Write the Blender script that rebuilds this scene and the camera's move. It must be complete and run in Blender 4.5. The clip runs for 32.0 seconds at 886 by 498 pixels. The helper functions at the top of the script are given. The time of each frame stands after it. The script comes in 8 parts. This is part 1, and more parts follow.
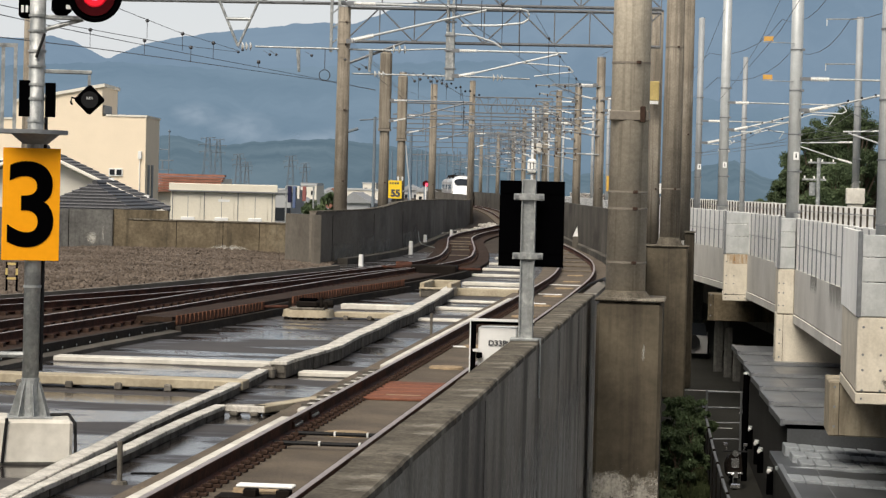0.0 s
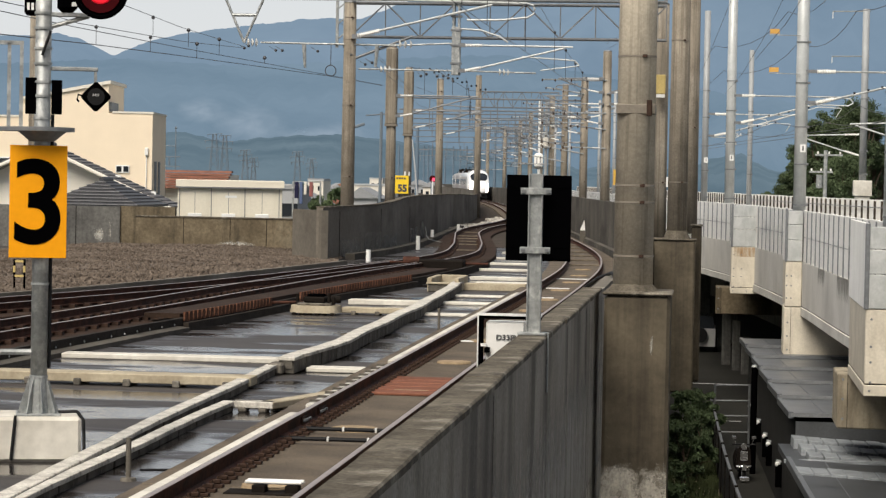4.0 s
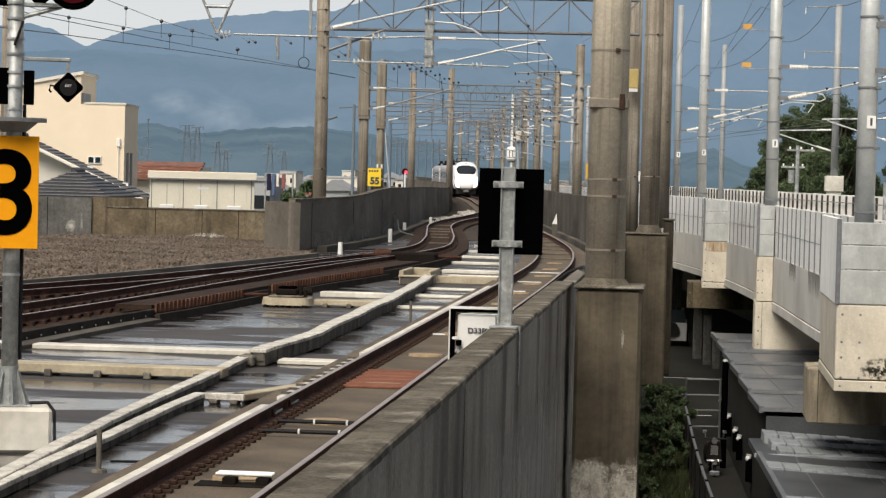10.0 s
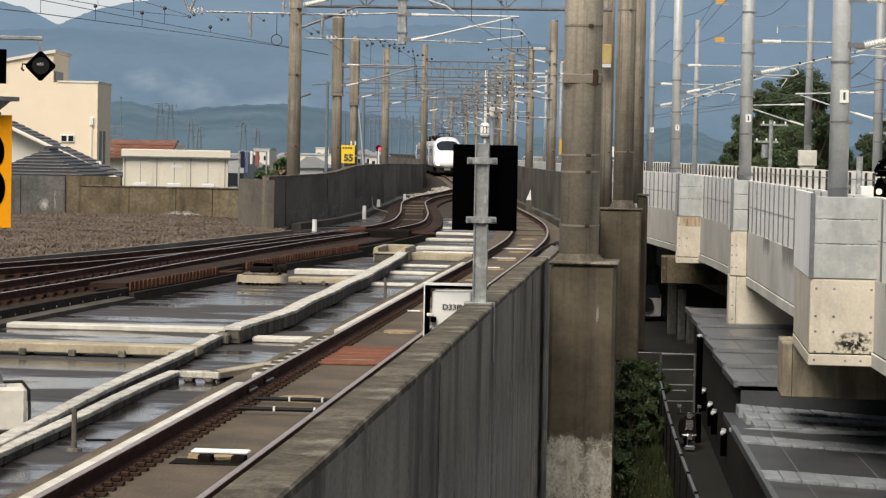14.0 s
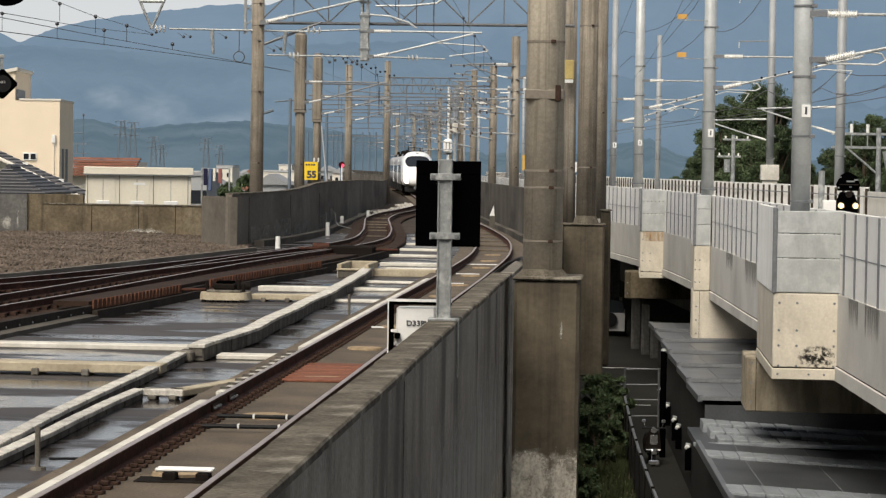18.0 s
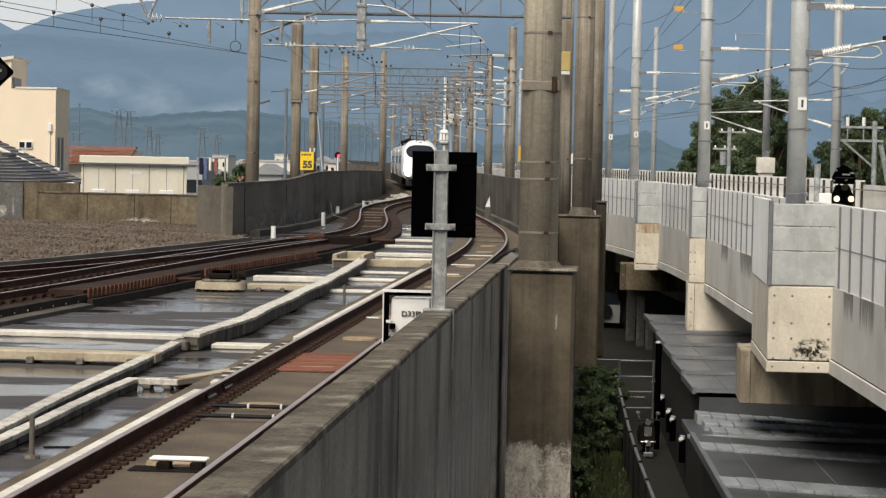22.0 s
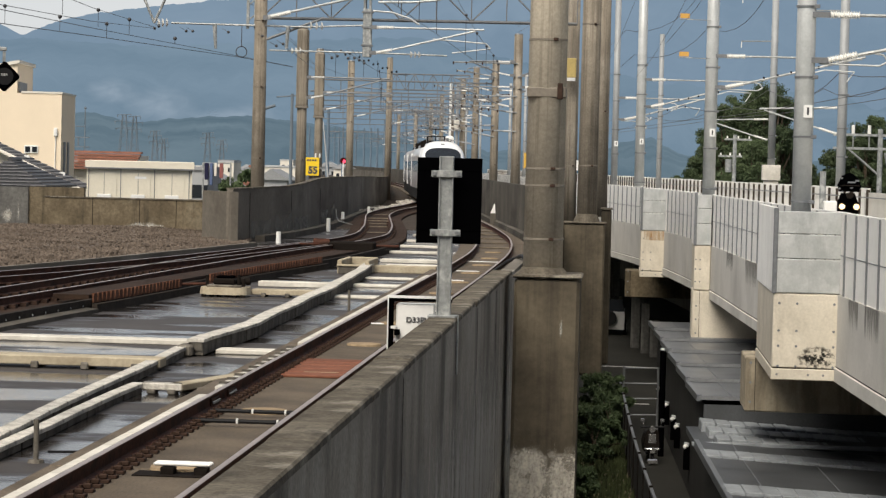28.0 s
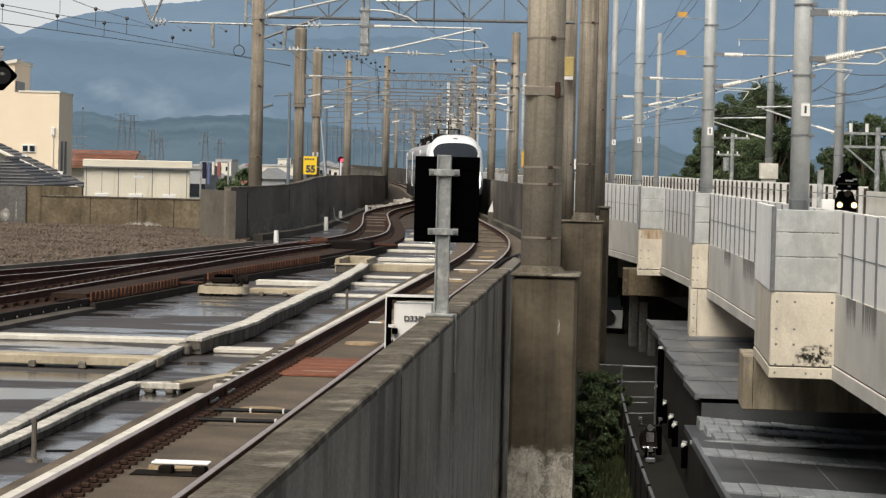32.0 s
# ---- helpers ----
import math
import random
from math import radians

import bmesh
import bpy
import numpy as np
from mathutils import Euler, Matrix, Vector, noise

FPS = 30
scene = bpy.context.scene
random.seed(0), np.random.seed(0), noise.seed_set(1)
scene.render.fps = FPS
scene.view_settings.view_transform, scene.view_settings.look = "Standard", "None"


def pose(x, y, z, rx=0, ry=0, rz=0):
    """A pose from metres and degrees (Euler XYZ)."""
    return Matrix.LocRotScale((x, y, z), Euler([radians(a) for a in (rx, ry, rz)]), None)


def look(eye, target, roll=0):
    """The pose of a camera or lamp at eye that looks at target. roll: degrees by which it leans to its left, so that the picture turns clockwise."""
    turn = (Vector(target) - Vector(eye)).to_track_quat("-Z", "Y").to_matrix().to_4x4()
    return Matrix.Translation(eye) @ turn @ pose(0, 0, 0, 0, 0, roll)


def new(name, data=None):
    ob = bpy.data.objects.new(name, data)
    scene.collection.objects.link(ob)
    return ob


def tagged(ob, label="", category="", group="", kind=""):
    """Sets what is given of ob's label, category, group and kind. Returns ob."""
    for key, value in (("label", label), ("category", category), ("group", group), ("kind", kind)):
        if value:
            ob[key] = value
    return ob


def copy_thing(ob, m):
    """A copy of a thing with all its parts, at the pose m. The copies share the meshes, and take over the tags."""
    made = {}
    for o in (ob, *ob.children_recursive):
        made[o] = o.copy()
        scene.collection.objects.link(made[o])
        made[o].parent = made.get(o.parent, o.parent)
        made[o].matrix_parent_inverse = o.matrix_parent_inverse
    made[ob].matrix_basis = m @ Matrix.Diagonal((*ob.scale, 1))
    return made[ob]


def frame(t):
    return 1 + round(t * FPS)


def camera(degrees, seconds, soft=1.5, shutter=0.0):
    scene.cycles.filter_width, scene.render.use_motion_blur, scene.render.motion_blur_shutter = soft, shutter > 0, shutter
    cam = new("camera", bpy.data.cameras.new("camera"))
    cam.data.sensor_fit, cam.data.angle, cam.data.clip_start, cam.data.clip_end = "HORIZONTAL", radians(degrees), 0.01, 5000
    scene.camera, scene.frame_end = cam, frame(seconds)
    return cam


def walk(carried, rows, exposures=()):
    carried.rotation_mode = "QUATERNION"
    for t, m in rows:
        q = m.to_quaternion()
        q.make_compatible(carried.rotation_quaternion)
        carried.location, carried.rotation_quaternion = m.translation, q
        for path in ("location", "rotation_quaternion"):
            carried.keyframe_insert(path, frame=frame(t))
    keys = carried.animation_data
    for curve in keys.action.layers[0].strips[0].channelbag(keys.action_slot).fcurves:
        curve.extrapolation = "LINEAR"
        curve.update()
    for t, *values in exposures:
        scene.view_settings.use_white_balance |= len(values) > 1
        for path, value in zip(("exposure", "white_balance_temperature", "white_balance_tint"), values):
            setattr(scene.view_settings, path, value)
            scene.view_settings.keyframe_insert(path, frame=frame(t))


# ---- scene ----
# A telephoto view along an elevated railway. z = 0 is the top of the rails, y runs along the near track.
cam = camera(20.67, 32.0, soft=1.32)
EYE = 2.52
TURNS = [
    (0.0, 6.260, -1.490, -1.450),
    (0.5, 6.280, -1.510, -1.465),
    (1.0, 6.359, -1.539, -1.311),
    (1.5, 6.396, -1.586, -1.241),
    (2.0, 6.403, -1.573, -1.313),
    (2.5, 6.263, -1.419, -1.399),
    (3.0, 6.267, -1.431, -1.355),
    (3.5, 6.337, -1.624, -1.112),
    (5.5, 6.632, -1.587, -1.223),
    (6.0, 6.541, -1.785, -1.200),
    (6.5, 6.360, -1.905, -1.241),
    (7.0, 6.201, -1.815, -1.326),
    (7.5, 6.241, -1.802, -1.388),
    (8.0, 6.245, -1.908, -1.358),
    (8.5, 6.123, -2.045, -1.248),
    (9.0, 6.008, -2.017, -1.271),
    (9.5, 5.822, -1.897, -1.410),
    (10.0, 5.772, -1.768, -1.433),
    (10.5, 5.673, -1.899, -1.322),
    (11.0, 5.535, -2.050, -1.259),
    (11.5, 5.595, -2.053, -1.291),
    (12.0, 5.593, -2.132, -1.407),
    (12.5, 5.547, -2.218, -1.357),
    (13.0, 5.410, -2.284, -1.198),
    (13.5, 5.203, -2.339, -1.164),
    (15.5, 5.097, -2.151, -1.048),
    (16.0, 4.851, -2.265, -1.023),
    (16.5, 4.629, -2.208, -1.076),
    (17.0, 4.552, -2.064, -1.010),
    (17.5, 4.355, -1.969, -0.891),
    (18.0, 4.285, -1.913, -0.841),
    (18.5, 4.521, -1.454, -0.839),
    (19.0, 4.655, -1.025, -0.819),
    (19.5, 4.660, -0.992, -0.774),
    (20.0, 4.424, -1.323, -0.777),
    (20.5, 4.205, -1.721, -1.008),
    (21.0, 4.182, -1.930, -1.198),
    (21.5, 4.181, -2.028, -1.234),
    (22.0, 4.189, -2.128, -1.175),
    (22.5, 4.180, -2.275, -1.218),
    (23.0, 4.036, -2.285, -1.277),
    (23.5, 3.925, -2.171, -1.257),
    (24.0, 3.887, -2.180, -1.213),
    (24.5, 3.987, -2.266, -1.180),
    (25.0, 3.995, -2.299, -1.232),
    (25.5, 4.105, -2.146, -1.262),
    (26.0, 4.350, -1.896, -1.206),
    (26.5, 4.447, -1.889, -1.256),
    (28.5, 4.273, -2.114, -1.451),
    (29.0, 4.217, -2.286, -1.410),
    (29.5, 4.381, -2.277, -1.356),
    (30.0, 4.337, -2.212, -1.409),
    (30.5, 4.284, -2.123, -1.384),
    (31.0, 4.262, -2.142, -1.328),
    (31.5, 4.364, -2.130, -1.311),
    (32.0, 4.261, -2.014, -1.355),
]
walk(cam, [(t, pose(0, 0, EYE, 90 + pitch, roll, yaw)) for t, yaw, pitch, roll in TURNS], exposures=[(0.0, 0.17), (9.0, 0.15), (17.0, 0.10), (18.5, 0.03), (19.3, -0.03), (20.5, 0.05), (22.0, 0.11), (32.0, 0.12)])

# ---- light ----
world = bpy.data.worlds.new("sky")
scene.world = world
world.use_nodes = True
wn = world.node_tree
sky = wn.nodes.new("ShaderNodeTexSky")
sky.sky_type = "NISHITA"
sky.sun_disc = False
sky.sun_elevation = radians(51)
sky.sun_rotation = radians(201)
sky.air_density, sky.dust_density, sky.ozone_density = 1.0, 3.0, 1.0
# thin cloud veils the blue
veil = wn.nodes.new("ShaderNodeMix")
veil.data_type = "RGBA"
veil.inputs["Factor"].default_value = 0.75
# the haze is brightest low down
sky_co, sky_z, sky_up, sky_ramp = wn.nodes.new("ShaderNodeTexCoord"), wn.nodes.new("ShaderNodeSeparateXYZ"), wn.nodes.new("ShaderNodeMapRange"), wn.nodes.new("ShaderNodeMix")
sky_ramp.data_type = "RGBA"
sky_ramp.inputs[6].default_value, sky_ramp.inputs[7].default_value = (6.4, 6.5, 6.65, 1), (2.0, 2.1, 2.3, 1)
sky_up.inputs["From Min"].default_value, sky_up.inputs["From Max"].default_value = 0.06, 0.38
wn.links.new(sky_co.outputs["Generated"], sky_z.inputs[0])
wn.links.new(sky_z.outputs["Z"], sky_up.inputs["Value"])
wn.links.new(sky_up.outputs[0], sky_ramp.inputs["Factor"])
wn.links.new(sky_ramp.outputs[2], veil.inputs[7])
wn.links.new(sky.outputs[0], veil.inputs[6])
wn.links.new(veil.outputs[2], wn.nodes["Background"].inputs["Color"])
wn.nodes["Background"].inputs["Strength"].default_value = 0.12
sun = new("sun", bpy.data.lights.new("sun", "SUN"))
sun.data.energy, sun.data.angle, sun.data.color = 4.1, radians(40), (1.0, 0.92, 0.80)
sun.matrix_world = look((0, 0, 60), (math.sin(radians(21)) * 60, math.cos(radians(21)) * 60, 60 - math.tan(radians(51)) * 60))

# ---- materials ----
MATS = {}


def mat(name, colour, rough=0.7, metal=0.0, spec=None, var=0.25, scale=1.5, fine=18.0, bump=0.15, stretch=(1, 1, 1), dark=None, spread=0.5, emit=0.0, random_tint=0.0, rough_var=0.0, coat=0.0):
    """A node material: two noises (stains and grain) vary the colour, the grain gives relief."""
    m = bpy.data.materials.new(name)
    m.use_nodes = True
    nt = m.node_tree
    bsdf = nt.nodes["Principled BSDF"]
    bsdf.inputs["Roughness"].default_value = rough
    bsdf.inputs["Metallic"].default_value = metal
    bsdf.inputs["Specular IOR Level"].default_value = (0.5 if rough < 0.6 else 0.15) if spec is None else spec
    bsdf.inputs["Coat Weight"].default_value = coat
    co = nt.nodes.new("ShaderNodeTexCoord")
    mp = nt.nodes.new("ShaderNodeMapping")
    mp.inputs["Scale"].default_value = stretch
    nt.links.new(co.outputs["Object"], mp.inputs["Vector"])
    big, small = nt.nodes.new("ShaderNodeTexNoise"), nt.nodes.new("ShaderNodeTexNoise")
    big.inputs["Scale"].default_value, small.inputs["Scale"].default_value = scale, fine
    big.inputs["Detail"].default_value, small.inputs["Detail"].default_value = 6.0, 4.0
    nt.links.new(mp.outputs[0], big.inputs["Vector"])
    nt.links.new(co.outputs["Object"], small.inputs["Vector"])
    ramp = nt.nodes.new("ShaderNodeValToRGB")
    ramp.color_ramp.elements[0].position, ramp.color_ramp.elements[1].position = 0.5 - spread / 2.5, 0.5 + spread / 2.5
    d = dark if dark else tuple(c * (1 - var) for c in colour)
    ramp.color_ramp.elements[0].color = (*d, 1)
    ramp.color_ramp.elements[1].color = (*colour, 1)
    nt.links.new(big.outputs["Fac"], ramp.inputs["Fac"])
    hsv = nt.nodes.new("ShaderNodeHueSaturation")
    nt.links.new(ramp.outputs[0], hsv.inputs["Color"])
    mr = nt.nodes.new("ShaderNodeMapRange")
    mr.inputs["From Min"].default_value, mr.inputs["From Max"].default_value = 0.3, 0.7
    mr.inputs["To Min"].default_value, mr.inputs["To Max"].default_value = 1 - var * 0.7, 1 + var * 0.5
    nt.links.new(small.outputs["Fac"], mr.inputs["Value"])
    if random_tint:
        info = nt.nodes.new("ShaderNodeObjectInfo")
        geo = nt.nodes.new("ShaderNodeNewGeometry")
        add = nt.nodes.new("ShaderNodeMath")
        add.operation = "ADD"
        nt.links.new(info.outputs["Random"], add.inputs[0])
        nt.links.new(geo.outputs["Random Per Island"], add.inputs[1])
        mr2 = nt.nodes.new("ShaderNodeMapRange")
        mr2.inputs["From Max"].default_value = 2.0
        mr2.inputs["To Min"].default_value, mr2.inputs["To Max"].default_value = 1 - random_tint, 1 + random_tint
        nt.links.new(add.outputs[0], mr2.inputs["Value"])
        mul = nt.nodes.new("ShaderNodeMath")
        mul.operation = "MULTIPLY"
        nt.links.new(mr.outputs[0], mul.inputs[0])
        nt.links.new(mr2.outputs[0], mul.inputs[1])
        nt.links.new(mul.outputs[0], hsv.inputs["Value"])
    else:
        nt.links.new(mr.outputs[0], hsv.inputs["Value"])
    nt.links.new(hsv.outputs[0], bsdf.inputs["Base Color"])
    if rough_var:
        rr = nt.nodes.new("ShaderNodeMapRange")
        rr.inputs["From Min"].default_value, rr.inputs["From Max"].default_value = 0.44, 0.54
        rr.inputs["To Min"].default_value, rr.inputs["To Max"].default_value = rough, rough + rough_var
        nt.links.new(big.outputs["Fac"], rr.inputs["Value"])
        nt.links.new(rr.outputs[0], bsdf.inputs["Roughness"])
    if bump:
        b = nt.nodes.new("ShaderNodeBump")
        b.inputs["Strength"].default_value, b.inputs["Distance"].default_value = bump, 0.02
        nt.links.new(small.outputs["Fac"], b.inputs["Height"])
        nt.links.new(b.outputs[0], bsdf.inputs["Normal"])
    if emit:
        bsdf.inputs["Emission Color"].default_value = (*colour, 1)
        bsdf.inputs["Emission Strength"].default_value = emit
    MATS[name] = m
    return m


def weathered(name, colour, dark, streak, pale, rough=0.85, scale=1.0, run=(3.5, 3.5, 0.12), run_amount=0.8, run_at=0.5, pale_amount=0.6, pale_at=0.6, fine=22.0, grain=0.25, bump=0.25, metal=0.0, tint=0.0, drift=False):
    """Old concrete or zinc: blotches, dark runs, pale patches and grain, each from its own noise."""
    m = bpy.data.materials.new(name)
    m.use_nodes = True
    nt = m.node_tree
    bsdf = nt.nodes["Principled BSDF"]
    bsdf.inputs["Roughness"].default_value, bsdf.inputs["Metallic"].default_value = rough, metal
    bsdf.inputs["Specular IOR Level"].default_value = 0.5 if metal else 0.15
    co = nt.nodes.new("ShaderNodeTexCoord")

    def layer(size, stretch, detail, lo, hi, top):
        mp, nz, mr = nt.nodes.new("ShaderNodeMapping"), nt.nodes.new("ShaderNodeTexNoise"), nt.nodes.new("ShaderNodeMapRange")
        mp.inputs["Scale"].default_value = stretch
        mp.inputs["Location"].default_value = (size * 7.1, size * 3.3, detail)
        nz.inputs["Scale"].default_value, nz.inputs["Detail"].default_value, nz.inputs["Roughness"].default_value = size, detail, 0.62
        mr.inputs["From Min"].default_value, mr.inputs["From Max"].default_value, mr.inputs["To Max"].default_value = lo, hi, top
        if drift:
            who, far = nt.nodes.new("ShaderNodeObjectInfo"), nt.nodes.new("ShaderNodeMath")
            far.operation, far.inputs[1].default_value = "MULTIPLY", 60.0
            nt.links.new(who.outputs["Random"], far.inputs[0])
            nt.links.new(far.outputs[0], mp.inputs["Location"])
        nt.links.new(co.outputs["Object"], mp.inputs["Vector"])
        nt.links.new(mp.outputs[0], nz.inputs["Vector"])
        nt.links.new(nz.outputs["Fac"], mr.inputs["Value"])
        return nz, mr

    def blend(fac, a, b):
        mx = nt.nodes.new("ShaderNodeMix")
        mx.data_type = "RGBA"
        nt.links.new(fac, mx.inputs["Factor"])
        if isinstance(a, tuple):
            mx.inputs[6].default_value = (*a, 1)
        else:
            nt.links.new(a, mx.inputs[6])
        mx.inputs[7].default_value = (*b, 1)
        return mx.outputs[2]

    _, f1 = layer(scale, (1, 1, 1), 8.0, 0.36, 0.64, 1.0)
    c = blend(f1.outputs[0], colour, dark)
    _, f2 = layer(scale * 0.55, (1, 1, 0.8), 9.0, pale_at, pale_at + 0.12, pale_amount)
    c = blend(f2.outputs[0], c, pale)
    _, f3 = layer(1.0, run, 6.0, run_at, run_at + 0.16, run_amount)
    c = blend(f3.outputs[0], c, streak)
    nz, f4 = layer(fine, (1, 1, 1), 5.0, 0.3, 0.7, 1.0)
    f4.inputs["To Min"].default_value, f4.inputs["To Max"].default_value = 1 - grain, 1 + grain
    hsv = nt.nodes.new("ShaderNodeHueSaturation")
    nt.links.new(c, hsv.inputs["Color"])
    if tint:
        info, mr, mul = nt.nodes.new("ShaderNodeObjectInfo"), nt.nodes.new("ShaderNodeMapRange"), nt.nodes.new("ShaderNodeMath")
        mr.inputs["To Min"].default_value, mr.inputs["To Max"].default_value = 1 - tint, 1 + tint
        mul.operation = "MULTIPLY"
        nt.links.new(info.outputs["Random"], mr.inputs["Value"])
        nt.links.new(mr.outputs[0], mul.inputs[0])
        nt.links.new(f4.outputs[0], mul.inputs[1])
        nt.links.new(mul.outputs[0], hsv.inputs["Value"])
    else:
        nt.links.new(f4.outputs[0], hsv.inputs["Value"])
    nt.links.new(hsv.outputs[0], bsdf.inputs["Base Color"])
    b = nt.nodes.new("ShaderNodeBump")
    b.inputs["Strength"].default_value, b.inputs["Distance"].default_value = bump, 0.02
    nt.links.new(nz.outputs["Fac"], b.inputs["Height"])
    nt.links.new(b.outputs[0], bsdf.inputs["Normal"])
    MATS[name] = m
    return m


weathered("old_concrete", (0.335, 0.305, 0.26), (0.205, 0.184, 0.155), (0.060, 0.052, 0.044), (0.47, 0.435, 0.38), scale=0.6, run=(1.7, 0.9, 0.10), run_amount=0.68, run_at=0.47, pale_amount=0.55, pale_at=0.56)
weathered("pier_concrete", (0.128, 0.108, 0.077), (0.080, 0.067, 0.048), (0.040, 0.034, 0.027), (0.36, 0.335, 0.29), scale=1.6, run=(3.0, 3.0, 0.12), run_amount=0.6, pale_amount=0.85, pale_at=0.67, fine=10, grain=0.12)
weathered("side_concrete", (0.178, 0.160, 0.134), (0.128, 0.114, 0.095), (0.068, 0.060, 0.050), (0.25, 0.235, 0.205), scale=0.3, run=(0.25, 0.12, 0.5), run_amount=0.65, pale_amount=0.6, pale_at=0.53, fine=7, grain=0.14)
weathered("ochre_concrete", (0.170, 0.138, 0.092), (0.105, 0.084, 0.055), (0.030, 0.026, 0.020), (0.24, 0.21, 0.155), scale=0.9, run=(2.2, 2.2, 0.25), run_amount=0.75, run_at=0.52, pale_amount=0.5, pale_at=0.55, fine=9)
weathered("grey_streaked", (0.150, 0.147, 0.138), (0.095, 0.093, 0.088), (0.035, 0.034, 0.032), (0.24, 0.235, 0.22), scale=0.7, run=(2.0, 2.0, 0.2), run_amount=0.75, run_at=0.5, pale_amount=0.5, pale_at=0.56, fine=9)
weathered("mossy_concrete", (0.128, 0.116, 0.098), (0.070, 0.063, 0.054), (0.040, 0.036, 0.031), (0.22, 0.20, 0.17), scale=0.35, run=(0.25, 0.13, 0.5), run_amount=0.7, fine=9, grain=0.16)
weathered("coping_concrete", (0.155, 0.136, 0.106), (0.078, 0.067, 0.051), (0.038, 0.033, 0.026), (0.31, 0.285, 0.235), scale=3.0, run=(3.5, 1.6, 1.0), run_amount=0.7, pale_amount=0.7, pale_at=0.55, fine=30, grain=0.4, bump=0.5, tint=0.12)
# pier head: stains, plus the shade under the bay put into the colour
weathered("shaded_head", (0.42, 0.365, 0.275), (0.31, 0.27, 0.20), (0.14, 0.118, 0.088), (0.52, 0.47, 0.375), scale=1.3, run=(2.5, 2.5, 0.4), run_amount=0.7, run_at=0.48, pale_amount=0.5, grain=0.1, bump=0.08, drift=True)
weathered("box_concrete", (0.655, 0.60, 0.50), (0.54, 0.495, 0.41), (0.29, 0.25, 0.19), (0.73, 0.70, 0.62), scale=1.3, run=(1.3, 1.3, 0.5), run_amount=0.5, run_at=0.55, pale_amount=0.5, grain=0.08, bump=0.06)
weathered("bay_metal", (0.49, 0.505, 0.495), (0.40, 0.415, 0.41), (0.29, 0.30, 0.295), (0.60, 0.61, 0.60), rough=0.5, scale=4.0, run=(6, 6, 1.5), run_amount=0.4, pale_amount=0.6, pale_at=0.52, grain=0.06, bump=0.03, metal=0.2)
weathered("stained_concrete", (0.62, 0.60, 0.555), (0.52, 0.505, 0.47), (0.36, 0.345, 0.315), (0.70, 0.685, 0.65), scale=0.45, run=(0.5, 0.5, 0.35), run_amount=0.45, run_at=0.54, pale_amount=0.6, pale_at=0.52, grain=0.08, bump=0.06)
# darker copy of pole_concrete: the nearest mast's stronger sun is in the colours
weathered("mast_concrete", (0.285, 0.250, 0.200), (0.190, 0.165, 0.131), (0.08, 0.068, 0.055), (0.39, 0.355, 0.30), scale=0.8, run=(8, 8, 0.2), run_amount=0.6, run_at=0.47, pale_amount=0.6, pale_at=0.56, grain=0.2, bump=0.1, drift=True)
weathered("pole_concrete", (0.50, 0.447, 0.36), (0.37, 0.33, 0.265), (0.12, 0.102, 0.08), (0.64, 0.59, 0.495), scale=1.6, run=(9, 9, 0.22), run_amount=0.55, run_at=0.52, pale_amount=0.6, pale_at=0.56, grain=0.15, bump=0.1, drift=True)
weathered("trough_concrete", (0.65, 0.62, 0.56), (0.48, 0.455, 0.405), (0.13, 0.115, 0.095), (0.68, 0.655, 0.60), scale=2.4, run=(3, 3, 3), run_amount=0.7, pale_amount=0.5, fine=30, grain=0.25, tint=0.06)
weathered("galvanised", (0.345, 0.36, 0.358), (0.235, 0.25, 0.25), (0.18, 0.18, 0.17), (0.52, 0.53, 0.52), rough=0.5, scale=11.0, run=(9, 9, 3), run_amount=0.35, pale_amount=0.8, pale_at=0.5, grain=0.1, bump=0.05, metal=0.35)
weathered("new_steel", (0.50, 0.52, 0.52), (0.42, 0.44, 0.44), (0.32, 0.325, 0.32), (0.58, 0.595, 0.59), rough=0.42, scale=3.0, run=(8, 8, 0.25), run_amount=0.4, pale_amount=0.6, grain=0.07, bump=0.02, metal=0.1, drift=True)
weathered("grey_steel", (0.33, 0.345, 0.355), (0.27, 0.283, 0.29), (0.20, 0.206, 0.21), (0.41, 0.425, 0.43), rough=0.55, scale=1.2, run=(8, 8, 0.25), run_amount=0.4, pale_amount=0.5, grain=0.07, bump=0.02, metal=0.1, drift=True)

mat("worn_sleeper", (0.22, 0.18, 0.135), 0.85, var=0.35, scale=3, dark=(0.10, 0.08, 0.06), bump=0.2, random_tint=0.3)
mat("far_gravel", (0.085, 0.068, 0.054), 0.95, var=0.5, scale=0.8, fine=6, dark=(0.03, 0.025, 0.021), bump=0.6)
# distance haze mixed into the paint of the far masts
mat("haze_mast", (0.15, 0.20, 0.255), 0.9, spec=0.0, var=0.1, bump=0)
mat("verge_soil", (0.15, 0.135, 0.072), 0.95, var=0.5, scale=1.2, dark=(0.09, 0.08, 0.05), bump=0.5)
mat("tile_dark", (0.055, 0.055, 0.06), 0.5, var=0.3, scale=4, bump=0.1, random_tint=0.15)
# much paler than tile_dark: sunlight on the course edges is in this colour
mat("tile_sunlit_lip", (0.26, 0.26, 0.27), 0.6, var=0.25, scale=4, bump=0.1)
mat("cloth_dark", (0.02, 0.02, 0.05), 0.9, var=0.2)
mat("cloth_blue", (0.12, 0.16, 0.28), 0.9, var=0.2)
mat("cloth_red", (0.30, 0.12, 0.11), 0.9, var=0.2)
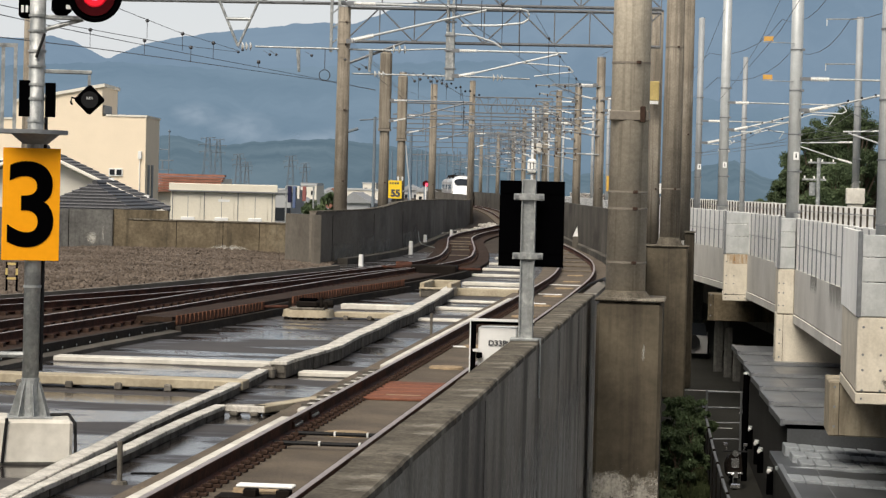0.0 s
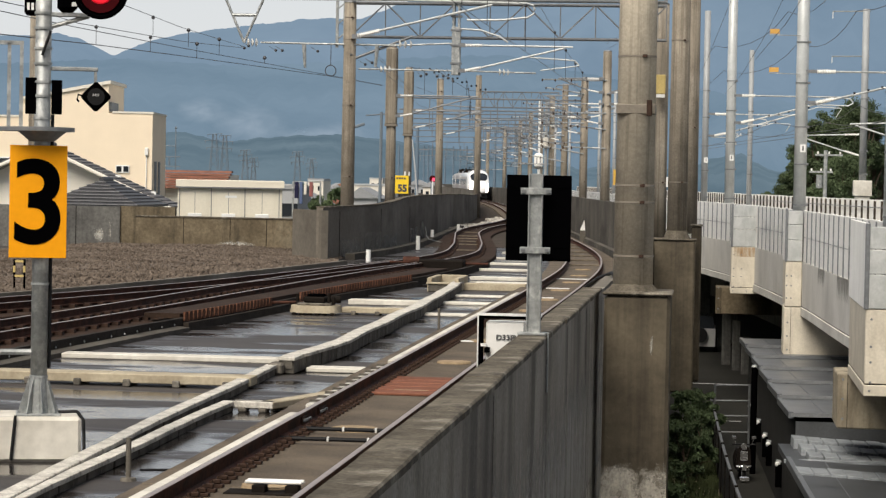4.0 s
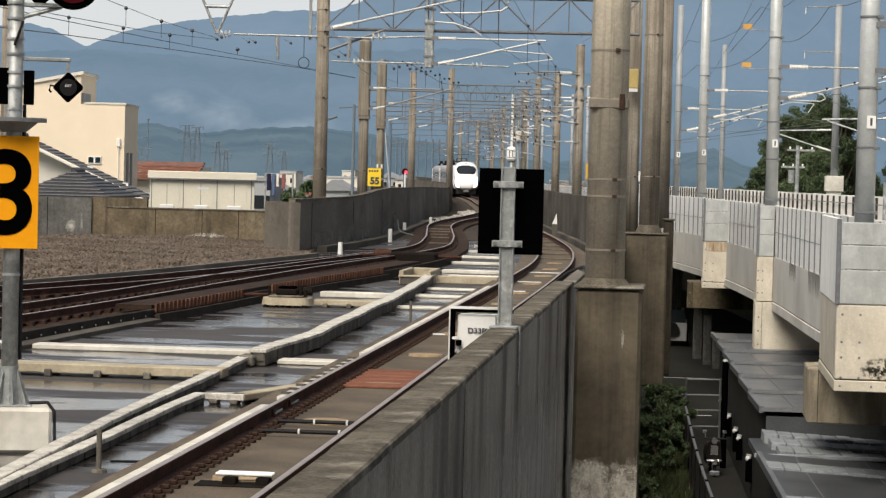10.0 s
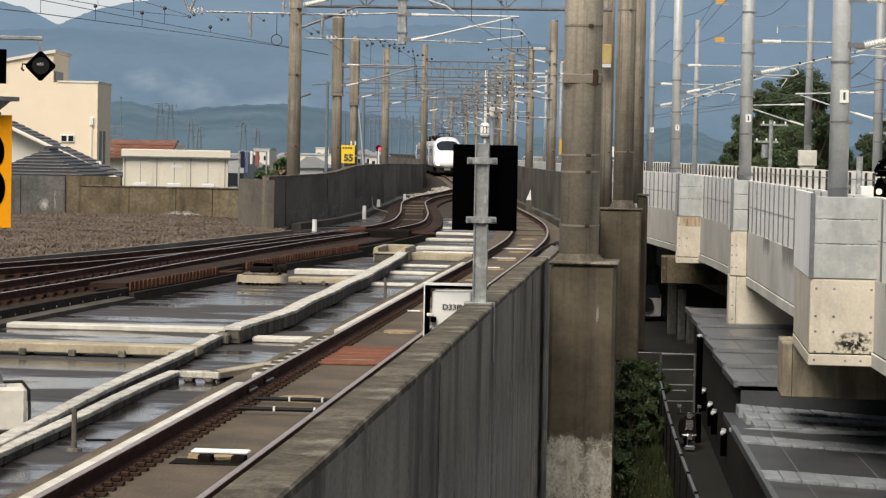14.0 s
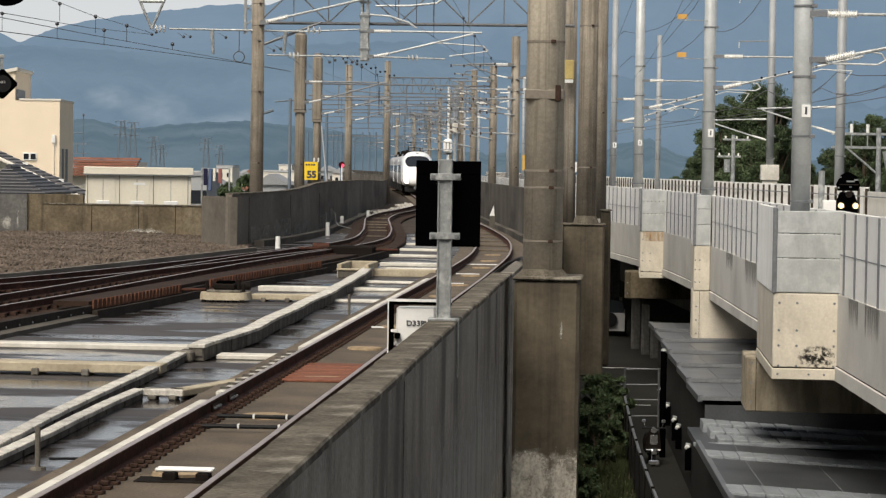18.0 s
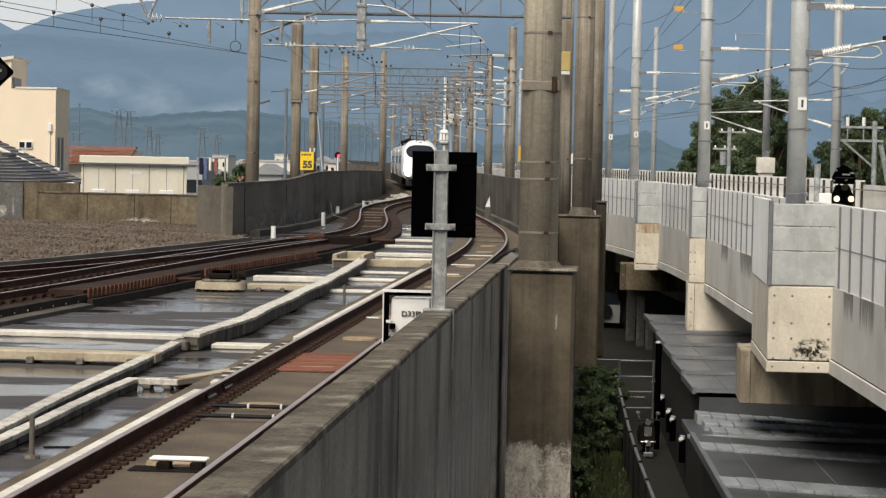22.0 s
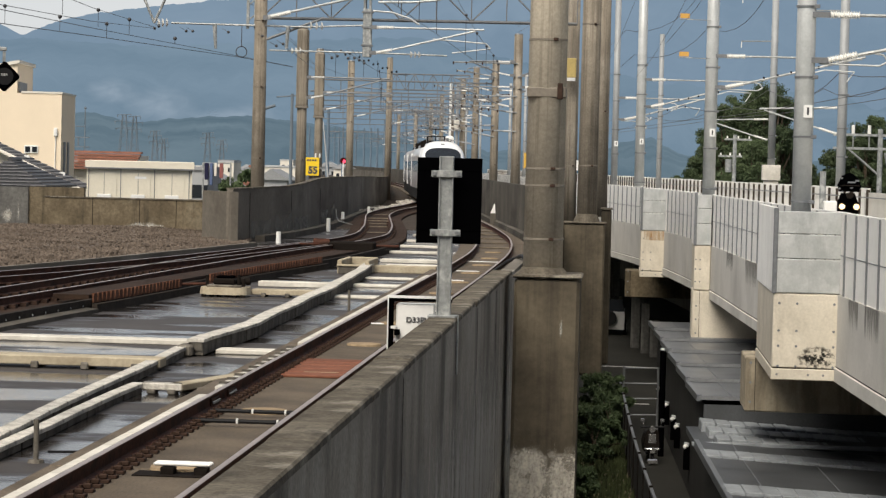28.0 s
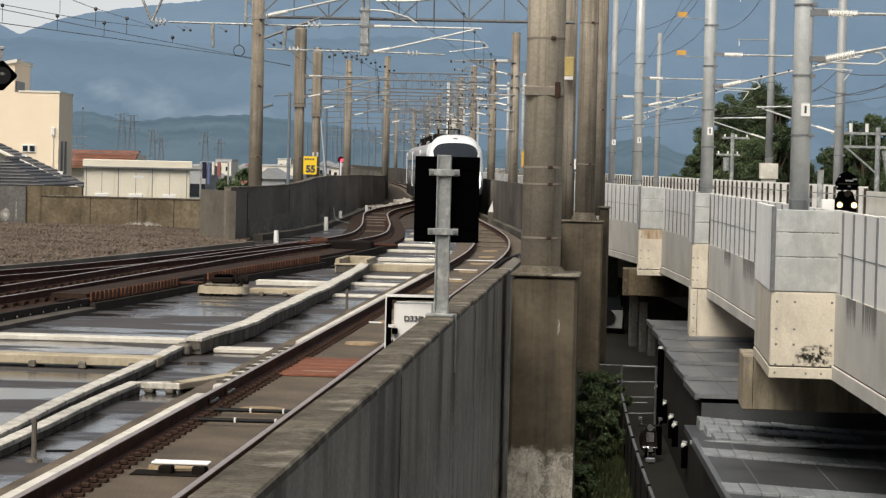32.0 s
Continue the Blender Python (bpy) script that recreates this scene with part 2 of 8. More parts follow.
# lids are painted paler, sides darker: shade put in colour beside real grime
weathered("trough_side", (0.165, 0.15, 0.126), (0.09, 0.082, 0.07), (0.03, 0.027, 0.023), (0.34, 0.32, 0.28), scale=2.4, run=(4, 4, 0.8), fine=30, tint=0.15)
mat("pale_roof", (0.145, 0.155, 0.168), 0.34, metal=0.1, var=0.3, scale=0.9, dark=(0.07, 0.075, 0.083), bump=0.05, random_tint=0.15)
mat("stopper_clay", (0.38, 0.285, 0.18), 0.8, var=0.3, scale=4, bump=0.1)
mat("red_timber", (0.23, 0.095, 0.06), 0.8, var=0.3, scale=3, stretch=(0.5, 4, 1), bump=0.15, random_tint=0.15)
mat("pale_concrete", (0.74, 0.71, 0.64), 0.8, var=0.15, fine=10, bump=0.05, scale=1.5, dark=(0.50, 0.47, 0.41), spread=0.5, random_tint=0.08)
mat("noise_slab", (0.86, 0.85, 0.82), 0.7, var=0.06, scale=0.7, fine=6, bump=0.03, dark=(0.74, 0.73, 0.70), spread=0.5, random_tint=0.1)
mat("wet_deck", (0.060, 0.052, 0.046), 0.04, var=0.3, scale=0.9, stretch=(0.35, 0.8, 1), rough_var=0.6, bump=0.12, dark=(0.018, 0.015, 0.014), spec=0.6)
mat("track_slab", (0.165, 0.132, 0.096), 0.7, var=0.45, scale=1.1, fine=34, dark=(0.078, 0.063, 0.048), spread=0.5, bump=0.3, random_tint=0.12)
mat("dark_bed", (0.050, 0.030, 0.020), 0.85, var=0.45, scale=1.6, dark=(0.022, 0.014, 0.010), bump=0.4, random_tint=0.2)
mat("beam_concrete", (0.48, 0.42, 0.31), 0.8, var=0.2, scale=2.5, dark=(0.33, 0.28, 0.2), spread=0.5)
mat("rust", (0.088, 0.034, 0.021), 0.72, var=0.45, scale=4.0, dark=(0.026, 0.013, 0.009), bump=0.3)
mat("rail_head", (0.50, 0.41, 0.36), 0.33, metal=0.6, var=0.25, scale=3.0, bump=0.02)
mat("rust_bright", (0.155, 0.068, 0.040), 0.85, var=0.45, scale=5.0, dark=(0.07, 0.036, 0.024), bump=0.3, random_tint=0.45)
mat("tarred_timber", (0.042, 0.033, 0.026), 0.8, spec=0.15, var=0.45, scale=2.5, dark=(0.018, 0.015, 0.012), bump=0.3)
mat("fastener_rust", (0.06, 0.035, 0.025), 0.75, var=0.4, bump=0.2)
mat("ballast_stone", (0.128, 0.103, 0.083), 0.9, var=0.45, scale=0.35, fine=12, dark=(0.070, 0.055, 0.043), bump=0.8, random_tint=0.6)
mat("gap_brown", (0.055, 0.045, 0.036), 0.8, var=0.3, scale=2, bump=0.05, random_tint=0.3)
mat("dull_steel", (0.22, 0.23, 0.24), 0.55, metal=0.5, var=0.2, bump=0.05)
mat("black_paint", (0.0012, 0.0012, 0.0015), 1.0, spec=0.0, var=0.1, bump=0.02)
mat("dark_iron", (0.014, 0.011, 0.009), 0.8, spec=0.08, var=0.3, bump=0.2)
mat("yellow_paint", (0.90, 0.365, 0.003), 0.6, spec=0.2, var=0.04, scale=3, bump=0.02)
mat("dull_yellow", (0.60, 0.46, 0.17), 0.5, var=0.2, bump=0.02)
mat("sign_yellow", (0.85, 0.58, 0.02), 0.5, var=0.06, bump=0.02)
mat("white_paint", (0.80, 0.80, 0.78), 0.45, var=0.05, bump=0.02)
mat("letter_grey", (0.08, 0.08, 0.085), 0.6, var=0.1, bump=0)
mat("insulator", (0.85, 0.84, 0.80), 0.25, var=0.05, bump=0)
mat("wire", (0.05, 0.05, 0.055), 0.5, var=0.2, bump=0)
mat("grey_wire", (0.15, 0.165, 0.18), 0.5, var=0.2, bump=0)
mat("cream_wall", (0.84, 0.715, 0.55), 0.85, var=0.05, scale=1.0, bump=0.05)
mat("white_wall", (0.74, 0.70, 0.62), 0.85, var=0.06, bump=0.05)
mat("shed_panel", (0.76, 0.71, 0.59), 0.5, var=0.07, scale=0.8, bump=0.03)
mat("roof_tile", (0.17, 0.165, 0.165), 0.6, var=0.25, scale=3.0, dark=(0.10, 0.10, 0.105), random_tint=0.2)
mat("red_roof", (0.31, 0.145, 0.10), 0.7, var=0.3, scale=2.0, dark=(0.19, 0.10, 0.075), random_tint=0.2)
mat("grey_roof", (0.30, 0.31, 0.32), 0.6, var=0.2, scale=0.6, random_tint=0.25)
mat("metal_roof", (0.066, 0.070, 0.075), 0.45, metal=0.1, var=0.25, scale=0.8, dark=(0.04, 0.043, 0.046), bump=0.05, random_tint=0.15)
mat("roof_edge", (0.30, 0.325, 0.345), 0.4, var=0.25, scale=2.5, dark=(0.19, 0.205, 0.22), bump=0.04, random_tint=0.15)
# town walls greyed: some distance haze is put into this colour
mat("far_wall", (0.40, 0.41, 0.42), 0.85, var=0.1, scale=0.3, random_tint=0.35)
mat("dark_wall", (0.042, 0.041, 0.039), 0.8, var=0.25, scale=0.8, bump=0.1)
mat("glass_dark", (0.02, 0.024, 0.03), 0.08, var=0.1, bump=0)
mat("street", (0.034, 0.033, 0.028), 0.85, var=0.35, scale=0.3, bump=0.2)
mat("land", (0.055, 0.072, 0.035), 0.95, var=0.4, scale=0.02, fine=0.4, dark=(0.10, 0.10, 0.085), spread=0.3, bump=0.1)
mat("grass", (0.05, 0.062, 0.026), 0.9, var=0.4, scale=2.0, bump=0.2, random_tint=0.4)
mat("leaf", (0.094, 0.126, 0.06), 0.6, spec=0.2, var=0.3, scale=0.4, fine=2, dark=(0.044, 0.068, 0.031), bump=0.0, random_tint=0.45)
mat("bark", (0.12, 0.09, 0.065), 0.9, var=0.35, bump=0.4)
# flanks of the white train: greyed, their shade is put into this colour
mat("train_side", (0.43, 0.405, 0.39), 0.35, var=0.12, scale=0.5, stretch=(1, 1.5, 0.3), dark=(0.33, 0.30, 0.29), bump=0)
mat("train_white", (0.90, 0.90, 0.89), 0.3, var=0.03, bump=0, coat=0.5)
mat("train_grey", (0.30, 0.31, 0.33), 0.4, metal=0.4, var=0.1, bump=0)
mat("train_under", (0.03, 0.03, 0.03), 0.8, var=0.3, bump=0.1)
mat("red_lamp", (1.0, 0.05, 0.08), 0.4, var=0.0, bump=0, emit=8.0)
mat("red_dish", (1.0, 0.01, 0.03), 0.4, var=0.0, bump=0, emit=0.3)
mat("far_red", (1.0, 0.08, 0.16), 0.4, var=0.0, bump=0, emit=0.7)
mat("white_lamp", (1.0, 0.93, 0.8), 0.4, var=0.0, bump=0, emit=5.0)
mat("amber_lamp", (1.0, 0.74, 0.38), 0.4, var=0.0, bump=0, emit=1.5)
mat("mast_plate", (0.72, 0.44, 0.07), 0.6, var=0.15, scale=6, dark=(0.55, 0.36, 0.10), bump=0.02)
mat("orange_mark", (0.62, 0.36, 0.10), 0.6, var=0.1, bump=0)
mat("cable_black", (0.010, 0.010, 0.011), 0.6, spec=0.2, var=0.1, bump=0)
mat("rust_stain", (0.30, 0.17, 0.07), 0.85, var=0.3, scale=3.0, stretch=(3, 3, 0.4), dark=(0.52, 0.47, 0.38), spread=0.4)
mat("red_glass", (0.055, 0.002, 0.004), 0.5, spec=0.1, var=0.1, bump=0)
# blue-grey: distance haze put into the steel's colour
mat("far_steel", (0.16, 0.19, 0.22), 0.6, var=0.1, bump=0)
mat("band_steel", (0.26, 0.23, 0.19), 0.6, metal=0.3, var=0.2, bump=0.05)
mat("platform", (0.32, 0.31, 0.29), 0.85, var=0.2, bump=0.1)
mat("car_white", (0.5, 0.5, 0.5), 0.35, var=0.05, bump=0)
mat("chrome", (0.85, 0.85, 0.85), 0.15, metal=0.9, var=0.05, bump=0)


def stain_mat(name, colour, scale, stretch, round_edge, amount=0.8, sharp=0.18):
    """A dark film with a ragged, see-through edge."""
    m = bpy.data.materials.new(name)
    m.use_nodes = True
    nt = m.node_tree
    bsdf = nt.nodes["Principled BSDF"]
    bsdf.inputs["Base Color"].default_value = (*colour, 1)
    bsdf.inputs["Roughness"].default_value, bsdf.inputs["Specular IOR Level"].default_value = 0.9, 0.1
    co, mp, mg, nz, gr = (nt.nodes.new("ShaderNode" + k) for k in ("TexCoord", "Mapping", "Mapping", "TexNoise", "TexGradient"))
    mp.inputs["Scale"].default_value = stretch
    nz.inputs["Scale"].default_value, nz.inputs["Detail"].default_value, nz.inputs["Roughness"].default_value = scale, 8.0, 0.65
    nt.links.new(co.outputs["Object"], mp.inputs["Vector"])
    nt.links.new(mp.outputs[0], nz.inputs["Vector"])
    if round_edge:
        gr.gradient_type = "SPHERICAL"
        mg.inputs["Location"].default_value, mg.inputs["Scale"].default_value = (-1, 0, -1), (2, 0, 2)
    else:
        mg.inputs["Rotation"].default_value = (0, radians(90), 0)
    nt.links.new(co.outputs["Generated"], mg.inputs["Vector"])
    nt.links.new(mg.outputs[0], gr.inputs["Vector"])
    mul, mr = nt.nodes.new("ShaderNodeMath"), nt.nodes.new("ShaderNodeMapRange")
    mul.operation = "MULTIPLY"
    ragged = nt.nodes.new("ShaderNodeMapRange")
    ragged.inputs["From Min"].default_value, ragged.inputs["From Max"].default_value = 0.53 - sharp / 2, 0.53 + sharp / 2
    nt.links.new(nz.outputs["Fac"], ragged.inputs["Value"])
    nt.links.new(ragged.outputs[0], mul.inputs[0])
    nt.links.new(gr.outputs["Fac"], mul.inputs[1])
    mr.inputs["From Min"].default_value, mr.inputs["From Max"].default_value, mr.inputs["To Max"].default_value = 0.03, 0.4, amount
    nt.links.new(mul.outputs[0], mr.inputs["Value"])
    nt.links.new(mr.outputs[0], bsdf.inputs["Alpha"])
    MATS[name] = m


def band_film(name, colour, scale, stretch, profile, amount):
    """A ragged film on an upright face: noise plus a profile over its height (Generated z)."""
    m = bpy.data.materials.new(name)
    m.use_nodes = True
    nt = m.node_tree
    bsdf = nt.nodes["Principled BSDF"]
    bsdf.inputs["Base Color"].default_value = (*colour, 1)
    bsdf.inputs["Roughness"].default_value, bsdf.inputs["Specular IOR Level"].default_value = 0.9, 0.1
    co, mp, sep, nz, n2 = (nt.nodes.new("ShaderNode" + k) for k in ("TexCoord", "Mapping", "SeparateXYZ", "TexNoise", "TexNoise"))
    curve = nt.nodes.new("ShaderNodeValToRGB")
    mp.inputs["Scale"].default_value = stretch
    nz.inputs["Scale"].default_value, nz.inputs["Detail"].default_value, nz.inputs["Roughness"].default_value = scale, 9.0, 0.68
    n2.inputs["Scale"].default_value, n2.inputs["Detail"].default_value = scale * 6, 4.0
    nt.links.new(co.outputs["Object"], mp.inputs["Vector"])
    nt.links.new(mp.outputs[0], nz.inputs["Vector"])
    nt.links.new(co.outputs["Object"], n2.inputs["Vector"])
    nt.links.new(co.outputs["Generated"], sep.inputs[0])
    ramp = curve.color_ramp
    while len(ramp.elements) < len(profile):
        ramp.elements.new(0.5)
    for e, (at, v) in zip(ramp.elements, profile):
        e.position, e.color = at, (v, v, v, 1)
    nt.links.new(sep.outputs["Z"], curve.inputs["Fac"])
    add, mix, mr = nt.nodes.new("ShaderNodeMath"), nt.nodes.new("ShaderNodeMath"), nt.nodes.new("ShaderNodeMapRange")
    mix.operation, mix.inputs[1].default_value = "MULTIPLY_ADD", 0.35
    nt.links.new(n2.outputs["Fac"], mix.inputs[0])
    nt.links.new(nz.outputs["Fac"], mix.inputs[2])
    nt.links.new(mix.outputs[0], add.inputs[0])
    nt.links.new(curve.outputs[0], add.inputs[1])
    mr.inputs["From Min"].default_value, mr.inputs["From Max"].default_value, mr.inputs["To Max"].default_value = 1.08, 1.42, amount
    nt.links.new(add.outputs[0], mr.inputs["Value"])
    nt.links.new(mr.outputs[0], bsdf.inputs["Alpha"])
    MATS[name] = m


band_film("flaking_paint", (0.66, 0.62, 0.54), 4.0, (1.0, 1.0, 0.5), ((0.0, 0.50), (0.6, 0.52), (0.82, 0.62), (0.93, 0.56), (1.0, 0.2)), 0.9)
stain_mat("drip_stain", (0.13, 0.122, 0.108), 2.0, (5, 5, 0.35), False, 0.32, 0.3)
stain_mat("lime_bloom", (0.62, 0.60, 0.54), 4.0, (1, 1, 0.8), True, 0.6, 0.5)
band_film("wall_bloom", (0.33, 0.315, 0.28), 1.3, (1.0, 0.6, 1.0), ((0.0, 0.55), (0.45, 0.58), (0.8, 0.5), (1.0, 0.1)), 0.55)
band_film("washed_streaks", (0.54, 0.515, 0.465), 1.6, (3.0, 1.5, 0.10), ((0.0, 0.78), (0.45, 0.70), (0.72, 0.52), (1.0, 0.15)), 0.7)
stain_mat("drip_lime", (0.42, 0.40, 0.35), 9.0, (1, 1, 0.5), True, 0.45, 0.3)
stain_mat("mould_patch", (0.045, 0.042, 0.036), 9.0, (1, 1, 1), True)


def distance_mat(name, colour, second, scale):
    """Far mountains as a plain backdrop: blue air haze painted in a colour that glows."""
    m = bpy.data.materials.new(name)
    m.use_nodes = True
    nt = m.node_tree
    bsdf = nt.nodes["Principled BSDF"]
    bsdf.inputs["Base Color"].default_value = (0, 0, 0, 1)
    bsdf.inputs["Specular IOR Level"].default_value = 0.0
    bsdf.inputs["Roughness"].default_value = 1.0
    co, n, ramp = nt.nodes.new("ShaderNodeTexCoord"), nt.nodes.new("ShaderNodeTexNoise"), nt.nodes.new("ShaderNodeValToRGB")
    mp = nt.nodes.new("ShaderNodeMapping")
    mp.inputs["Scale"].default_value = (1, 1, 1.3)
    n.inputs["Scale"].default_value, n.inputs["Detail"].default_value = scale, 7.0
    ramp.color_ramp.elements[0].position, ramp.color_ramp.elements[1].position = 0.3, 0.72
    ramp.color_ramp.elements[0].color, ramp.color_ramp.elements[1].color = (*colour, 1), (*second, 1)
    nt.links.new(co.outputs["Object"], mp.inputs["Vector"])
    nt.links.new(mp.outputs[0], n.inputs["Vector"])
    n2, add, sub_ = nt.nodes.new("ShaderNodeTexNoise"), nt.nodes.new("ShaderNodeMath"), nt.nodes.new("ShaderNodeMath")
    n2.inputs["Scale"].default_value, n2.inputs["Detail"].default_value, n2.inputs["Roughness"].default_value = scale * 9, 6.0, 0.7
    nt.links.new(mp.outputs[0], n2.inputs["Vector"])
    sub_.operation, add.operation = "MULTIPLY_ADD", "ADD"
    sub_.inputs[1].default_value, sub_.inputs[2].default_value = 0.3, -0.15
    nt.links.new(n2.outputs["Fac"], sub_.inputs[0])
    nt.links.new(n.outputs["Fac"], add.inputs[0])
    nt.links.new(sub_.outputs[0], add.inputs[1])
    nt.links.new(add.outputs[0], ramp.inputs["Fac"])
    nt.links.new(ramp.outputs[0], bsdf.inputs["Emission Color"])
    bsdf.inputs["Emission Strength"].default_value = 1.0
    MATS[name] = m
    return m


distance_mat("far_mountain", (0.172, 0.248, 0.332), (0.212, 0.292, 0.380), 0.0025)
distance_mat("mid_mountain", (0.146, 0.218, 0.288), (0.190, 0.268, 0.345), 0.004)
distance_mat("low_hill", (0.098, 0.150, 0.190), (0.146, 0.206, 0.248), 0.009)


# ---- building helpers ----
def box(bm, x0, x1, y0, y1, z0, z1, bevel=0.0):
    m = Matrix.Translation(((x0 + x1) / 2, (y0 + y1) / 2, (z0 + z1) / 2)) @ Matrix.Diagonal((abs(x1 - x0), abs(y1 - y0), abs(z1 - z0), 1))
    made = bmesh.ops.create_cube(bm, size=1.0, matrix=m)
    if bevel:
        edges = list({e for v in made["verts"] for e in v.link_edges})
        bmesh.ops.bevel(bm, geom=edges, offset=bevel, segments=1, affect="EDGES")
    return bm


def tube(bm, p, q, r, r2=None, n=8):
    """A round bar from p to q."""
    p, q = Vector(p), Vector(q)
    d = q - p
    m = Matrix.Translation((p + q) / 2) @ d.to_track_quat("Z", "Y").to_matrix().to_4x4()
    bmesh.ops.create_cone(bm, cap_ends=True, segments=n, radius1=r, radius2=r if r2 is None else r2, depth=d.length, matrix=m)
    return bm


def prism(bm, outline, p, q):
    """An outline of (x, z) pairs, drawn from y = p to y = q."""
    a = [bm.verts.new((x, p, z)) for x, z in outline]
    b = [bm.verts.new((x, q, z)) for x, z in outline]
    n = len(outline)
    bm.faces.new(a), bm.faces.new(list(reversed(b)))
    for i in range(n):
        bm.faces.new((a[i], b[i], b[(i + 1) % n], a[(i + 1) % n]))
    bmesh.ops.recalc_face_normals(bm, faces=bm.faces)
    return bm


def part(name, bm, material, parent=None, label="", smooth=False):
    """Link a bmesh as one mesh object, under a thing or under a part."""
    me = bpy.data.meshes.new(name)
    bm.to_mesh(me)
    bm.free()
    me.materials.append(MATS[material])
    if smooth:
        me.polygons.foreach_set("use_smooth", [True] * len(me.polygons))
    ob = new(name, me)
    if parent is not None:
        ob.parent = parent
    if label:
        ob["label"] = label
    return ob


def piece(name, me, parent, m):
    """One more object on a shared mesh."""
    ob = new(name, me)
    ob.parent = parent
    ob.matrix_basis = m
    return ob


def thing(name, x, y, z, label, category, group="", kind="", turn=0.0):
    ob = new(name)
    ob.matrix_basis = pose(x, y, z, 0, 0, turn)
    return tagged(ob, label, category, group, kind)


class Way:
    """A line in plan through (x, y) control points: x as a smooth function of y."""

    def __init__(self, *points):
        self.y = np.array([p[1] for p in points], float)
        self.x = np.array([p[0] for p in points], float)
        self.m = np.gradient(self.x, self.y)

    def at(self, y):
        i = int(np.clip(np.searchsorted(self.y, y) - 1, 0, len(self.y) - 2))
        h = self.y[i + 1] - self.y[i]
        u = float((y - self.y[i]) / h)
        if u < 0 or u > 1:
            j = i if u < 0 else i + 1
            return float(self.x[j] + self.m[j] * (y - self.y[j]))
        a, b = 2 * u**3 - 3 * u**2 + 1, u**3 - 2 * u**2 + u
        return float(a * self.x[i] + b * h * self.m[i] + (1 - a) * self.x[i + 1] + (u**3 - u**2) * h * self.m[i + 1])

    def side(self, y, off):
        """The plan point off metres to the right of the line at y."""
        s = (self.at(y + 0.5) - self.at(y - 0.5))
        n = math.hypot(1, s)
        return self.at(y) + off / n, y - off * s / n

    def heading(self, y):
        return math.atan(self.at(y + 0.5) - self.at(y - 0.5))


def steps(y0, y1, near=2.0):
    """Stations along a line, closer together in the curve."""
    out, y = [], y0
    while y < y1 - 0.01:
        out.append(y)
        y += near if y < 220 else near * 4
    return out + [y1]


def sweep(bm, way, outline, y0, y1, near=2.0, rise=None):
    """Draw an outline of (offset, z) pairs along a way."""
    rings = []
    for y in steps(y0, y1, near):
        up = rise(y) if rise else 0.0
        ring = []
        for off, z in outline:
            x, yy = way.side(y, off)
            ring.append(bm.verts.new((x, yy, z + (up if z > 0.5 else 0.0))))
        rings.append(ring)
    n = len(outline)
    for a, b in zip(rings, rings[1:]):
        for i in range(n):
            bm.faces.new((a[i], b[i], b[(i + 1) % n], a[(i + 1) % n]))
    bm.faces.new(rings[0]), bm.faces.new(list(reversed(rings[-1])))
    bmesh.ops.recalc_face_normals(bm, faces=bm.faces)
    return bm


def cord(bm, points, r, n=5):
    """A thin round cord through points."""
    rings = []
    for i, p in enumerate(points):
        d = Vector(points[min(i + 1, len(points) - 1)]) - Vector(points[max(i - 1, 0)])
        q = d.to_track_quat("Z", "Y")
        rings.append([bm.verts.new(Vector(p) + q @ Vector((r * math.cos(k * math.tau / n), r * math.sin(k * math.tau / n), 0))) for k in range(n)])
    for a, b in zip(rings, rings[1:]):
        for k in range(n):
            bm.faces.new((a[k], a[(k + 1) % n], b[(k + 1) % n], b[k]))
    return bm


def B():
    return bmesh.new()


def bmesh_sphere(r):
    bm = bmesh.new()
    bmesh.ops.create_icosphere(bm, subdivisions=2, radius=r)
    return bm


NEAR = Way((-3.82, -40), (-3.82, 20), (-3.82, 45), (-3.82, 60), (-3.95, 72), (-4.58, 85), (-5.75, 98), (-7.15, 111), (-8.95, 128), (-11.45, 153), (-13.35, 170),
           (-17.05, 205), (-21.75, 249), (-27.3, 295), (-30.4, 317), (-36.0, 354), (-42.1, 400), (-56.0, 500), (-98.0, 780))
LEFT = Way((-13.5, 5), (-11.7, 38), (-11.15, 46), (-10.75, 54), (-10.4, 61), (-9.85, 69), (-9.2, 77), (-8.98, 84), (-9.7, 95), (-11.0, 108), (-12.2, 120), (-12.85, 132), (-13.0, 146), (-13.35, 160), (-14.2, 177))
SIDING = Way((-25.0, 5), (-19.4, 25), (-16.3, 37), (-13.5, 48.5), (-12.45, 53), (-11.3, 60), (-10.2, 69), (-9.4, 76))
LWALL = Way((-13.35, 81.8), (-12.95, 88), (-12.95, 100), (-13.6, 112), (-15.0, 135), (-16.7, 165), (-19.9, 205), (-24.5, 249), (-30.2, 295), (-38.9, 354), (-45.0, 400), (-59, 500), (-101, 780))
RWALL_OFF = 1.95

# ---- the land and the distance ----
STREET = -5.5
bm = B()
bmesh.ops.create_circle(bm, cap_ends=True, segments=64, radius=4600, matrix=Matrix.Translation((0, 0, STREET)))
ground = tagged(part("ground", bm, "land"), "flat plain of fields and town running to the hills", "ground", kind="structure")


